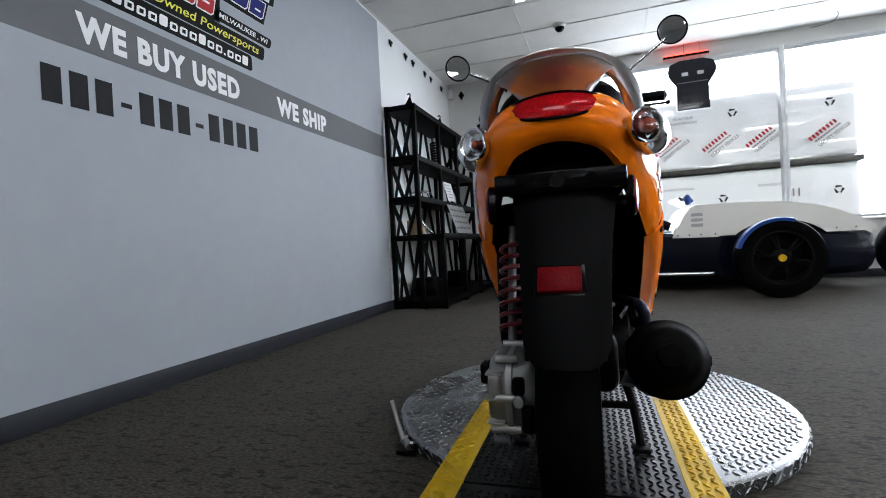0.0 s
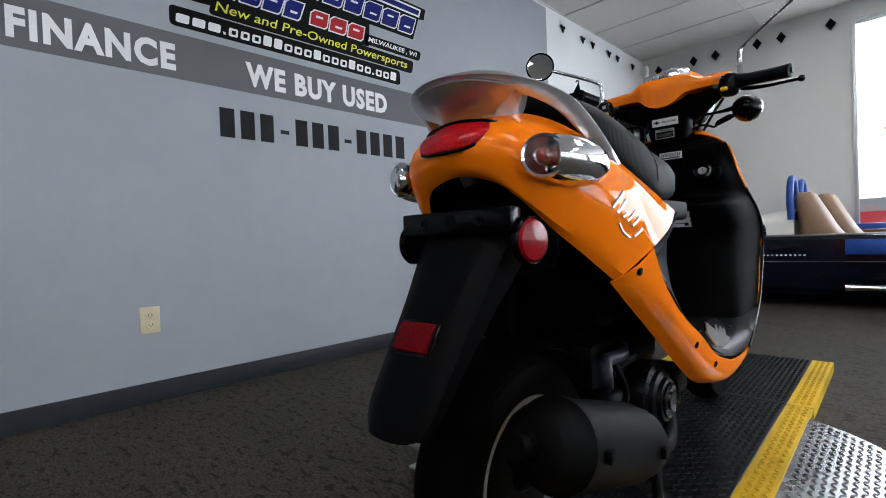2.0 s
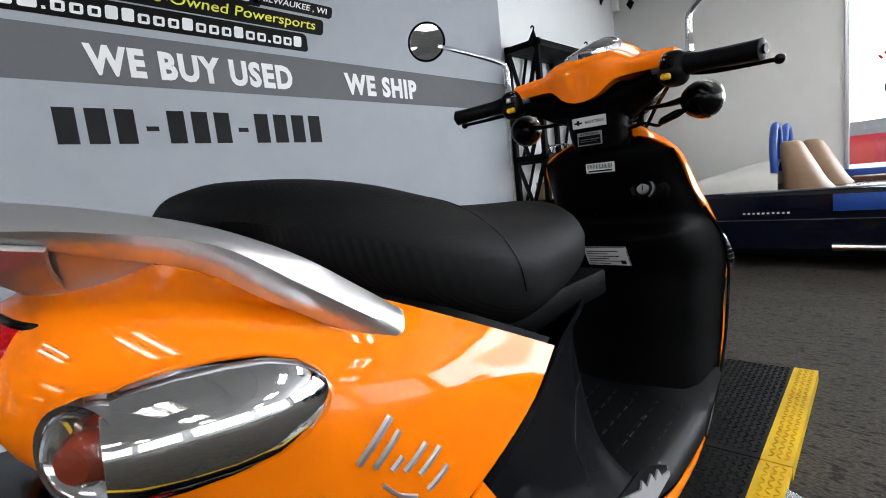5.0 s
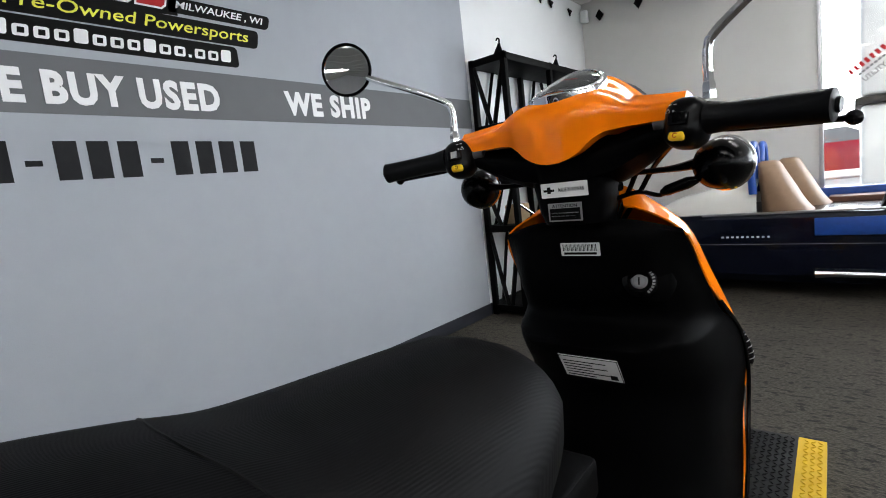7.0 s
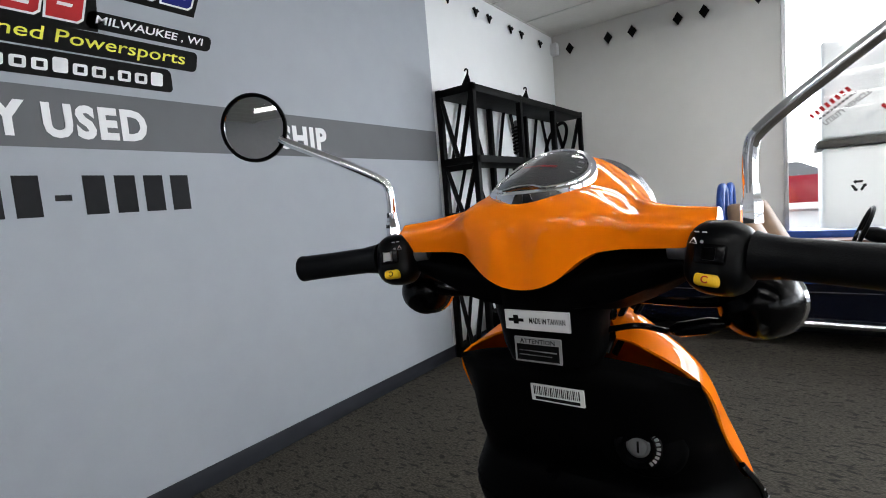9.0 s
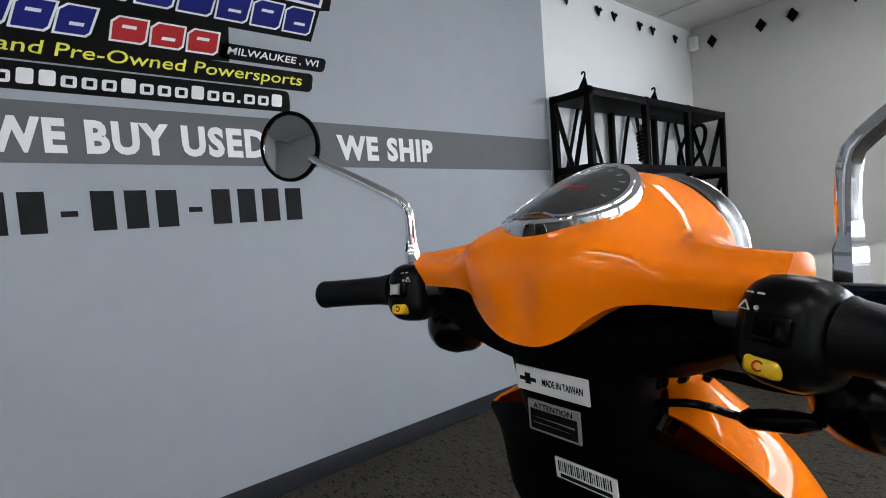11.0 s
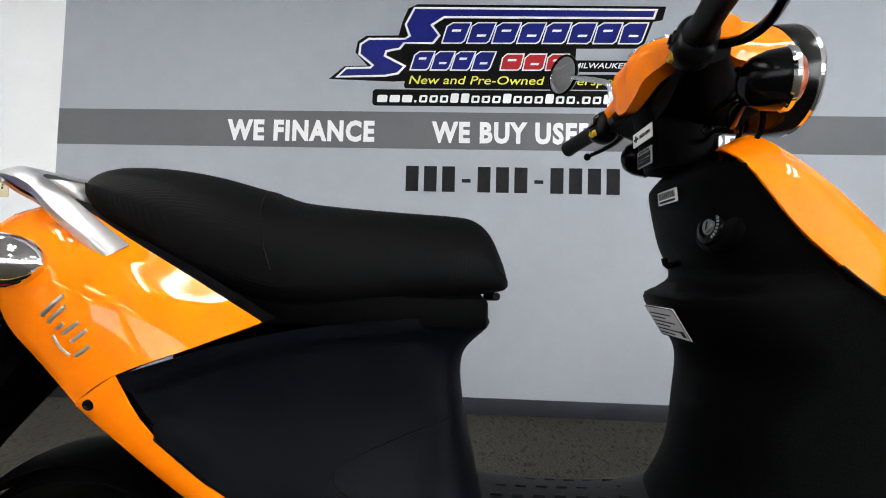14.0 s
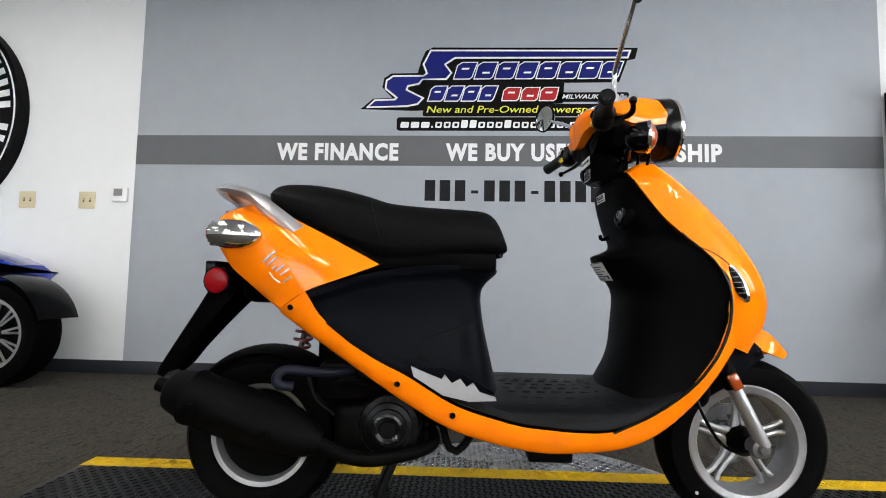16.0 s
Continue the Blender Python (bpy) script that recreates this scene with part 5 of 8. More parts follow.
# stands
stand = part("centre_stand", tube(bmesh.new(), [W((0.1, 5.02, 0.26)), W((0.13, 4.98, 0.17)), W((0.145, 4.95, SZ + 0.012))], 0.011, 10, samples=8), M_SHELF, scooter, "black centre stand")
bm = bmesh.new()
tube(bm, [W((-0.1, 5.02, 0.26)), W((-0.13, 4.98, 0.17)), W((-0.145, 4.95, SZ + 0.012))], 0.011, 10, samples=8)
part("stand_leg", bm, M_SHELF, stand)
bm = bmesh.new()
tube(bm, [W((-0.13, 4.97, 0.16)), W((0.13, 4.97, 0.16))], 0.01, 8)
part("cross_bar", bm, M_SHELF, stand)
for s in SIDES:
    bm = bmesh.new()
    box(bm, W((s * 0.145 - 0.02, 4.92, SZ + 0.003)), W((s * 0.145 + 0.02, 4.965, SZ + 0.016)), 0.004)
    part("stand_foot", bm, M_SHELF, stand)
bm = bmesh.new()
box(bm, W((-0.05, 5.335, 0.217)), W((0.06, 5.447, 0.285)), 0.008)
part("frame_skid", bm, M_ENGINE, scooter)
bm = bmesh.new()
tube(bm, [W((0.1, 5.12, 0.32)), W((0.115, 5.13, 0.285)), W((0.118, 5.145, 0.262)), W((0.115, 5.165, 0.265)), W((0.1, 5.195, 0.3))], 0.01, 8, samples=8)
part("folded_peg", bm, M_ENGINE, scooter)

# front fork and fender
for s in SIDES:
    bm = bmesh.new()
    tube(bm, [W((s * 0.072, 5.775, 0.545)), W((s * 0.082, 5.83, 0.42))], 0.021, 14)
    leg = part("fork_leg", bm, M_BLACKP, scooter, "front fork leg with silver slider")
    bm = bmesh.new()
    tube(bm, [W((s * 0.083, 5.825, 0.43)), W((s * 0.085, 5.897, 0.282))], 0.0165, 14)
    part("slider", bm, M_ALLOY, leg, "silver fork slider")
    bm = bmesh.new()
    lathe(bm, [(0.0, 0.02), (0.009, 0.02), (0.012, 0.012), (0.022, 0.01), (0.026, 0.0), (0.024, -0.02)], W((s * 0.082, 5.888, 0.276)), (s, 0, 0), 20)
    part("axle_nut", bm, M_STEEL, leg)
    bm = bmesh.new()
    q = basis(W((s * 0.104, 5.8, 0.478)), (0, 0.48, -0.88), (0, 0.88, 0.48))
    box(bm, (0.028, -0.012, -0.012), (0.07, 0.014, 0.0), 0.005, q)
    part("fork_reflector", bm, M_AMBER, leg, "amber fork reflector")
bm = bmesh.new()
rows = []
for k in range(18):
    a = radians(90 + k * 3.6)
    rr = 0.232 + 0.02 * math.sin((k / 17) * math.pi)
    rows.append([W((u * 0.066, FW[0] - 0.005 + math.cos(a) * (rr + 0.035 - 0.035 * abs(u) ** 2.2), FW[1] + 0.01 + math.sin(a) * (rr + 0.035 - 0.035 * abs(u) ** 2.2))) for u in [-1 + j / 5 for j in range(11)]])
grid_faces(bm, rows)
bmesh.ops.recalc_face_normals(bm, faces=bm.faces)
bmesh.ops.solidify(bm, geom=bm.faces[:], thickness=0.003)
part("front_fender", bm, M_GREYP, scooter, "charcoal front fender")
NOSE = (
    ((0.07, 5.885, 0.515), (0.042, 5.9, 0.55), (0, 5.905, 0.578)),
    ((0.066, 5.932, 0.5), (0.041, 5.953, 0.535), (0, 5.96, 0.549)),
    ((0.04, 5.98, 0.484), (0.025, 5.999, 0.495), (0, 6.01, 0.5)),
)
for s in SIDES:
    bm = bmesh.new()
    out = [(5.79, 0.5), (5.808, 0.478), (5.82, 0.448), (5.835, 0.44), (5.855, 0.456), (5.876, 0.477), (5.903, 0.494), (5.895, 0.515), (5.865, 0.545), (5.82, 0.54)]
    prism(bm, out, basis(W((s * 0.074, 0, 0)), (0, 1, 0), (0, 0, 1)), 0.012 * s)
    flank = part("fender_flank", bm, M_GREYP, scooter, "charcoal side of the front fender", smooth=False)
    bm = bmesh.new()
    lathe(bm, [(0.0, 0.004), (0.005, 0.004), (0.0075, 0.002), (0.0075, 0.0)], W((s * 0.087, 5.885, 0.503)), (s, 0, 0), 12)
    part("bolt", bm, M_BLACKG, flank)
part("fender_tip", skin([across(c) for c in NOSE], 21, 12, 0.004), M_ORANGE, scooter, "glossy orange fender tip")
bm = bmesh.new()
tube(bm, [W((0.09, 5.72, 0.45)), W((0.11, 5.74, 0.36)), W((0.1, 5.8, 0.28)), W((0.06, 5.9, 0.26))], 0.004, 8, samples=20)
part("brake_hose", bm, M_BLACKG, scooter, "black brake hose")
bm = bmesh.new()
box(bm, W((-0.1, 5.6, 0.36)), W((0.1, 5.78, 0.56)), 0.04, seg=3)
part("front_inner_guard", bm, M_BLACKP, scooter, "black inner wheel guard")

# front side signals in the shield
for s in SIDES:
    m = basis(W((s * 0.187, 5.782, 0.674)), (0.0, 0.42, -0.9), (0.0, 0.9, 0.42))
    m = Matrix.Translation(m.translation) @ Matrix.Rotation(-0.5 * s, 4, "Z") @ Matrix.Translation(-m.translation) @ m
    for nm, mt, sc, off in (("front_signal", M_CHROME, (0.05, 0.0165, 0.011), 0.0), ("lens", M_BLACKG, (0.046, 0.0142, 0.0125), 0.0008), ):
        bm = bmesh.new()
        bmesh.ops.create_uvsphere(bm, u_segments=20, v_segments=10, radius=1.0)
        for v in bm.verts:
            v.co = m @ Vector((v.co.x * sc[0], v.co.y * sc[1], v.co.z * sc[2] + off))
        if nm == "front_signal":
            sig = part(nm, bm, mt, scooter, "almond-shaped chrome front signal")
        else:
            part(nm, bm, mt, sig, "dark signal lens")
    for k in range(5):
        x = -0.026 + 0.013 * k
        h = 0.0095 * math.sqrt(1 - (x / 0.046) ** 2)
        q = lambda y: m @ Vector((x + y * 0.4, y, 0.0008 + 0.0127 * math.sqrt(max(0.0, 1 - ((x + y * 0.4) / 0.046) ** 2 - (y / 0.0142) ** 2))))
        bm = bmesh.new()
        tube(bm, [q(-h), q(-h / 2), q(0.0), q(h / 2), q(h)], 0.0009, 6)
        part("bright_bar", bm, M_STEEL, sig, "grey bar in the lens")

# ---- steering head
# black lower cowl and neck
NECK = (
    (0.935, 5.555, 0.052, 0.048), (0.955, 5.55, 0.058, 0.05), (0.985, 5.548, 0.062, 0.052), (1.01, 5.555, 0.068, 0.064), (1.035, 5.57, 0.075, 0.085), (1.06, 5.58, 0.085, 0.1),
)
bm = bmesh.new()
rows = []
for z, yc, hw, hy in NECK:
    rows.append([W((math.copysign(abs(math.cos(a)) ** 0.7, math.cos(a)) * hw, yc + math.copysign(abs(math.sin(a)) ** 0.8, math.sin(a)) * hy, z)) for a in [2 * math.pi * k / 28 for k in range(28)]])
grid_faces(bm, rows, True, True)
part("neck_cowl", bm, M_BLACKP, scooter, "matt black steering neck cowl")


def head_ring(dx, yb, zb, yt, zt, yf, zf, under):
    """A closed ring round the head at dx: back lip, crown, front lip and an inner underside."""
    top = spline([(0, yb, zb), (0, yb - 0.004, zb + (zt - zb) * 0.55), (0, yb + (yt - yb) * 0.5, zb + (zt - zb) * 0.8), (0, yt, zt), (0, (yt + yf) / 2 + 0.015, zt - (zt - zf) * 0.15), (0, yf, (zt + zf) / 2 - 0.004), (0, yf - 0.006, zf)], 25)
    low = spline([(0, yf - 0.006, zf), (0, (yb + yf) / 2, under), (0, yb, zb)], 9)[1:-1]
    return [W((dx, p.y, p.z)) for p in top + low]


HEAD = (  # dx, back lip, crown, front lip, underside
    (0.173, 5.487, 1.066, 5.505, 1.099, 5.548, 1.066, 1.068), (0.14, 5.487, 1.066, 5.508, 1.102, 5.555, 1.066, 1.068), (0.115, 5.487, 1.066, 5.522, 1.107, 5.585, 1.066, 1.068), (0.098, 5.486, 1.066, 5.555, 1.114, 5.635, 1.068, 1.066), (0.085, 5.484, 1.065, 5.578, 1.127, 5.675, 1.074, 1.062),
    (0.072, 5.479, 1.063, 5.588, 1.138, 5.698, 1.08, 1.06), (0.058, 5.471, 1.055, 5.598, 1.149, 5.716, 1.086, 1.055), (0.04, 5.467, 1.04, 5.61, 1.159, 5.737, 1.091, 1.05), (0.02, 5.465, 1.031, 5.62, 1.165, 5.75, 1.094, 1.05), (0.0, 5.465, 1.0285, 5.623, 1.167, 5.755, 1.094, 1.05),
)
bm = bmesh.new()
rows = [head_ring(*h) for h in HEAD] + [head_ring(-h[0], *h[1:]) for h in reversed(HEAD[:-1])]
cols = list(zip(*rows))
sm = [spline(c, 121) for c in cols]
rows = [[c[k] for c in sm] for k in range(121)]
for row in rows:   # a shallow hollow below the dial, closing to a crease towards the lip
    for p in row:
        if p.y < 5.53 and 1.036 < p.z < 1.116:
            h = (p.z - 1.036) / 0.08
            wide = 0.008 + 0.024 * h
            g = math.exp(-((p.x - CX) / wide) ** 4)
            p.y += 0.0055 * g * min(1.0, h * 3.0) * min(1.0, (1 - h) * 4.0)
grid_faces(bm, rows, True, True)
head = part("handlebar_cowl", bm, M_ORANGE, scooter, "glossy orange handlebar cowl", angle=50)
HLOW = ((0.158, 5.494, 1.045, 5.515, 1.066, 5.54, 1.045, 1.04), (0.12, 5.495, 1.03, 5.52, 1.066, 5.57, 1.04, 1.015), (0.09, 5.497, 1.016, 5.54, 1.066, 5.61, 1.03, 1.0), (0.06, 5.498, 1.007, 5.56, 1.066, 5.65, 1.02, 0.99), (0.0, 5.498, 1.0, 5.57, 1.066, 5.67, 1.015, 0.985))
rows = [head_ring(*h) for h in HLOW] + [head_ring(-h[0], *h[1:]) for h in reversed(HLOW[:-1])]
cols = list(zip(*rows))
sm = [spline(c, 33) for c in cols]
bm = bmesh.new()
grid_faces(bm, [[c[k] for c in sm] for k in range(33)], True, True)
part("handlebar_cowl_back", bm, M_BLACKP, scooter, "matt black lower handlebar cowl", angle=50)
# headlamp
c = W((0, 5.652, 1.078))
hx = Vector((0, 1, 0.06)).normalized()
bm = bmesh.new()
lathe(bm, [(0.045, -0.09), (0.066, -0.06), (0.079, -0.02), (0.0835, 0.026)], c, hx, 48)
hl = part("headlamp", bm, M_BLACKG, scooter, "round gloss black headlamp with chrome rim")
bm = bmesh.new()
lathe(bm, [(0.083, 0.022), (0.0852, 0.024), (0.0862, 0.058), (0.084, 0.062)], c, hx, 48)
part("front_ring", bm, M_BLACKG, hl, "gloss black front ring")
bm = bmesh.new()
lathe(bm, [(0.084, 0.06), (0.085, 0.066), (0.082, 0.071), (0.076, 0.072), (0.074, 0.066)], c, hx, 48)
part("rim", bm, M_CHROME, hl)
bm = bmesh.new()
lathe(bm, [(0.075, 0.066), (0.06, 0.08), (0.03, 0.089), (0.0, 0.091)], c, hx, 40)
part("lens", bm, M_SMOKE, hl)
bm = bmesh.new()
lathe(bm, [(0.074, 0.064), (0.05, 0.03), (0.02, 0.012), (0.0, 0.01)], c, hx, 40)
part("reflector_bowl", bm, M_STEEL, hl)

# speedometer in the crown
c = W((0, 5.538, 1.1475))
m = basis(c, (1, 0, 0), (0, 0.93, 0.37))
def dome(x, y, z):
    """A place on the speedometer, bent down to the sides as the crown is."""
    return m @ Vector((x, y, z - 3.6 * x * x))


def oval(bm, rx, ry, z0, z1, r2=0.9, n=40):
    rows = [[dome(math.cos(2 * math.pi * k / n) * rx * f, math.sin(2 * math.pi * k / n) * ry * f, z) for k in range(n)] for f, z in ((1.0, z0), (1.0, (z0 + z1) / 2), (0.96, z1), (r2, z1), (r2, z0))]
    grid_faces(bm, rows, True)
    return bm
def heart(k, n=48):
    """The outline of the dial: an oval with a notch at its lower end."""
    a = 2 * math.pi * k / n
    f = 1 - 0.2 * math.exp(-((math.sin(a) + 1) / 0.055) ** 2 * 0.5) if math.sin(a) < 0 else 1.0
    return math.cos(a) * f, math.sin(a) * f


spd = part("speedometer", oval(bmesh.new(), 0.06, 0.072, -0.024, 0.003, 0.84), M_CHROME, scooter, "oval chrome-rimmed speedometer with red needle")
bm = bmesh.new()
grid_faces(bm, [[dome(heart(k)[0] * 0.05 * f, heart(k)[1] * 0.0605 * f, -0.002) for k in range(48)] for f in (1.0, 0.7, 0.4, 0.02)], True)
part("dial", bm, mat("dial_face", (0.02, 0.02, 0.022), 0.3, color2=(0.028, 0.028, 0.03), scale=40), spd, "dark grey dial face")
for k in range(11):
    a = radians(205 - k * 23)
    bm = bmesh.new()
    tube(bm, [dome(math.cos(a) * 0.036, math.sin(a) * 0.036 + 0.012, -0.0014), dome(math.cos(a) * 0.041, math.sin(a) * 0.041 + 0.012, -0.0014)], 0.0009, 4)
    part("dial_mark", bm, M_STICKER, spd)
bm = bmesh.new()
tube(bm, [m @ Vector((-0.024, 0.012, -0.001)), m @ Vector((0.016, 0.004, -0.001))], [0.0012, 0.003], 6)
part("needle", bm, M_RED_V, spd, "red needle")
bm = bmesh.new()
grid_faces(bm, [[dome(heart(k)[0] * 0.05 * f, heart(k)[1] * 0.0605 * f, z) for k in range(48)] for f, z in ((1.07, 0.0), (1.055, 0.0045), (1.0, 0.0048), (0.965, 0.001), (0.96, -0.002))], True)
part("dial_ring", bm, M_CHROME, spd, "thin chrome ring notched at its lower end")
bm = bmesh.new()
grid_faces(bm, [[dome(heart(k)[0] * 0.05 * f, heart(k)[1] * 0.0605 * f, z) for k in range(48)] for f, z in ((1.075, -0.003), (1.07, -0.0035), (1.18, -0.005))], True)
part("bezel_bed", bm, M_BLACKG, spd)
bm = bmesh.new()
rows = [[dome(math.cos(2 * math.pi * k / 40) * 0.0545 * f, math.sin(2 * math.pi * k / 40) * 0.066 * f, z) for k in range(40)] for f, z in ((1.0, 0.002), (0.8, 0.0045), (0.45, 0.0065), (0.02, 0.007))]
grid_faces(bm, rows, True)
gl = part("glass", bm, M_GLASS, spd, "clear cover glass")
gl.visible_shadow = False

# bars, grips, switches, levers, mirrors and front signals
for s in SIDES:
    g0, g1 = W((s * 0.165, 5.493, 1.062)), W((s * 0.318, 5.452, 1.05))
    gd = (g1 - g0).normalized()
    bm = bmesh.new()
    tube(bm, [g0 - gd * 0.03, g0 + gd * 0.02], 0.011, 12)
    bar = part("handlebar", bm, M_STEEL, scooter, "black handlebar end with rubber grip")
    bm = bmesh.new()
    tube(bm, [g0 + gd * 0.036, g0 + gd * 0.04, g0 + gd * 0.06, g0 + gd * 0.1, g1 - gd * 0.012, g1 - gd * 0.002, g1], [0.0205, 0.019, 0.0165, 0.0162, 0.0168, 0.0175, 0.013], 20)
    grip = part("grip", bm, M_GRIP, bar, "ribbed black rubber grip")
    bm = bmesh.new()
    tube(bm, [g1, g1 + gd * 0.004], 0.008, 14)
    part("bar_end", bm, M_GRIP, grip)
    # switch housing
    hm = basis(g0 + gd * 0.012, gd, (0, 0.25, 1))
    bm = bmesh.new()
    box(bm, (-0.026, -0.036, -0.025), (0.026, 0.027, 0.026), 0.021, hm, 5)
    sw = part("switch_housing", bm, M_SATIN, scooter, "black handlebar switch housing")
    zf = -0.026 if (hm.to_3x3() @ Vector((0, 0, 1))).y > 0 else 0.026
    sg = math.copysign(1, zf)
    bm = bmesh.new()
    box(bm, (-0.011, -0.030, zf * 0.72 - 0.008), (0.009, -0.019, zf * 0.72 + 0.008), 0.004, hm, 3)
    part("yellow_button", bm, M_YBTN, sw, "yellow push button")
    bm = bmesh.new()
    box(bm, (-0.012, -0.012, zf - 0.003), (0.012, 0.004, zf + 0.003), 0.002, hm)
    rk = part("rocker_switch", bm, M_BLACKG, sw)
    bm = bmesh.new()
    box(bm, (-0.005, -0.009, zf + sg * 0.002), (0.005, 0.001, zf + sg * 0.0055), 0.001, hm)
    part("slider_knob", bm, M_STICKG if s < 0 else M_BLACKP, rk)
    zm = zf + sg * 0.0003
    tri = [Vector((-0.014 + 0.0032 * math.sin(a), 0.0055 + 0.0032 * math.cos(a), zm)) for a in (0, 2.094, 4.189, 0)]
    bm = bmesh.new()
    tube(bm, [hm @ p for p in tri], 0.0006, 5)
    part("switch_mark", bm, M_STICKER, sw, "white warning triangle", smooth=False)
    bm = bmesh.new()
    lathe(bm, [(0.0, 0.0005), (0.0012, 0.0005), (0.0013, -0.001)], hm @ Vector((-0.0075, 0.0055, zm)), hm.to_3x3() @ Vector((0, 0, sg)), 10)
    part("switch_mark", bm, M_STICKER, sw)
    for k in range(2):
        bm = bmesh.new()
        tube(bm, [hm @ Vector((-0.014 + 0.006 * k, 0.0135, zm)), hm @ Vector((-0.0105 + 0.006 * k, 0.0135, zm))], 0.0006, 5)
        part("switch_mark", bm, M_STICKER, sw)
    bm = bmesh.new()
    ring = [hm @ Vector((-0.001 + 0.0026 * math.cos(a), -0.0245 + 0.0026 * math.sin(a), zf * 0.72 + sg * 0.0082)) for a in [0.6 + 0.5 * q for q in range(11)]]
    tube(bm, ring, 0.0006, 5)
    part("button_icon", bm, M_RED_V if s > 0 else M_INK, sw, "round start icon")
    # lever
    bm = bmesh.new()
    tube(bm, [g0 + gd * 0.01 + Vector((0, 0.03, -0.004)), g0 + gd * 0.045 + Vector((0, 0.05, -0.01)), g0 + gd * 0.1 + Vector((0, 0.058, -0.012)), g0 + gd * 0.172 + Vector((0, 0.052, -0.012))], [0.009, 0.008, 0.006, 0.0055], 10, samples=20, flat=0.7)
    bmesh.ops.create_uvsphere(bm, u_segments=12, v_segments=8, radius=0.0085, matrix=Matrix.Translation(g0 + gd * 0.174 + Vector((0, 0.052, -0.012))))
    part("brake_lever", bm, M_BLACKG, scooter, "black ball-ended brake lever")
    # mirror
    mb = W((s * 0.197, 5.507, 1.088))
    bm = bmesh.new()
    if s < 0:
        path = [mb, W((-0.197, 5.507, 1.14)), W((-0.205, 5.503, 1.158)), W((-0.255, 5.49, 1.185)), W((-0.335, 5.47, 1.222)), W((-0.352, 5.467, 1.23))]
        mc = W((-0.395, 5.458, 1.252))
    else:
        path = [mb, W((0.197, 5.507, 1.14)), W((0.205, 5.507, 1.16)), W((0.25, 5.507, 1.196)), W((0.3, 5.507, 1.232)), W((0.335, 5.507, 1.258))]
        mc = W((0.358, 5.507, 1.283))
    tube(bm, path, 0.0058, 12, samples=30)
    mir = part("mirror", bm, M_CHROME, scooter, "round chrome mirror on a bent stalk")
    bm = bmesh.new()
    lathe(bm, [(0.0, -0.004), (0.0088, -0.004), (0.0084, 0.004), (0.0084, 0.013), (0.0068, 0.017), (0.0062, 0.028)], mb, (0, 0, 1), 6)
    part("nut", bm, M_CHROME, mir)
    face = Vector((0.505, -0.863, -0.03)).normalized() if s < 0 else Vector((-0.12, -0.98, -0.1)).normalized()
    bm = bmesh.new()
    lathe(bm, [(0.0, -0.024), (0.018, -0.022), (0.038, -0.012), (0.046, 0.0), (0.047, 0.004), (0.044, 0.006), (0.0425, 0.004)], mc, face, 40)
    part("mirror_shell", bm, M_CHROME, mir)
    bm = bmesh.new()
    lathe(bm, [(0.043, 0.0042), (0.02, 0.005), (0.0, 0.0052)], mc, face, 40)
    part("mirror_glass", bm, M_MIRROR, mir, "mirror glass")
    bm = bmesh.new()
    lathe(bm, [(0.0468, -0.001), (0.0484, 0.002), (0.0482, 0.0062), (0.0462, 0.0078), (0.0438, 0.0068), (0.0432, 0.0048)], mc, face, 40)
    part("rim", bm, M_BLACKP, mir, "thin black rim")
    # front signal: a black ball with a chrome rim, below the bar
    c = W((s * 0.197, 5.565, 1.003))
    ax = Vector((s * 0.25, 0.96, 0.0)).normalized()
    bm = bmesh.new()
    lathe(bm, [(0.0, -0.034), (0.014, -0.032), (0.027, -0.022), (0.034, -0.006), (0.036, 0.01), (0.036, 0.014)], c, ax, 28)
    fs = part("front_turn_signal", bm, M_BLACKG, scooter, "black ball-shaped front turn signal")
    bm = bmesh.new()
    lathe(bm, [(0.0355, 0.012), (0.038, 0.016), (0.037, 0.021), (0.033, 0.022)], c, ax, 28)
    part("rim", bm, M_CHROME, fs)
    bm = bmesh.new()
    lathe(bm, [(0.034, 0.02), (0.026, 0.03), (0.012, 0.036), (0.0, 0.037)], c, ax, 24)
    part("lens", bm, M_AMBER, fs, "amber lens")
    bm = bmesh.new()
    tube(bm, [c + Vector((-s * 0.02, -0.01, 0.005)), c + Vector((-s * 0.055, -0.01, 0.0)), c + Vector((-s * 0.11, -0.005, 0.0))], [0.008, 0.0045, 0.004], 8, samples=10)
    part("stem", bm, M_BLACKG, fs)
bm = bmesh.new()
tube(bm, [W((0.05, 5.56, 0.965)), W((0.09, 5.56, 0.974)), W((0.115, 5.575, 0.966)), W((0.13, 5.56, 0.972))], 0.0035, 8, samples=14)
lead = part("signal_lead", bm, M_BLACKG, scooter, "black signal lead with plug")
bm = bmesh.new()
tube(bm, [W((0.122, 5.565, 0.97)), W((0.13, 5.56, 0.973)), W((0.16, 5.55, 0.982)), W((0.172, 5.55, 0.985))], [0.0045, 0.008, 0.0085, 0.005], 10)
part("plug", bm, M_BLACKG, lead)
for s in SIDES:
    bm = bmesh.new()
    lathe(bm, [(0.0, 0.001), (0.004, 0.001), (0.0052, 0.004), (0.0075, 0.003), (0.008, -0.004)], W((s * 0.061, 5.565, 0.985)), (s, -0.2, 0.0), 16)
    part("neck_screw", bm, M_BLACKG, scooter, "dark recessed screw")
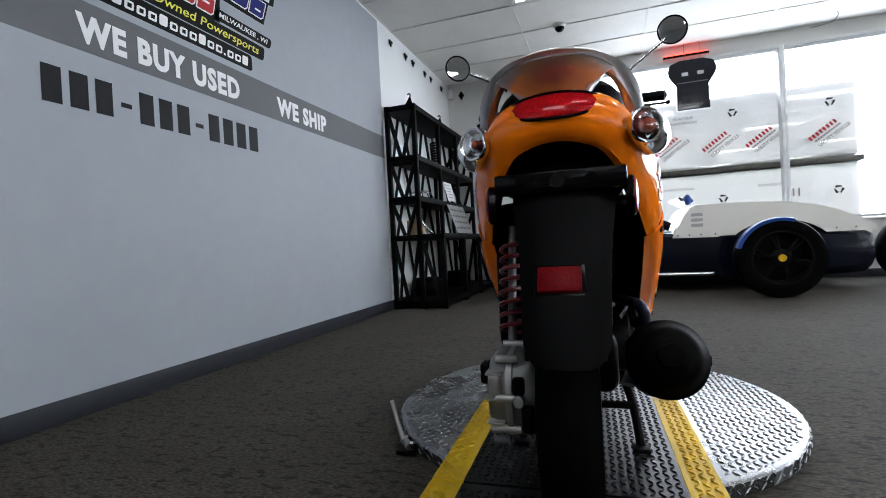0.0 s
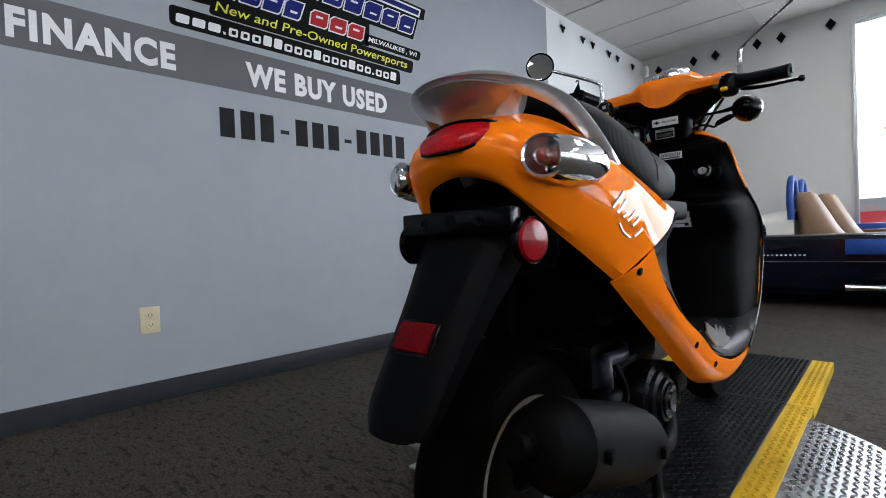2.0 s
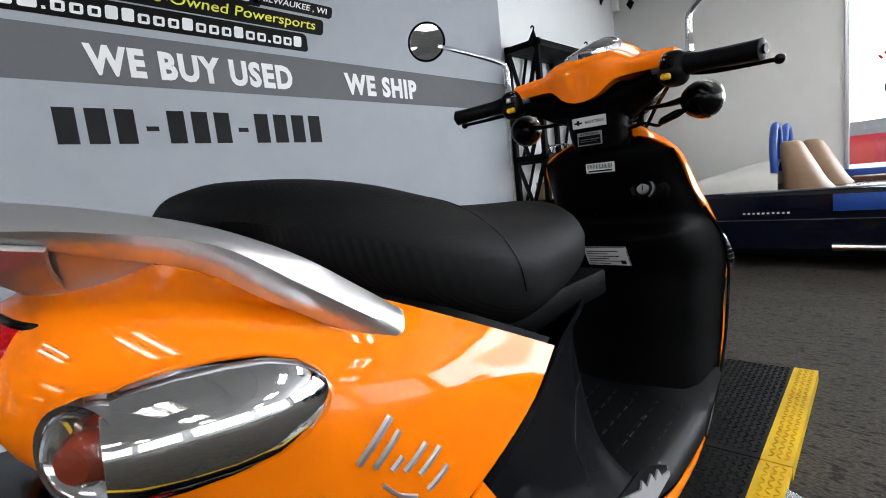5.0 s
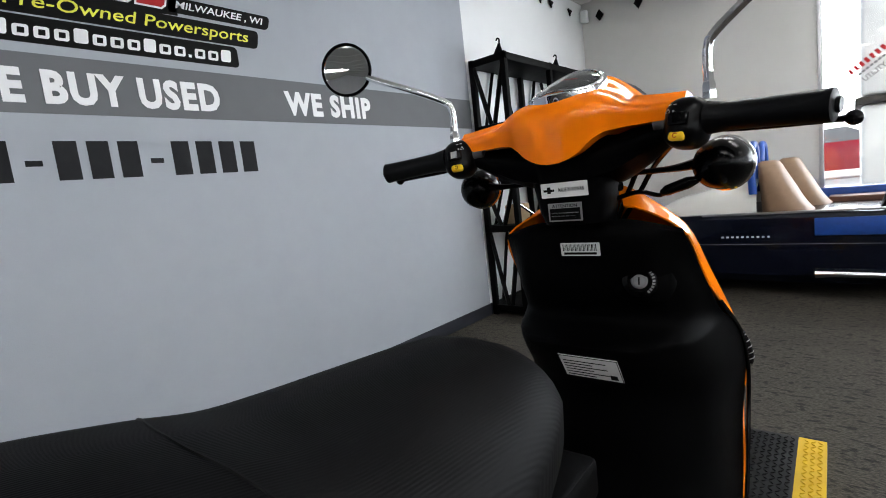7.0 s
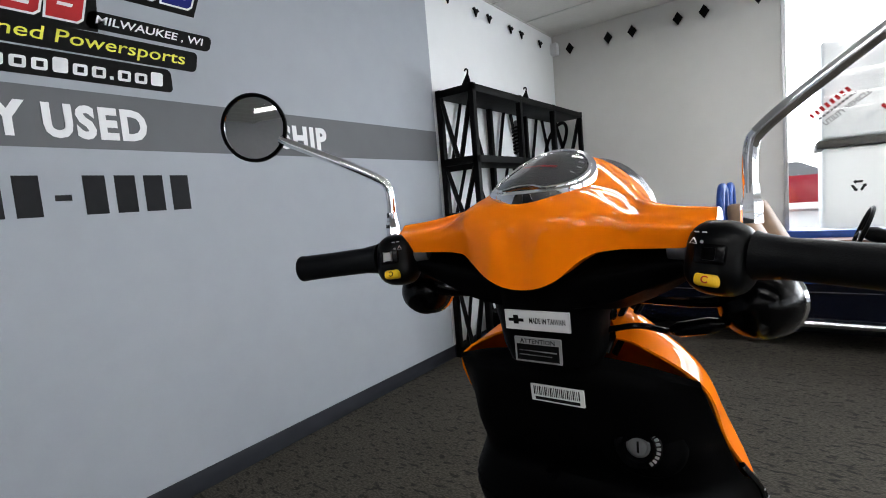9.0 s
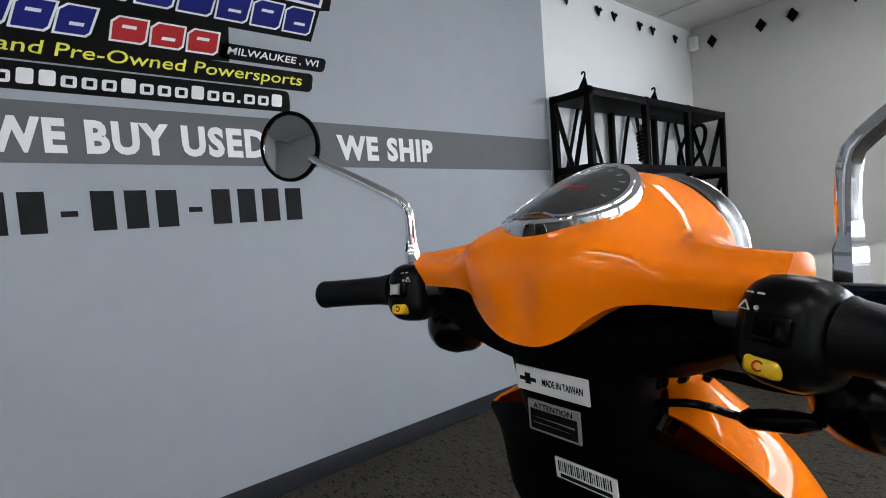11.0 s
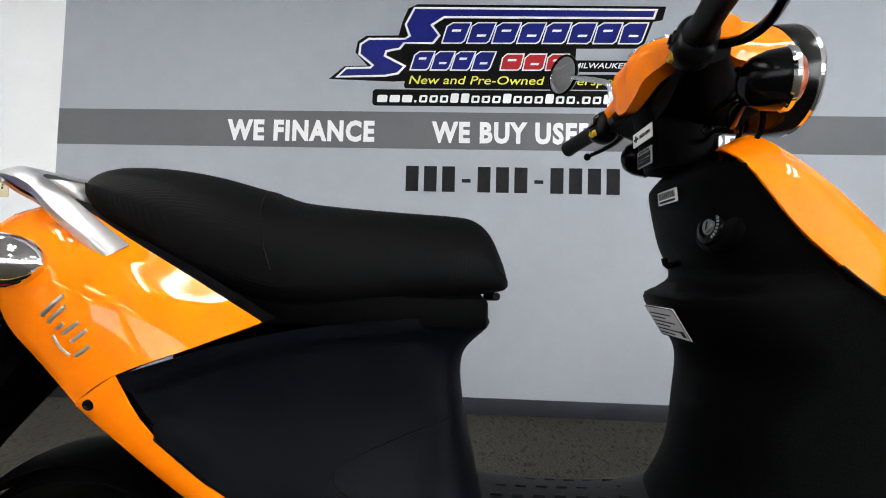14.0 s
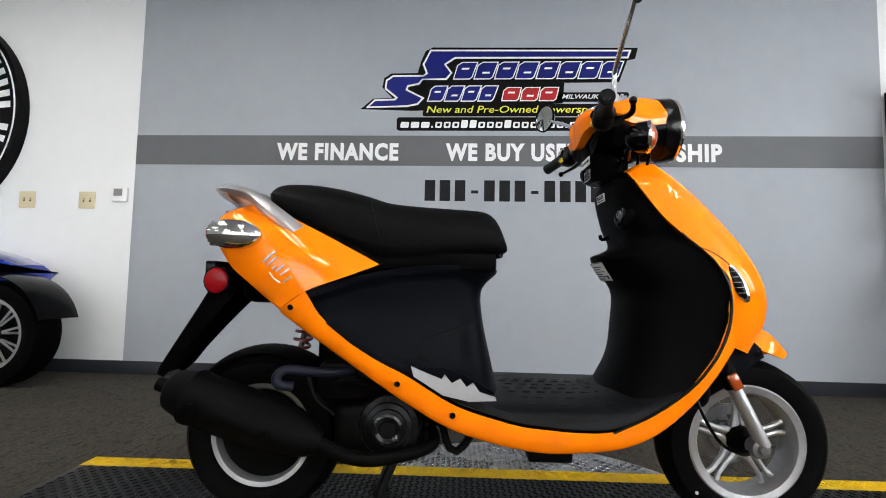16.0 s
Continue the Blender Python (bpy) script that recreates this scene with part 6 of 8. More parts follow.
# cables down the neck
for k, (dx, dy) in enumerate(((0.045, 0.0), (0.055, 0.02), (-0.05, 0.01))):
    bm = bmesh.new()
    tube(bm, [W((dx * 2.6, 5.54 + dy, 1.04)), W((dx * 1.8, 5.6 + dy, 1.01)), W((dx * 1.3, 5.61 + dy, 0.97)), W((dx, 5.59, 0.93))], 0.004, 6, samples=14)
    part("cable", bm, M_BLACKG, scooter)

# stickers, plate and ignition on the inner shield
def sticker(name, centre, w, h, up, material, label, lines=(), parent=scooter, ux=(1, 0, 0), th=0.0012):
    f = basis(W(centre), ux, up)
    f = f @ Matrix.Translation((-w / 2, -h / 2, 0))
    bm = bmesh.new()
    box(bm, (0, 0, -0.001), (w, h, th), 0.0006, f, 1)
    st = part(name, bm, material, parent, label)
    for x0, y0, x1, y1, mt in lines:
        b2 = bmesh.new()
        box(b2, (w * x0, h * y0, th), (w * x1, h * y1, th + 0.0003), 0, f)
        part("print", b2, mt, st, smooth=False)
    return st, f


st, f = sticker("made_in_sticker", (0.003, 5.4935, 0.99), 0.074, 0.022, (0, -0.06, 1), M_STICKER, "white origin sticker", ((0.06, 0.42, 0.3, 0.58, M_INK), (0.14, 0.3, 0.22, 0.75, M_INK)))
lettering("inscription", "MADE IN TAIWAN", 0.04, 0.0062, f @ Matrix.Translation((0.029, 0.008, 0.0014)), M_INK, st, depth=0.0003)
st, f = sticker("warning_sticker", (0.0, 5.4985, 0.956), 0.054, 0.028, (0, -0.02, 1), M_INKG, "grey-edged black warning sticker", [(0.05, 0.08, 0.95, 0.72, M_INK)] + [(0.1, 0.14 + 0.14 * k, 0.9 - 0.1 * (k % 2), 0.2 + 0.14 * k, M_INKG) for k in range(4)])
lettering("inscription", "ATTENTION", 0.04, 0.005, f @ Matrix.Translation((0.007, 0.0212, 0.0014)), M_INK, st, depth=0.0003)
sticker("barcode_sticker", (0.004, 5.533, 0.893), 0.064, 0.021, (0, -0.1, 1), M_STICKER, "white barcode sticker", [(0.06 + 0.035 * k, 0.38, 0.06 + 0.035 * k + (0.012 if k % 3 else 0.022), 0.9, M_INK) for k in range(25)] + [(0.08, 0.1, 0.92, 0.28, M_INK)])
sticker("data_plate", (0.006, 5.533, 0.697), 0.098, 0.055, (0, -0.62, 1), M_STICKER, "silver data plate with fine print", [(0.06, 0.1 + 0.13 * k, 0.55 + 0.12 * (k * 2 % 4), 0.14 + 0.13 * k, M_INK) for k in range(6)] + [(0.0, 0.0, 1.0, 0.03, M_INK), (0.0, 0.97, 1.0, 1.0, M_INK), (0.0, 0.03, 0.015, 0.97, M_INK), (0.985, 0.03, 1.0, 0.97, M_INK), (0.8, 0.1, 0.92, 0.3, M_INK)])
c = W((0.085, 5.554, 0.84))
igx = Vector((0.12, -0.97, 0.18)).normalized()
bm = bmesh.new()
lathe(bm, [(0.03, -0.012), (0.027, -0.004), (0.025, 0.0), (0.017, 0.002), (0.0165, -0.001), (0.0, -0.001)], c, igx, 36)
ign = part("ignition_lock", bm, M_BLACKG, scooter, "round ignition lock with white markings")
iu = Vector((0.98, 0.12, 0.15)).normalized()
iv = igx.cross(iu).normalized()
bm = bmesh.new()
grid_faces(bm, [[c + iu * math.cos(a) * rx + iv * math.sin(a) * rz * (1.0 + 0.25 * math.cos(a)) + igx * dz for a in [2 * math.pi * k / 36 for k in range(36)]] for rx, rz, dz in ((0.05, 0.038, -0.02), (0.046, 0.036, -0.011), (0.04, 0.033, -0.0075), (0.026, 0.026, -0.004))], True)
part("boss", bm, M_BLACKP, ign, "raised oval boss")
bm = bmesh.new()
lathe(bm, [(0.0, 0.003), (0.009, 0.003), (0.0105, 0.0), (0.0125, -0.0005)], c, igx, 24)
part("key_cylinder", bm, M_STEEL, ign)
im = basis(c, (1, 0.12, 0), (0, 0.18, 1))
bm = bmesh.new()
box(bm, (-0.0012, -0.006, 0.0025), (0.0012, 0.006, 0.0037), 0, im)
part("keyhole", bm, M_INK, ign, smooth=False)
for k in range(9):
    a = -0.9 + 0.23 * k
    bm = bmesh.new()
    q = im @ Matrix.Rotation(a, 4, "Z") @ Matrix.Translation((0.021, 0, 0.0008))
    box(bm, (-0.002, -0.0014, 0), (0.002, 0.0014, 0.0012), 0, q)
    part("marking", bm, M_INKG, ign, smooth=False)
bm = bmesh.new()
tube(bm, [W((-0.012, 5.56, 0.79)), W((-0.012, 5.54, 0.785)), W((-0.012, 5.535, 0.797))], 0.005, 8, samples=8)
part("bag_hook", bm, M_BLACKG, scooter, "black bag hook")

# the display stands slightly turned to the wall
def settle(ob, centre, to, yaw, size=1.0):
    ob.matrix_basis = Matrix.Translation(to) @ Matrix.Rotation(radians(yaw), 4, "Z") @ Matrix.Scale(size, 4) @ Matrix.Translation(-Vector(centre)) @ ob.matrix_basis


settle(scooter, (CX, DY, SZ), (1.825, 5.432, 0.036), 1.79, 1.0135)
for ob in (turn, *RAMPS):
    settle(ob, (CX, DY, 0), (1.827, 5.425, 0), 1.5)

# ---------------------------------------------------------------- painted dealer sign on the wall (plain shapes)
sign = thing("wall_logo", (0.004, 5.4, 1.9), "large blue, red and black dealer sign on the grey wall", "wall sign")


def flat(name, outline, off, thick, material, parent=sign, label=""):
    """A thin flat shape on the painted wall; the outline is along the wall and up."""
    bm = bmesh.new()
    prism(bm, outline, wall_frame(0, 0, off), thick)
    return part(name, bm, material, parent, label, smooth=False)


def pill(y0, y1, z0, z1, r, slant=0.0):
    pts = []
    for cy, cz, a0 in ((y1 - r, z1 - r, 0), (y0 + r, z1 - r, 90), (y0 + r, z0 + r, 180), (y1 - r, z0 + r, 270)):
        for k in range(5):
            a = radians(a0 + k * 22.5)
            py, pz = cy + r * math.cos(a), cz + r * math.sin(a)
            pts.append((py + slant * (pz - z0), pz))
    return pts


def grow(pts, d):
    """The outline moved outward by d."""
    n = len(pts)
    area = sum(pts[i][0] * pts[(i + 1) % n][1] - pts[(i + 1) % n][0] * pts[i][1] for i in range(n))
    sgn = 1 if area > 0 else -1
    out = []
    for i in range(n):
        p, q, r = Vector(pts[i - 1]), Vector(pts[i]), Vector(pts[(i + 1) % n])
        a, b = (q - p).normalized(), (r - q).normalized()
        na, nb = Vector((a.y, -a.x)) * sgn, Vector((b.y, -b.x)) * sgn
        m = (na + nb)
        m = m / max(m.length_squared / 2, 0.35)
        out.append((q.x + m.x * d, q.y + m.y * d))
    return out


BIG_S1 = [(4.99, 2.212), (6.3, 2.2), (6.288, 2.166), (5.15, 2.172), (5.075, 2.122), (5.12, 2.062), (5.09, 2.024), (4.92, 2.022), (4.97, 2.057), (4.945, 2.122)]
BIG_S2 = [(4.735, 2.035), (4.94, 2.036), (4.905, 1.992), (4.83, 1.977), (4.82, 1.942), (4.93, 1.886), (4.9, 1.852), (4.83, 1.838), (4.575, 1.83), (4.615, 1.868), (4.75, 1.872), (4.77, 1.892), (4.69, 1.957), (4.695, 2.007)]
flat("backing", [(4.515, 1.812), (4.6, 1.885), (4.73, 1.89), (4.66, 1.965), (4.672, 2.028), (4.72, 2.06), (4.9, 2.062), (4.92, 2.14), (4.95, 2.215), (5.0, 2.24), (6.36, 2.226), (6.34, 2.15), (6.29, 2.14), (6.235, 1.992), (5.88, 1.99), (5.87, 1.85), (4.88, 1.8)], 0.003, 0.001, M_INK, label="black sign backing")
for o, lab in ((BIG_S1, "swoosh"), (BIG_S2, "swoosh")):
    flat("outline", grow(o, 0.012), 0.0042, 0.0008, M_LETTER_W)
    flat(lab, o, 0.0052, 0.0008, M_BLUE_V, label="royal blue swoosh")


def blocks(n, y0, y1, z0, z1, slant, material, label, gap=0.3):
    """A row of slanted blocks with white edges, each with a dark slit as broad strokes leave it."""
    w = (y1 - y0) / n
    for k in range(n):
        a, b = y0 + w * k + w * gap * 0.3, y0 + w * (k + 1) - w * gap * 0.2
        h = z1 - z0
        o = [(a, z0), (b - 0.12 * w, z0), (b, z0 + 0.012), (b + slant * h, z1), (a + 0.15 * w + slant * h, z1), (a + slant * h * 0.7, z1 - 0.02)]
        flat("outline", grow(o, 0.007), 0.0042, 0.0008, M_LETTER_W)
        flat("block", o, 0.0052, 0.0008, material, label=label)
        c = (a + b) / 2 + slant * h * 0.5
        zs = z0 + h * (0.36 if k % 2 else 0.62)
        flat("slit", [(c - 0.2 * w, zs - 0.006), (c + 0.16 * w, zs - 0.006), (c + 0.2 * w, zs + 0.006), (c - 0.16 * w, zs + 0.006)], 0.0061, 0.0006, M_LETTER_W)


blocks(8, 5.135, 6.235, 2.022, 2.13, 0.32, M_BLUE_V, "royal blue slanted block")
blocks(4, 4.965, 5.415, 1.87, 1.967, 0.32, M_BLUE_V, "royal blue slanted block")
blocks(3, 5.46, 5.83, 1.872, 1.955, 0.2, M_RED_V, "red slanted block")
flat("backing", pill(5.83, 6.285, 1.86, 1.925, 0.02, 0.3), 0.003, 0.001, M_INK)
lettering("letter", "MILWAUKEE , WI", 0.4, 0.035, wall_frame(5.865, 1.876, 0.0042), M_LETTER_W, sign, depth=0.0008, bold=0.01, shear=0.25)
flat("backing", pill(4.935, 6.215, 1.762, 1.846, 0.02, 0.2), 0.0035, 0.001, M_INK)
lettering("letter", "New and Pre-Owned Powersports", 1.21, 0.062, wall_frame(4.965, 1.772, 0.0046), M_YELLOW_V, sign, depth=0.0008, bold=0.004, shear=0.2)
flat("backing", pill(4.765, 6.11, 1.664, 1.756, 0.02, 0.0), 0.003, 0.001, M_INK)
y = 4.79
for k, h in enumerate((3, 3, 3, 0, 2, 2, 2, 3, 3, 2, 2, 2, 3, 2, 2, 2, 3, 2, 2, 0, 2, 2, 3)):
    w = 0.012 if h == 0 else 0.044 + 0.012 * (h == 3 and k < 3)
    if h == 0:
        flat("dot", [(y, 1.684), (y + w, 1.684), (y + w, 1.696), (y, 1.696)], 0.0042, 0.0008, M_LETTER_W)
    else:
        flat("bar", pill(y, y + w, 1.684, 1.724 + (0.012 if h == 3 and k > 3 else 0), 0.008, 0.12), 0.0042, 0.0008, M_LETTER_W)
        if h == 2:
            flat("bar_gap", [(y + 0.014, 1.694), (y + 0.034, 1.694), (y + 0.037, 1.714), (y + 0.017, 1.714)], 0.0051, 0.0006, M_INK)
    y += w + 0.0135

# ---------------------------------------------------------------- wall plates
def wall_plate(y0, y1, z0, z1, kind):
    yc, zc = (y0 + y1) / 2, (z0 + z1) / 2
    if kind == "outlet":
        w = thing("wall_outlet", (0.003, yc, zc), "ivory duplex outlet plate on the grey wall", "outlet")
    else:
        w = thing("light_switch", (0.0, yc, zc), "ivory double light switch plate on the white wall", "light switch", "switch plates")
    x0 = 0.003 if kind == "outlet" else 0.0
    part("plate", box(bmesh.new(), (x0, y0, z0), (x0 + 0.006, y1, z1), 0.003), M_IVORY, w)
    if kind == "outlet":
        for dz in (-0.02, 0.02):
            bm = bmesh.new()
            lathe(bm, [(0.0, 0.002), (0.0155, 0.002), (0.0165, 0.0)], (x0 + 0.006, yc, zc + dz), (1, 0, 0), 20)
            s_ = part("socket", bm, M_IVORY, w)
            for dy in (-0.0065, 0.0065):
                part("slot", box(bmesh.new(), (x0 + 0.0075, yc + dy - 0.0015, zc + dz - 0.003), (x0 + 0.0085, yc + dy + 0.0015, zc + dz + 0.006)), M_SLOT, s_, smooth=False)
            part("slot", box(bmesh.new(), (x0 + 0.0075, yc - 0.002, zc + dz - 0.01), (x0 + 0.0085, yc + 0.002, zc + dz - 0.006)), M_SLOT, s_, smooth=False)
    else:
        for dy in (-0.023, 0.023):
            part("toggle_slot", box(bmesh.new(), (x0 + 0.006, yc + dy - 0.006, zc - 0.013), (x0 + 0.0065, yc + dy + 0.006, zc + 0.013)), M_SLOT, w, smooth=False)
            part("toggle", box(bmesh.new(), (x0 + 0.0055, yc + dy - 0.004, zc - 0.002), (x0 + 0.014, yc + dy + 0.004, zc + 0.01), 0.002), M_IVORY, w)


wall_plate(4.596, 4.672, 0.298, 0.413, "outlet")
wall_plate(2.13, 2.25, 1.113, 1.23, "switch")
wall_plate(2.565, 2.685, 1.113, 1.23, "switch")
th = thing("thermostat", (0, 2.867, 1.21), "white wall thermostat with grey display", "thermostat")
part("case", box(bmesh.new(), (0, 2.812, 1.162), (0.024, 2.922, 1.26), 0.006), M_LETTER_W, th)
part("display", box(bmesh.new(), (0.022, 2.828, 1.2), (0.0252, 2.89, 1.25), 0.001), M_INKG, th, "grey display")

# ---------------------------------------------------------------- ornaments high on the walls
def bird(y, z):
    b = thing("bird_ornament", (0, y, z), "small black bird-shaped metal wall ornament", "wall ornament", "bird ornaments")
    pts = [(-0.055, 0.02), (-0.03, 0.035), (-0.008, 0.018), (0.02, 0.03), (0.055, 0.012), (0.03, -0.002), (0.012, -0.014), (-0.002, -0.045), (-0.02, -0.02), (-0.03, 0.004)]
    bm = bmesh.new()
    prism(bm, [(y + a * 0.8, z + c * 0.9) for a, c in pts], wall_frame(0, 0, 0.012), 0.012)
    part("silhouette", bm, M_SHELF, b, smooth=False)
    bm = bmesh.new()
    tube(bm, [(0, y, z), (0.013, y, z)], 0.005, 8)
    part("stud", bm, M_SHELF, b)


for y in (8.14, 8.52, 8.725, 9.095, 9.3, 9.695):
    bird(y, 2.605)


def diamond(x, z):
    b = thing("diamond_ornament", (x, FAR, z), "small black diamond-shaped metal wall ornament", "wall ornament", "diamond ornaments")
    bm = bmesh.new()
    f = basis((x, FAR - 0.012, z), (1, 0, 0), (0, 0, 1))
    prism(bm, [(0, -0.058), (0.042, 0), (0, 0.058), (-0.042, 0)], f, 0.012)
    part("silhouette", bm, M_SHELF, b, smooth=False)
    bm = bmesh.new()
    tube(bm, [(x, FAR, z), (x, FAR - 0.014, z)], 0.006, 8)
    part("stud", bm, M_SHELF, b)


for x in (0.195, 0.58, 0.804, 1.195, 1.403, 1.795):
    diamond(x, 2.58)

sensor = thing("corner_sensor", (0.05, 9.96, 2.6), "small white motion sensor high in the corner", "sensor")
part("case", box(bmesh.new(), (0.01, 9.94, 2.54), (0.08, 10.01, 2.66), 0.012), M_WHITE, sensor)
dome = thing("security_camera", (1.6, 8.78, CEIL), "small black and white dome camera on the ceiling", "security camera")
bm = bmesh.new()
lathe(bm, [(0.0, 0.0), (0.06, 0.0), (0.06, -0.02), (0.052, -0.03)], (1.6, 8.78, CEIL - 0.002), (0, 0, 1), 28)
part("base", bm, M_WHITE, dome)
bm = bmesh.new()
lathe(bm, [(0.048, -0.028), (0.042, -0.05), (0.025, -0.066), (0.0, -0.07)], (1.6, 8.78, CEIL - 0.002), (0, 0, 1), 28)
part("bubble", bm, M_BLACKG, dome, "dark dome")

# round lit sign at the other end of the wall, letters as plain bars
rs = thing("round_wall_sign", (0.0, 1.372, 1.765), "large round black and white lit wall sign", "wall sign")
bm = bmesh.new()
lathe(bm, [(0.0, 0.0), (0.78, 0.0), (0.78, 0.075), (0.767, 0.085), (0.0, 0.085)], (0, 1.372, 1.765), (1, 0, 0), 96)
part("drum", bm, M_SHELF, rs, "black sign drum")
bm = bmesh.new()
lathe(bm, [(0.745, 0.086), (0.752, 0.0885), (0.758, 0.086)], (0, 1.372, 1.765), (1, 0, 0), 96)
part("ring", bm, M_LETTER_W, rs, "white ring")
bm = bmesh.new()
lathe(bm, [(0.0, 0.0885), (0.545, 0.0885), (0.55, 0.085)], (0, 1.372, 1.765), (1, 0, 0), 96)
part("face", bm, M_SIGNW, rs, "lit white sign face")
bm = bmesh.new()
lathe(bm, [(0.565, 0.086), (0.572, 0.0885), (0.58, 0.086)], (0, 1.372, 1.765), (1, 0, 0), 96)
part("ring", bm, M_LETTER_W, rs)
for k in range(22):
    a = radians(-68 + k * 6.6)
    if 6 < k < 8 or -8 < math.degrees(a) < 0:
        continue
    f = basis((0.086, 1.372 + math.cos(a) * 0.665, 1.765 + math.sin(a) * 0.665), (0, -math.sin(a), math.cos(a)), (0, math.cos(a), math.sin(a)))
    bm = bmesh.new()
    box(bm, (-0.022, -0.055, -0.001), (0.022, 0.055, 0.003), 0, f)
    part("bar", bm, M_LETTER_W, rs, smooth=False)
bm = bmesh.new()
prism(bm, [(1.61, 2.13), (1.35, 1.91), (1.25, 1.56), (1.37, 1.46), (1.57, 1.61), (1.7, 1.86)], wall_frame(0, 0, 0.0895), 0.004)
part("shield_shape", bm, M_INK, rs, "black angular shape", smooth=False)

# ---------------------------------------------------------------- shelf unit with parts on it
shelf = thing("shelf_unit", (0.195, 8.92, 0), "tall black steel shelf unit with X-cut end plates", "shelf")
SX0, SX1, SX2 = 0.02, 0.33, 0.55
SY = (7.9, 8.57, 9.2, 9.85)
for yk in SY:
    for x, z in ((SX0, 1.905), (SX1 - 0.04, 1.905), (SX2 - 0.04, 0.69)):
        part("post", box(bmesh.new(), (x, yk - 0.02, 0.0), (x + 0.04, yk + 0.02, z), 0.003), M_SHELF, shelf)
for z in (0.08, 0.69, 1.05, 1.43, 1.9):
    part("shelf_board", box(bmesh.new(), (SX0, 7.88, z - 0.05), (SX2 if z < 0.8 else SX1, 9.87, z), 0.003), M_SHELF, shelf)


def brace(y0, x0, z0, x1, z1, r=0.02):
    bm = bmesh.new()
    tube(bm, [(x0, y0, z0), (x1, y0, z1)], r, 4)
    part("brace", bm, M_SHELF, shelf)


xm = (SX0 + SX1) / 2
for yk in (7.9, 9.85):
    for z0, z1 in ((0.08, 0.69), (0.69, 1.05), (1.05, 1.43), (1.43, 1.9)):
        brace(yk, SX0 + 0.03, z1 - 0.05, xm - 0.015, z0)
        brace(yk, SX1 - 0.03, z1 - 0.05, xm + 0.015, z0)
    brace(yk, SX1, 0.64, SX2 - 0.08, 0.08)
    part("gusset", box(bmesh.new(), (SX0, yk - 0.006, 1.34), (SX1, yk + 0.006, 1.43), 0.002), M_SHELF, shelf)
    part("gusset", box(bmesh.new(), (SX0, yk - 0.006, 0.98), (SX1, yk + 0.006, 1.05), 0.002), M_SHELF, shelf)
for a, b in zip(SY, SY[1:]):
    for z0, z1 in ((0.08, 0.69), (0.69, 1.05), (1.05, 1.43), (1.43, 1.9)):
        m_ = (a + b) / 2
        for p, q in ((a + 0.12, m_ - 0.06), (b - 0.12, m_ + 0.06)):
            bm = bmesh.new()
            tube(bm, [(SX0 + 0.01, p, z0), (SX0 + 0.01, q, z1 - 0.05)], 0.016, 4)
            part("brace", bm, M_SHELF, shelf)


def hook(y):
    h = thing("bent_hook", (0.26, y, 1.9), "small black bent metal hook on the shelf", "hook", "shelf hooks")
    bm = bmesh.new()
    prism(bm, [(-0.04, 0), (0.04, 0), (0.022, 0.075), (0.012, 0.075)], basis((0.26, y, 1.9), (1, 0, 0), (0, 0, 1)), 0.006)
    part("bracket", bm, M_SHELF, h, smooth=False)
    bm = bmesh.new()
    tube(bm, [(0.277, y - 0.003, 1.97), (0.28, y - 0.003, 1.995), (0.265, y - 0.003, 2.005), (0.255, y - 0.003, 1.992)], 0.006, 8, samples=10)
    part("curl", bm, M_SHELF, h)


hook(7.92)
hook(8.78)
co = thing("coilover_shock", (0.22, 8.7, 1.43), "black coil-over shock standing on the shelf", "shock absorber")
bm = bmesh.new()
tube(bm, [(0.22, 8.7, 1.43), (0.22, 8.68, 1.74)], 0.02, 12)
part("damper", bm, M_STEEL, co)
hel = [Vector((0.22 + 0.038 * math.cos(k * 0.42), 8.7 - 0.02 * k / 120 + 0.038 * math.sin(k * 0.42), 1.47 + 0.22 * k / 120)) for k in range(121)]
bm = bmesh.new()
tube(bm, hel, 0.009, 6)
part("coil", bm, M_SHELF, co)
ring = thing("wheel_ring", (0.2, 9.6, 1.43), "black hoop-shaped part leaning on the shelf", "hoop")
bm = bmesh.new()
tube(bm, [(0.16 + 0.08 * math.cos(k * 0.2618), 9.6 + 0.19 * math.sin(k * 0.2618), 1.62 + 0.175 * math.cos(k * 0.2618)) for k in range(25)], 0.016, 8)
part("hoop", bm, M_RUBBER, ring)
pl = thing("perforated_plate", (0.26, 8.95, 0.69), "silver perforated plate leaning on the shelf", "plate")
f = basis((0.46, 8.62, 0.7), (0, 1, 0), (-0.35, 0, 1))
part("sheet", box(bmesh.new(), (0, 0, 0), (0.6, 0.33, 0.004), 0.001, f), M_ALLOY, pl)
for i in range(9):
    for j in range(4):
        bm = bmesh.new()
        q = f @ Vector((0.06 + i * 0.06, 0.06 + j * 0.07, 0.0045))
        lathe(bm, [(0.0, 0.0006), (0.014, 0.0006), (0.0145, 0.0)], q, f.to_3x3() @ Vector((0, 0, 1)), 10)
        part("hole", bm, M_INK, pl)
br = thing("wire_bracket", (0.22, 8.2, 1.05), "bright bent wire bracket lying on the shelf", "bracket")
for dx in (0.0, 0.06, 0.1):
    bm = bmesh.new()
    tube(bm, [(0.18 + dx, 8.05, 1.055), (0.18 + dx, 8.12, 1.11), (0.18 + dx, 8.3, 1.12), (0.18 + dx, 8.4, 1.075), (0.18 + dx, 8.48, 1.055)], 0.006, 8, samples=16)
    part("wire", bm, M_CHROME, br)
wb = thing("timber_block", (0.2, 8.05, 0.69), "rough timber block on the shelf", "timber")
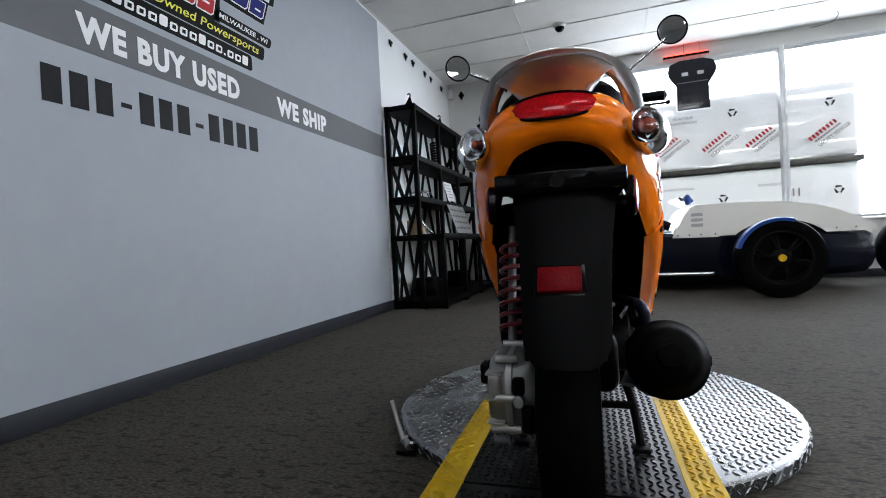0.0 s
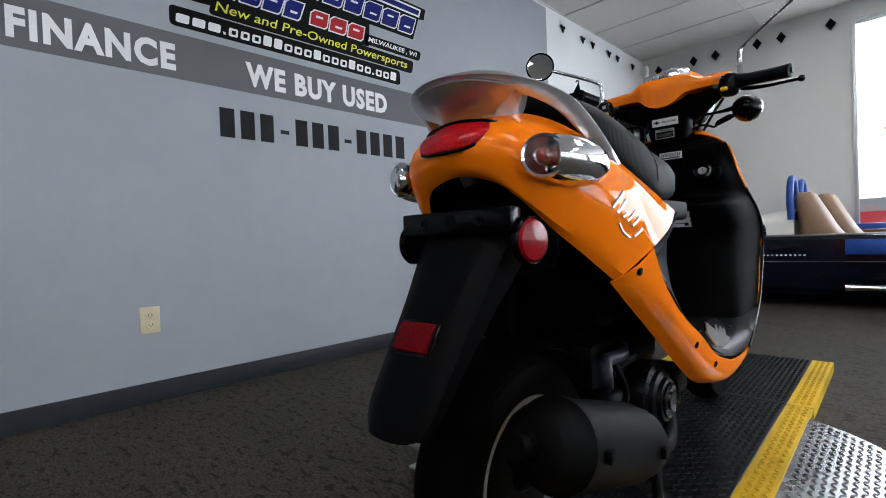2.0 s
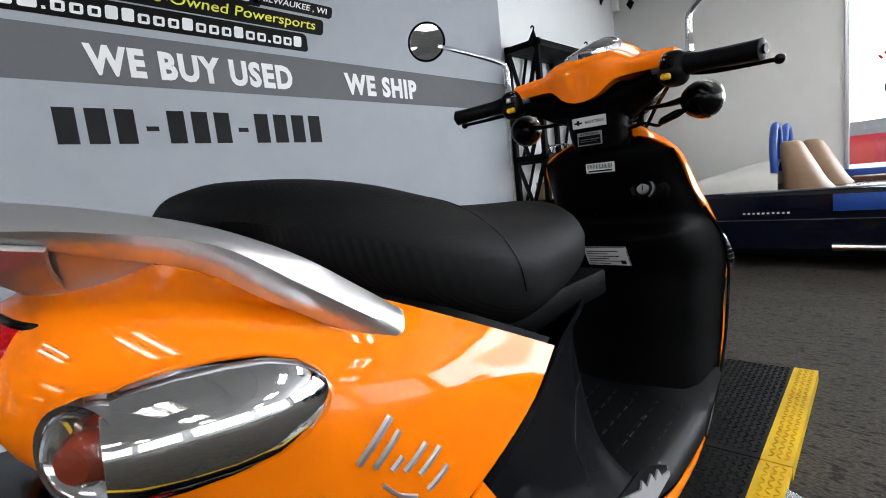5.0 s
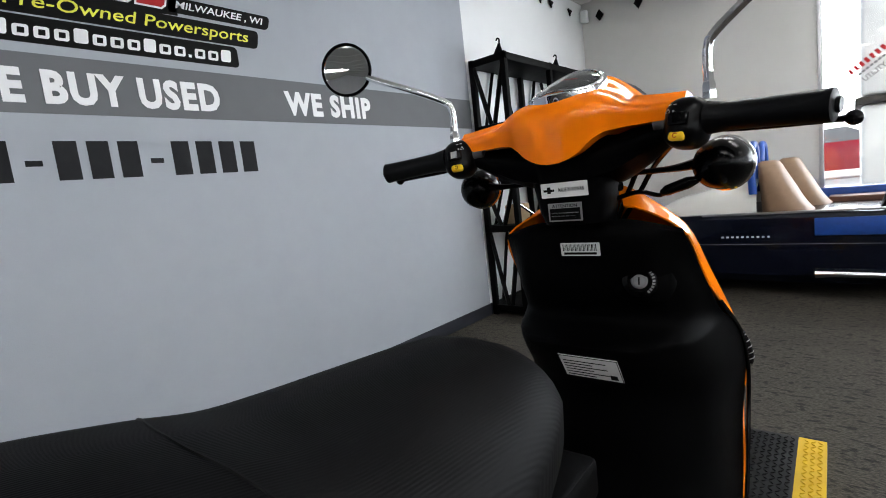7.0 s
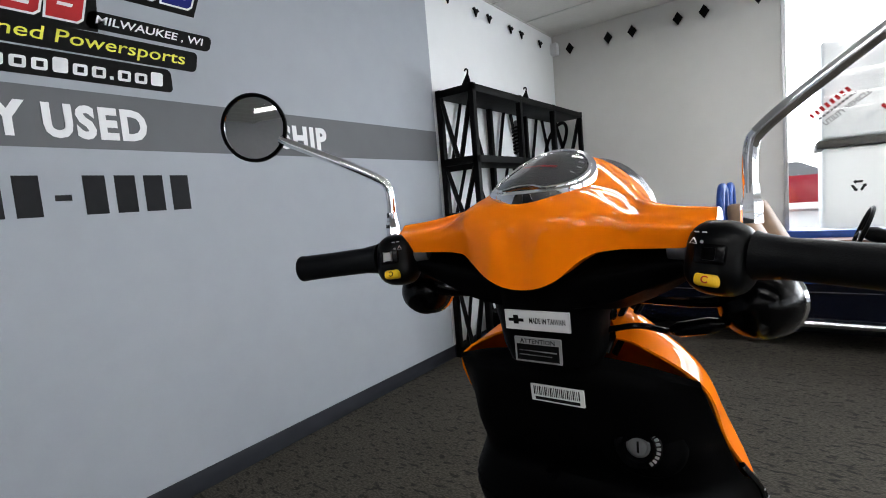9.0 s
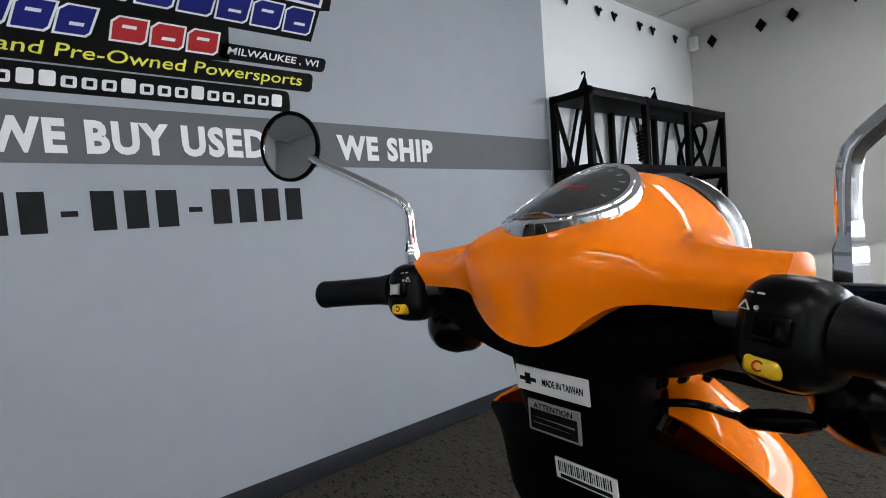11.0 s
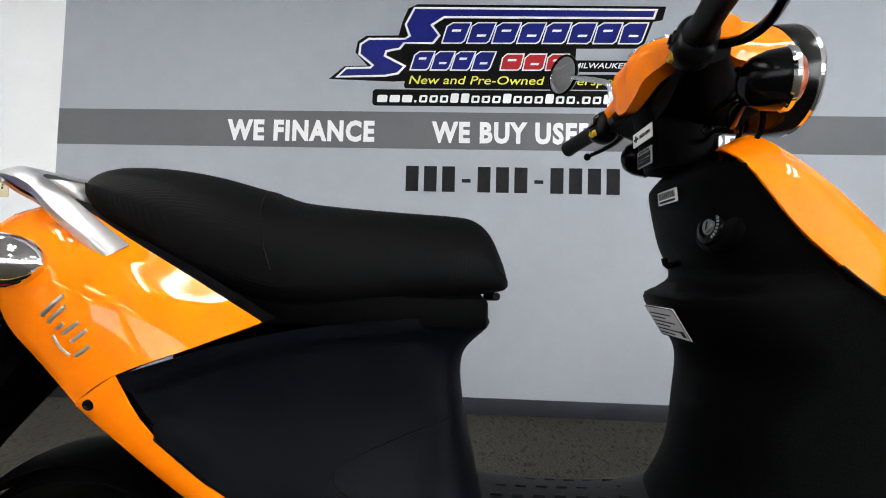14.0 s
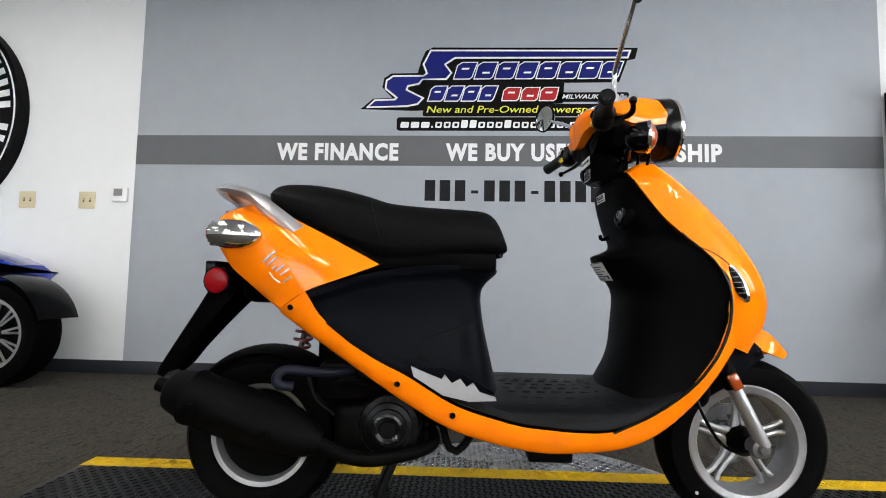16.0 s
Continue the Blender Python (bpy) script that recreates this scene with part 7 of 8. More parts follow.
part("block", box(bmesh.new(), (0.14, 8.0, 0.69), (0.26, 8.16, 0.83), 0.004), M_WOOD, wb)
tl = thing("chrome_rod", (0.3, 8.05, 0.69), "short bright rod leaning on a timber block", "rod")
bm = bmesh.new()
tube(bm, [(0.33, 8.18, 0.702), (0.27, 8.0, 0.83)], 0.012, 10)
part("rod", bm, M_CHROME, tl)
for nm, y, r in (("spare_tyre", 8.35, 0.26), ("spare_tyre", 9.4, 0.27)):
    tr = thing(nm, (0.2, y, 0.08), "black tyre lying on the bottom shelf", "tyre", "shelf tyres")
    bm = bmesh.new()
    lathe(bm, [(0.12, 0.0), (r * 0.5, 0.0), (0.148, 0.03), (0.15, 0.09), (0.145, 0.15), (0.12, 0.18), (0.09, 0.17), (0.085, 0.09), (0.09, 0.01)], (0.2, y, 0.08), (0, 0, 1), 36, closed=True)
    part("carcass", bm, M_RUBBER, tr)
pr = thing("printed_sheet", (0.33, 9.1, 1.05), "white printed sheet leaning on the shelf edge", "sheet")
f = basis((0.34, 8.72, 1.06), (0, 1, 0), (-0.25, 0, 1))
part("sheet", box(bmesh.new(), (0, 0, 0), (0.28, 0.22, 0.003), 0.001, f), M_STICKER, pr)
for k in range(5):
    part("bar", box(bmesh.new(), (0.03, 0.04 + k * 0.035, 0.003), (0.2 + 0.04 * (k % 2), 0.05 + k * 0.035, 0.0036), 0, f), M_INKG, pr, smooth=False)

# ---------------------------------------------------------------- roadsters
def car_wheel(parent, c, r, wd, ax, spokes, alloy, label):
    bm = bmesh.new()
    q = r * 0.68
    lathe(bm, [(q, -wd), (q + 0.02, -wd - 0.006), (r - 0.05, -wd - 0.012), (r - 0.015, -wd), (r, -wd * 0.55), (r, wd * 0.55), (r - 0.015, wd), (r - 0.05, wd + 0.012), (q + 0.02, wd + 0.006), (q, wd)], c, ax, 56)
    w = part("wheel", bm, M_RUBBER, parent, label)
    bm = bmesh.new()
    lathe(bm, [(q + 0.004, -wd), (q - 0.015, -wd + 0.02), (q - 0.02, wd - 0.02), (q + 0.004, wd + 0.004), (q - 0.012, wd + 0.004), (q - 0.03, wd - 0.03), (q - 0.03, -wd + 0.03)], c, ax, 48, closed=True)
    part("rim", bm, alloy, w)
    a0 = Vector(ax).normalized()
    u = a0.orthogonal().normalized()
    v = a0.cross(u)
    for k in range(spokes):
        for d in (-0.1, 0.1):
            a = 2 * math.pi * k / spokes
            bm = bmesh.new()
            p = Vector(c) + a0 * (wd * 0.75)
            tube(bm, [p + (u * math.cos(a + d * 0.3) + v * math.sin(a + d * 0.3)) * 0.05, p + (u * math.cos(a + d) + v * math.sin(a + d)) * (q - 0.01)], 0.007 if spokes == 10 else 0.011, 6)
            part("spoke", bm, alloy, w)
    bm = bmesh.new()
    lathe(bm, [(0.075, wd * 0.3), (0.075, wd * 0.8), (0.05, wd * 0.95), (0.0, wd * 0.95)], c, ax, 24)
    part("hub", bm, M_SHELF if spokes == 10 else alloy, w)
    bm = bmesh.new()
    lathe(bm, [(q - 0.02, -wd * 0.2), (0.0, -wd * 0.2)], c, ax, 32)
    part("brake_backing", bm, M_SHELF, w)
    return w


car = thing("roadster", (2.5, 9.35, 0), "dark navy and white open roadster in protective wrap", "car")
CARB = (  # x, low z, high z, near y, far y
    (0.82, 0.3, 0.5, 9.0, 9.7), (0.95, 0.2, 0.56, 8.86, 9.84), (1.2, 0.12, 0.585, 8.77, 9.93), (1.6, 0.1, 0.585, 8.75, 9.95), (2.3, 0.1, 0.575, 8.75, 9.95), (2.7, 0.1, 0.565, 8.74, 9.96), (3.1, 0.1, 0.55, 8.7, 10.0), (3.6, 0.12, 0.53, 8.71, 9.98), (4.0, 0.14, 0.515, 8.72, 9.96), (4.17, 0.16, 0.51, 8.73, 9.95), (4.2, 0.2, 0.48, 8.76, 9.92))
bm = bmesh.new()
rows = []
for x, z0, z1, y0, y1 in CARB:
    rows.append([Vector((x, y, z)) for y, z in ((y0 + 0.06, z0), (y0, z0 + 0.06), (y0 - 0.008, (z0 + z1) / 2 + 0.02), (y0 + 0.004, z1 - 0.03), (y0 + 0.035, z1), (y1 - 0.035, z1), (y1 - 0.004, z1 - 0.03), (y1 + 0.008, (z0 + z1) / 2 + 0.02), (y1, z0 + 0.06), (y1 - 0.06, z0))])
cols = [spline(c, 40) for c in zip(*rows)]
grid_faces(bm, [[c[k] for c in cols] for k in range(40)], True, True)
part("body", bm, M_NAVY, car, "glossy navy lower body")
# white hood and cowl
bm = bmesh.new()
HOOD = (  # x, half width, side foot z, crown z
    (2.625, 0.6, 0.55, 0.56), (2.66, 0.6, 0.55, 0.62), (2.71, 0.6, 0.55, 0.72), (2.79, 0.6, 0.555, 0.828), (3.1, 0.6, 0.555, 0.838), (3.5, 0.6, 0.55, 0.82), (3.75, 0.59, 0.53, 0.778), (3.91, 0.58, 0.52, 0.725), (4.1, 0.57, 0.5, 0.635), (4.2, 0.56, 0.49, 0.555))
rows = []
for x, hw, z0, z1 in HOOD:
    ring_ = []
    for k in range(17):
        a = math.pi * k / 16
        c_, s_ = math.cos(a), math.sin(a)
        ring_.append(Vector((x, 9.35 - math.copysign(abs(c_) ** 0.35, c_) * hw, z0 + (z1 - z0) * s_ ** 0.45)))
    rows.append(ring_)
cols = [spline(c, 30) for c in zip(*rows)]
grid_faces(bm, [[c[k] for c in cols] for k in range(30)], False)
bmesh.ops.recalc_face_normals(bm, faces=bm.faces)
bmesh.ops.solidify(bm, geom=bm.faces[:], thickness=0.006)
part("hood", bm, M_CREAM, car, "white hood and cowl")
# front wheels with white wings
for sgn, yw in ((-1, 8.2), (1, 9.75)):
    car_wheel(car, (3.34, yw, 0.325), 0.325, 0.1, (0, sgn, 0), 6, M_SHELF, "black front tyre with blue wrap")
    bm = bmesh.new()
    tube(bm, [(3.34, yw - sgn * 0.1, 0.3), (3.34, 9.35, 0.33)], 0.03, 10)
    part("axle", bm, M_SHELF, car)
    if sgn > 0:
        continue
    # white flank with an arch cut for the wheel, black liner behind it
    arch = [(3.49 + 0.46 * math.cos(radians(a)), 0.30 + 0.345 * math.sin(radians(a))) for a in range(38, 143, 8)]
    bm = bmesh.new()
    prism(bm, [(2.612, 0.523), (2.66, 0.615), (2.71, 0.715), (2.775, 0.808), (2.82, 0.824), (3.1, 0.829), (3.5, 0.811), (3.75, 0.769), (3.91, 0.716), (4.1, 0.627), (4.205, 0.556), (4.212, 0.51)] + arch, basis((0, 8.735, 0), (1, 0, 0), (0, 0, 1)), 0.025)
    part("front_flank", bm, M_CREAM, car, "white flank of the hood with a wheel arch", smooth=False)
    bm = bmesh.new()
    prism(bm, [(3.49 + 0.5 * math.cos(radians(a)), 0.28 + 0.39 * math.sin(radians(a))) for a in range(0, 181, 9)], basis((0, 8.74, 0), (1, 0, 0), (0, 0, 1)), 0.004)
    part("arch_liner", bm, M_SHELF, car, "black wheel arch liner", smooth=False)
    for x in (2.66, 2.76, 2.86, 2.98, 3.92, 4.06):
        bm = bmesh.new()
        lathe(bm, [(0.0, 0.002), (0.006, 0.002), (0.008, 0.0)], (x, 8.71, 0.545), (0, -1, 0), 10)
        part("rivet", bm, M_STEEL, car)
    for k in range(3):
        part("label_bar", box(bmesh.new(), (2.78, 8.7085, 0.62 + 0.05 * k), (2.88, 8.7095, 0.65 + 0.05 * k)), M_STICKG, car, smooth=False)
    bm = bmesh.new()
    rows = []
    for k in range(15):
        a = radians(72 + k * 6.5)
        rows.append([Vector((3.34 + rr * math.cos(a), yy, 0.325 + rr * math.sin(a))) for yy, rr in ((8.085, 0.3), (8.08, 0.326), (8.1, 0.332), (8.16, 0.331))])
    grid_faces(bm, rows)
    bmesh.ops.recalc_face_normals(bm, faces=bm.faces)
    bmesh.ops.solidify(bm, geom=bm.faces[:], thickness=0.005)
    part("tyre_wrap", bm, M_BLUEW, car, "blue protective wrap on the tyre edge")
    bm = bmesh.new()
    lathe(bm, [(0.0, 0.03), (0.026, 0.03), (0.03, 0.02), (0.03, 0.0)], (3.34, yw - 0.09, 0.325), (0, -1, 0), 18)
    part("hub_cap", bm, M_YPAINT, car, "yellow hub cap")
# rear deck, rear wheel
bm = bmesh.new()
rows = []
for x, hw, z0, z1 in ((0.9, 0.3, 0.5, 0.56), (1.05, 0.42, 0.54, 0.68), (1.3, 0.48, 0.57, 0.75), (1.55, 0.52, 0.57, 0.81), (1.7, 0.52, 0.57, 0.82)):
    rows.append([Vector((x, 9.35 - math.copysign(abs(math.cos(math.pi * k / 12)) ** 0.5, math.cos(math.pi * k / 12)) * hw, z0 + (z1 - z0) * math.sin(math.pi * k / 12) ** 0.6)) for k in range(13)])
cols = [spline(c, 16) for c in zip(*rows)]
grid_faces(bm, [[c[k] for c in cols] for k in range(16)])
bmesh.ops.recalc_face_normals(bm, faces=bm.faces)
bmesh.ops.solidify(bm, geom=bm.faces[:], thickness=0.006)
part("rear_deck", bm, M_CREAM, car, "white rear deck")
car_wheel(car, (1.12, 9.2, 0.31), 0.31, 0.11, (0, -1, 0), 6, M_SHELF, "black rear tyre")
# side pipe, trim lines, name bar
bm = bmesh.new()
tube(bm, [(2.03, 8.715, 0.175), (2.12, 8.712, 0.178), (2.95, 8.712, 0.172)], [0.026, 0.02, 0.018], 14)
pipe = part("side_pipe", bm, M_CHROME, car, "bright chrome side exhaust pipe")
for x in (2.3, 2.8):
    part("pipe_clip", box(bmesh.new(), (x, 8.715, 0.16), (x + 0.02, 8.75, 0.19), 0.003), M_STEEL, pipe)
part("trim_line", box(bmesh.new(), (1.2, 8.741, 0.372), (3.0, 8.746, 0.377)), M_STEEL, car, smooth=False)
for k in range(10):
    part("name_bar", box(bmesh.new(), (1.49 + k * 0.031, 8.736, 0.421), (1.505 + k * 0.031, 8.741, 0.433)), M_STICKER, car, smooth=False)
part("wrap_patch", box(bmesh.new(), (2.03, 8.734, 0.43), (2.51, 8.741, 0.545), 0.002), M_BLUEW, car, "blue film patch on the door")
part("cockpit_edge", box(bmesh.new(), (1.36, 8.775, 0.578), (2.62, 8.8, 0.5945), 0.004), M_ALLOY, car, "bright cockpit edge strip")
part("door_card", box(bmesh.new(), (2.08, 9.6, 0.55), (2.62, 9.82, 0.615), 0.01), mat("brown_leather", (0.09, 0.035, 0.02), 0.5, color2=(0.11, 0.045, 0.026), scale=30), car, "brown leather door card")
part("film_strip", box(bmesh.new(), (1.9, 9.83, 0.56), (2.66, 9.9, 0.67), 0.012), M_BLUEW, car, "blue film along the far cockpit edge")
# seats and hoops
for k, yc in enumerate((9.02, 9.55)):
    bm = bmesh.new()
    rows = []
    for z, x0, x1, hw in ((0.5, 1.73, 2.1, 0.22), (0.62, 1.72, 1.99, 0.22), (0.75, 1.71, 1.92, 0.2), (0.87, 1.7, 1.86, 0.15), (0.93, 1.7, 1.83, 0.1), (0.945, 1.72, 1.8, 0.07)):
        rows.append([Vector(((x0 + x1) / 2 + 0.08 * k + math.copysign(abs(math.cos(a)) ** 0.6, math.cos(a)) * (x1 - x0) / 2, yc + math.copysign(abs(math.sin(a)) ** 0.7, math.sin(a)) * hw, z)) for a in [2 * math.pi * j / 20 for j in range(20)]])
    cols = [spline(c, 18) for c in zip(*rows)]
    grid_faces(bm, [[c[j] for c in cols] for j in range(18)], True, True)
    part("seat", bm, M_TAN, car, "tan leather bucket seat")
    bm = bmesh.new()
    tube(bm, [(1.68, yc - 0.16, 0.72), (1.67, yc - 0.15, 0.9), (1.67, yc - 0.09, 1.04), (1.67, yc, 1.075), (1.67, yc + 0.09, 1.04), (1.67, yc + 0.15, 0.9), (1.68, yc + 0.16, 0.72)], 0.027, 10, samples=30)
    part("roll_hoop", bm, M_BLUEW, car, "roll hoop in blue protective wrap")
# steering wheel, column, windscreen
sc_ = Vector((2.43, 9.1, 0.72))
sax = Vector((-0.93, 0, 0.36)).normalized()
su = Vector((0, 1, 0))
sv = sax.cross(su)
bm = bmesh.new()
tube(bm, [sc_ + (su * math.cos(k * 0.2618) + sv * math.sin(k * 0.2618)) * 0.16 for k in range(25)], 0.012, 8)
stw = part("steering_wheel", bm, M_SHELF, car, "dark steering wheel")
bm = bmesh.new()
tube(bm, [sc_, sc_ - sax * 0.06, sc_ - sax * 0.22], [0.03, 0.05, 0.045], 12)
part("column", bm, M_SHELF, stw)
for a in (0.3, 2.8, 4.7):
    bm = bmesh.new()
    tube(bm, [sc_, sc_ + (su * math.cos(a) + sv * math.sin(a)) * 0.155], 0.012, 6)
    part("spoke", bm, M_SHELF, stw)
bm = bmesh.new()
f = basis((2.82, 8.9, 0.86), (0, 1, 0), (-0.28, 0, 0.17))
box(bm, (0, 0, 0), (0.9, 0.13, 0.005), 0.002, f)
ws = part("windscreen", bm, M_GLASS, car, "low clear windscreen")
ws.visible_shadow = False
bm = bmesh.new()
tube(bm, [(2.82, 8.87, 0.865), (2.78, 8.87, 0.92), (2.76, 8.9, 0.9)], 0.02, 8, samples=8)
bmesh.ops.create_uvsphere(bm, u_segments=12, v_segments=8, radius=0.045, matrix=Matrix.Translation((2.78, 8.86, 0.89)) @ Matrix.Diagonal((0.7, 0.6, 1.2, 1)))
part("wrapped_mirror", bm, M_BLUEW, car, "door mirror in blue wrap")

car.matrix_basis = Matrix.Translation((2.43, 9.41, 0)) @ Matrix.Diagonal((1, 0.9, 1, 1))

car2 = thing("blue_roadster", (0.42, 1.6, 0), "glossy cobalt blue open roadster with multi-spoke wheel", "car")
bm = bmesh.new()
rows = []
for y, z0, z1 in ((0.2, 0.2, 0.7), (0.4, 0.15, 0.85), (1.2, 0.14, 0.88), (1.8, 0.2, 0.86), (2.1, 0.42, 0.835), (2.3, 0.5, 0.8), (2.48, 0.53, 0.755), (2.59, 0.62, 0.71)):
    rows.append([Vector((x, y + 0.18, z)) for x, z in ((0.12, z0 + 0.05), (0.1, (z0 + z1) / 2), (0.14, z1 - 0.05), (0.22, z1), (0.42, z1), (0.5, z1 - 0.05), (0.53, (z0 + z1) / 2 + 0.05), (0.5, z0 + 0.05), (0.46, z0), (0.16, z0))])
cols = [spline(c, 24) for c in zip(*rows)]
grid_faces(bm, [[c[k] for c in cols] for k in range(24)], True, True)
part("body", bm, M_BLUEC, car2, "cobalt blue body")
part("sill", box(bmesh.new(), (0.16, 0.3, 0.12), (0.5, 2.58, 0.52), 0.04), M_BLACKG, car2, "black lower sill")
car_wheel(car2, (0.44, 2.75, 0.305), 0.305, 0.09, (1, 0, 0), 10, M_ALLOY, "low black tyre on a machined multi-spoke wheel")
bm = bmesh.new()
rows = [[Vector((x, 2.75 + math.cos(a) * rr, 0.305 + math.sin(a) * rr)) for x, rr in ((0.28, 0.34), (0.34, 0.355), (0.5, 0.355), (0.56, 0.34))] for a in [radians(15 + 9 * k) for k in range(16)]]
grid_faces(bm, rows)
bmesh.ops.recalc_face_normals(bm, faces=bm.faces)
bmesh.ops.solidify(bm, geom=bm.faces[:], thickness=0.006)
part("cycle_fender", bm, M_BLACKG, car2, "black cycle fender")

car2.location.y -= 0.22

# ---------------------------------------------------------------- motorcycle near the window
moto = thing("motorcycle", (5.25, 9.2, 0), "dark parked motorcycle beside the window", "motorcycle")
for x in (4.75, 6.05):
    car_wheel(moto, (x, 9.3, 0.31), 0.31, 0.06, (0, -1, 0), 5, M_SHELF, "black motorcycle tyre")
for nm, lo, hi, mt in (("engine", (5.1, 9.15, 0.25), (5.65, 9.45, 0.55), M_ENGINE), ("tank", (5.0, 9.16, 0.68), (5.5, 9.44, 0.9), M_NAVY), ("saddle", (5.5, 9.18, 0.68), (6.1, 9.42, 0.78), M_SEAT), ("side_cover", (5.45, 9.14, 0.45), (5.85, 9.46, 0.66), M_BLACKG)):
    part(nm, box(bmesh.new(), lo, hi, 0.05, seg=3), mt, moto)
for yy in (9.2, 9.4):
    bm = bmesh.new()
    tube(bm, [(4.76, yy, 0.31), (4.98, yy, 0.95)], 0.024, 10)
    part("fork_leg", bm, M_SHELF, moto)
bm = bmesh.new()
tube(bm, [(5.05, 8.95, 1.02), (5.0, 9.1, 0.98), (4.97, 9.3, 0.97), (5.0, 9.5, 0.98), (5.05, 9.65, 1.02)], 0.014, 8, samples=16)
part("handlebar", bm, M_SHELF, moto)
bm = bmesh.new()
lathe(bm, [(0.0, 0.0), (0.09, 0.0), (0.08, 0.08), (0.03, 0.13), (0.0, 0.14)], (4.86, 9.3, 0.86), (1, 0, 0), 24)
part("headlamp", bm, M_BLACKG, moto)

moto.location.x -= 0.12

# hanging board in the window
hb = thing("hanging_board", (2.96, 9.92, 2.25), "dark navy shaped board hung in the window by two wires", "hanging sign")
pts = [(-0.17, -0.3), (0.17, -0.3), (0.165, -0.02), (0.245, 0.1), (0.25, 0.17), (0.22, 0.235), (0.12, 0.27), (-0.12, 0.27), (-0.22, 0.235), (-0.25, 0.17), (-0.245, 0.1), (-0.165, -0.02)]
bm = bmesh.new()
prism(bm, pts, basis((2.96, 9.92, 2.27), (1, 0, 0), (0, 0, 1)), 0.03)
part("board", bm, M_NAVY, hb, smooth=False)
for x in (2.89, 3.05):
    part("slot", box(bmesh.new(), (x - 0.035, 9.885, 2.36), (x + 0.03, 9.8895, 2.4), 0.002), M_STICKER, hb, "pale slot")
    bm = bmesh.new()
    tube(bm, [(x, 9.905, 2.535), (x, 9.905, CEIL)], 0.002, 6)
    part("wire", bm, M_STEEL, hb)
part("seam", box(bmesh.new(), (2.8, 9.886, 2.28), (3.12, 9.89, 2.287)), M_INKG, hb, smooth=False)

led = thing("lit_window_sign", (2.95, 9.97, 2.56), "slim red lit sign at the head of the window", "window sign")
part("case", box(bmesh.new(), (2.68, 9.955, 2.612), (3.16, 9.985, 2.632), 0.003), M_SHELF, led)
part("light_strip", box(bmesh.new(), (2.7, 9.953, 2.634), (3.14, 9.984, 2.642)), mat("red_light_strip", (1.0, 0.06, 0.03), 0.4, emit=6.0), led, "red light strip", smooth=False)

# ---------------------------------------------------------------- crates and a car outside
for i, (z0, z1) in enumerate(((-0.06, 1.33), (1.41, 2.32))):
    cr = thing("wrapped_crate", (3.95, 11.4, z0), "long crate in white printed plastic wrap outside the window", "crate", "wrapped crates")
    bm = bmesh.new()
    box(bm, (2.34, 10.92, z0), (5.04, 12.2, z1), 0.04, seg=3)
    bmesh.ops.subdivide_edges(bm, edges=[e for e in bm.edges if e.calc_length() > 0.5], cuts=16, use_grid_fill=True)
    for v in bm.verts:
        v.co += Vector((0, noise.noise(v.co * 3.0) * 0.02, noise.noise(v.co * 2.3 + Vector((9, 3, 1))) * 0.012))
    part("wrap", bm, M_WRAP, cr, "creased white plastic wrap")
    ww = lambda x, z: basis((x, 10.887, z), (1, 0, 0), (0, 0, 1))
    slant = basis((0, 0, 0), (0.8, 0, 0.6), (-0.6, 0, 0.8))
    if i == 1:
        for x in (2.42, 2.92, 3.5, 4.0, 4.68):
            m = Matrix.Translation((x - 0.1, 10.887, 1.56)) @ slant
            bm = bmesh.new()
            for q in range(8):
                box(bm, (q * 0.046, 0.0, 0), (q * 0.046 + 0.026, 0.05, 0.002), 0, m @ Matrix.Translation((0, 0.07, 0)))
            part("brand_bars", bm, M_RED_V, cr, "red brand bars", smooth=False)
            lettering("inscription", "UTILITY VEHICLE", 0.4, 0.045, m @ Matrix.Translation((0.03, -0.05, 0)), M_INKG, cr, depth=0.002)
            bm = bmesh.new()
            for q in range(10):
                box(bm, (0.03 + q * 0.034, 0.025, 0), (0.055 + q * 0.034, 0.045, 0.002), 0, m)
            part("print_bars", bm, M_INKG, cr, smooth=False)
        lettering("inscription", "DO NOT DROP", 0.24, 0.035, ww(3.0, 2.07), M_INKG, cr, depth=0.002)
        lettering("inscription", "HANDLE WITH CARE", 0.34, 0.035, ww(2.95, 2.01), M_INKG, cr, depth=0.002)
        spots = ((2.59, 2.14), (3.7, 2.09), (4.75, 2.08))
    else:
        lettering("inscription", "DO NOT TILT ON END", 0.36, 0.035, ww(3.95, 1.1), M_INKG, cr, depth=0.002)
        lettering("inscription", "DO NOT TILT ON END", 0.36, 0.035, ww(2.85, 1.13), M_INKG, cr, depth=0.002)
        spots = ((2.6, 0.97), (3.55, 0.99), (4.8, 1.0))
        for x in (4.32, 4.38):
            part("print_bar", box(bmesh.new(), (x, 10.888, 0.95), (x + 0.018, 10.887, 1.05)), M_INKG, cr, smooth=False)
    for x, z in spots:
        for k in range(3):
            a = radians(90 + 120 * k)
            p = Vector((x + 0.036 * math.cos(a), 0, z + 0.036 * math.sin(a)))
            bm = bmesh.new()
            f = basis((p.x, 10.887, p.z), (-math.sin(a), 0, math.cos(a)), (-math.cos(a), 0, -math.sin(a)))
            prism(bm, [(-0.033, -0.01), (0.018, -0.01), (0.018, -0.021), (0.04, 0.0), (0.018, 0.021), (0.018, 0.01), (-0.026, 0.01)], f, 0.003)
            part("recycling_arrow", bm, M_INK, cr, smooth=False)
    cr.location.x -= 0.13
slatb = thing("pallet_board", (3.9, 11.0, 1.37), "dark grey timber runner between two wrapped crates", "pallet")
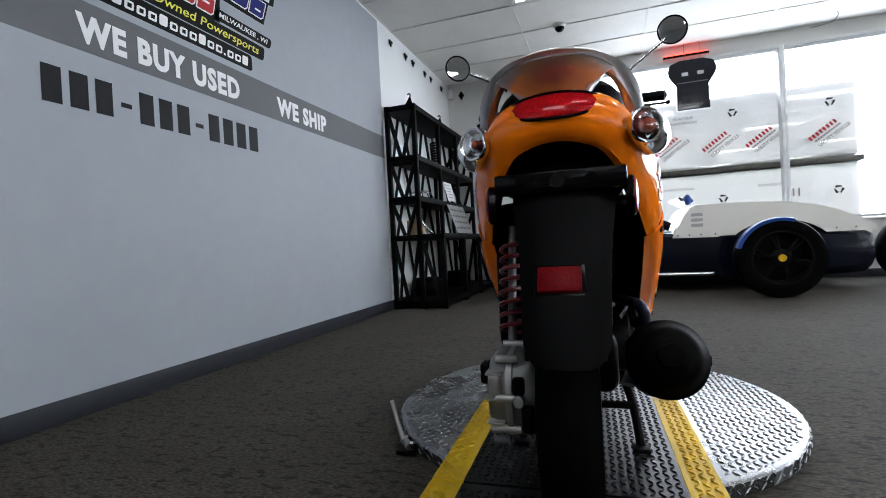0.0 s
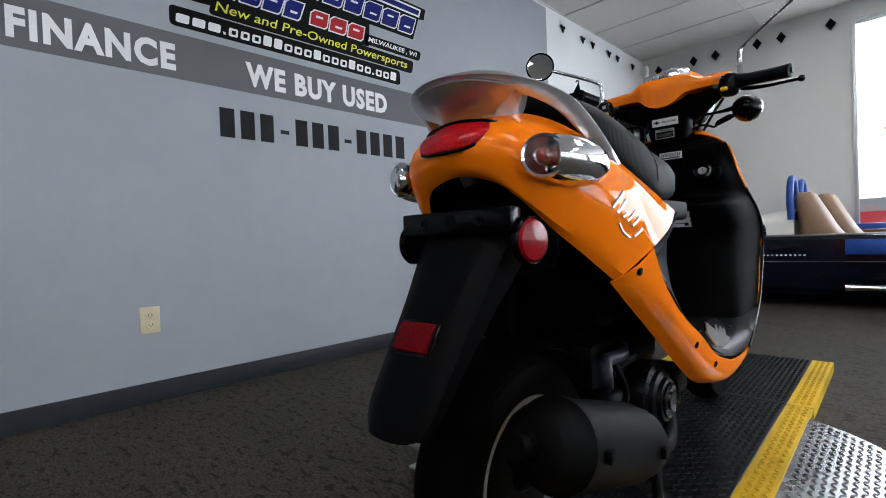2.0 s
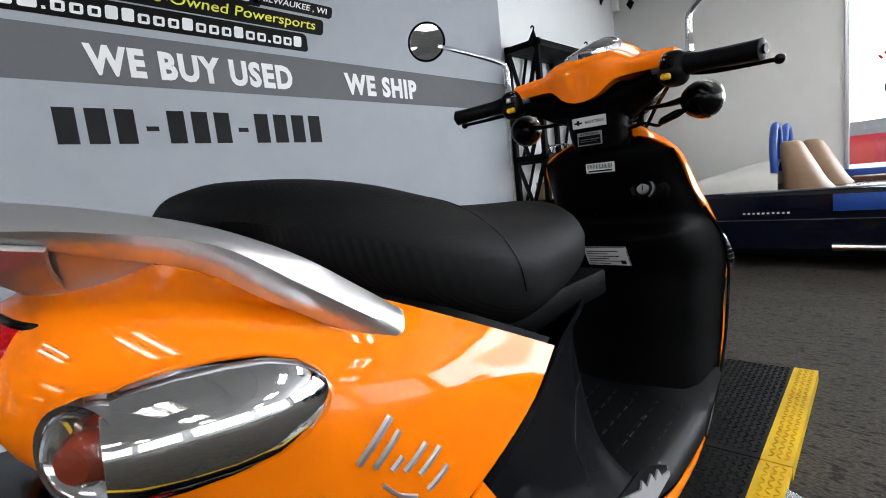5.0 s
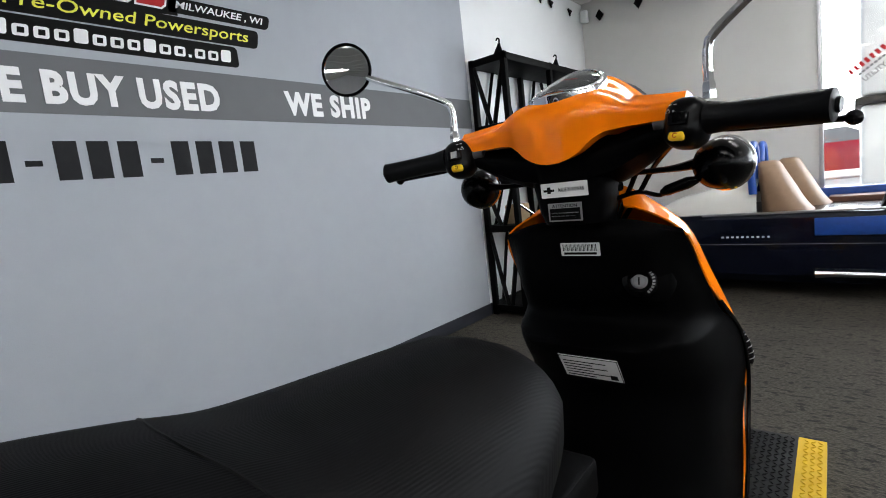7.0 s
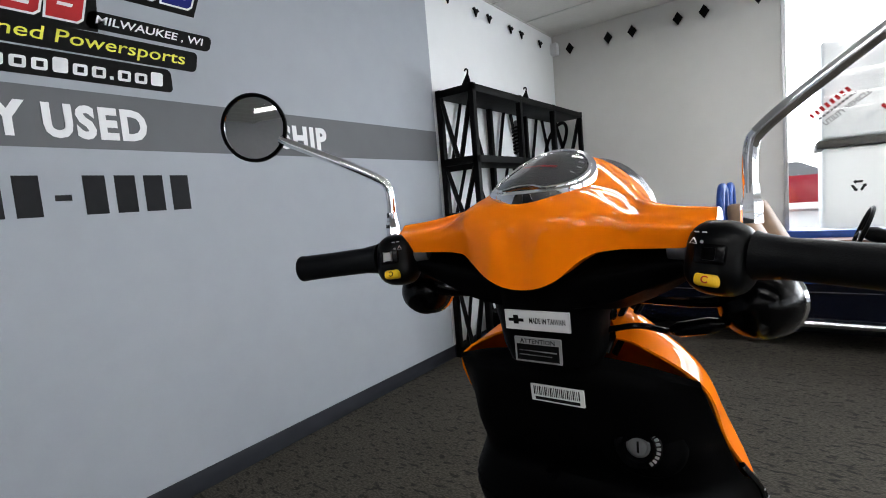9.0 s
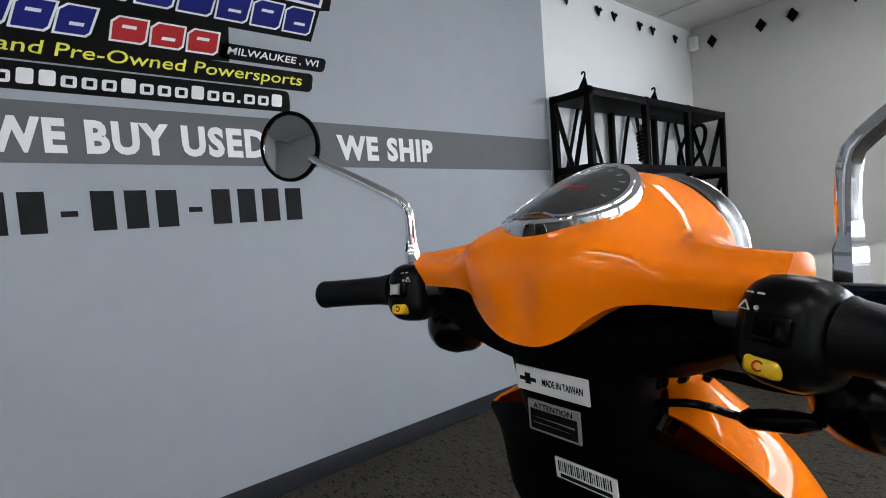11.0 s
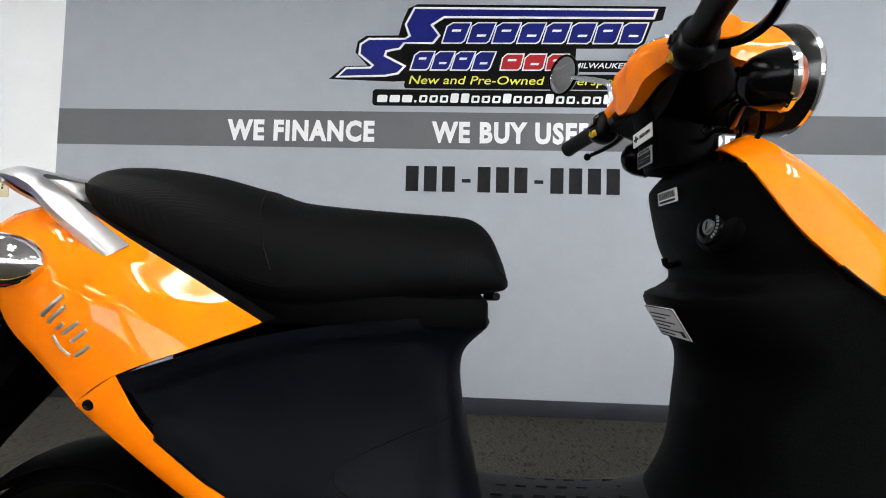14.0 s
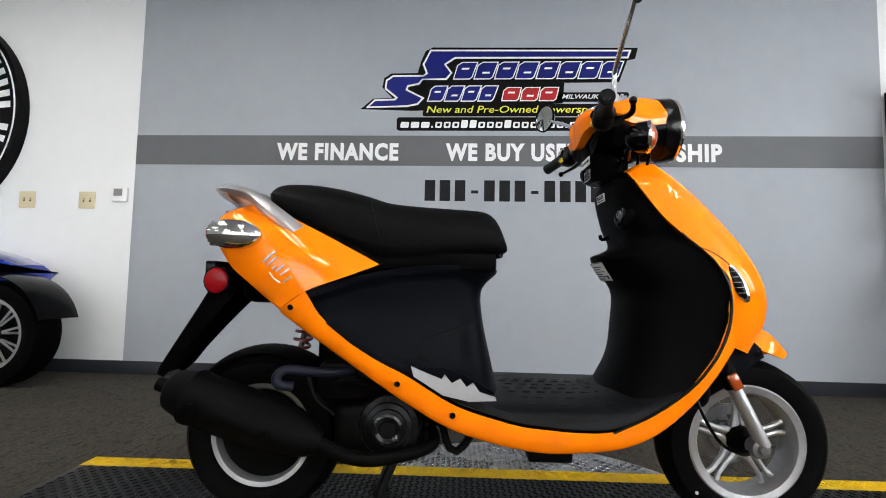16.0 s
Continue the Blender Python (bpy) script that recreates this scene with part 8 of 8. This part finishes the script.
part("runner", box(bmesh.new(), (2.3, 10.9, 1.335), (5.08, 12.1, 1.405), 0.01), M_SLOT, slatb)

slatb.location.x -= 0.13

rc = thing("red_car", (1.6, 25.0, -0.06), "red parked car on the lot outside", "car")
bm = bmesh.new()
rows = []
for x, z0, z1 in ((-0.6, 0.3, 0.9), (-0.3, 0.25, 1.05), (0.6, 0.22, 1.08), (2.6, 0.22, 1.08), (3.6, 0.25, 0.95), (3.9, 0.35, 0.8)):
    rows.append([Vector((x, y, z)) for y, z in ((24.1, z0), (24.05, (z0 + z1) / 2), (24.12, z1), (25.7, z1), (25.75, (z0 + z1) / 2), (25.7, z0))])
grid_faces(bm, rows, True, True)
part("body", bm, M_CARPAINT_R, rc, "red car body", angle=60)
bm = bmesh.new()
rows = [[Vector((x, y, z)) for x, y, z in ((0.0, 24.15, 1.05), (0.6, 24.3, 1.5), (2.0, 24.3, 1.52), (2.9, 24.15, 1.05))], [Vector((x, y, z)) for x, y, z in ((0.0, 25.65, 1.05), (0.6, 25.5, 1.5), (2.0, 25.5, 1.52), (2.9, 25.65, 1.05))]]
grid_faces(bm, rows, True, True)
part("cabin", bm, M_INKG, rc, "dark glazed cabin", smooth=False)
for x in (0.3, 3.0):
    for y in (24.15, 25.65):
        bm = bmesh.new()
        lathe(bm, [(0.0, -0.1), (0.3, -0.1), (0.33, -0.06), (0.33, 0.06), (0.3, 0.1), (0.0, 0.1)], (x, y, 0.27), (0, 1, 0), 24)
        part("wheel", bm, M_RUBBER, rc)

# ---------------------------------------------------------------- small things on the ceiling
spr = thing("sprinkler_head", (4.2, 9.3, CEIL), "small white fire sprinkler head on the ceiling", "sprinkler")
bm = bmesh.new()
lathe(bm, [(0.0, 0.0), (0.035, 0.0), (0.035, -0.006), (0.012, -0.012), (0.01, -0.03), (0.022, -0.034), (0.022, -0.038), (0.0, -0.038)], (4.2, 9.3, CEIL - 0.004), (0, 0, 1), 20)
part("body", bm, M_ALU, spr)
wl = thing("hanging_wire", (4.25, 9.75, CEIL), "thin loop of wire hanging from the ceiling", "wire")
bm = bmesh.new()
tube(bm, [(4.28, 9.72, CEIL), (4.29, 9.72, 2.71), (4.26, 9.74, 2.66), (4.2, 9.8, 2.655), (4.15, 9.9, 2.68), (4.13, 9.95, 2.7)], 0.004, 8, samples=24)
part("loop", bm, M_STEEL, wl)
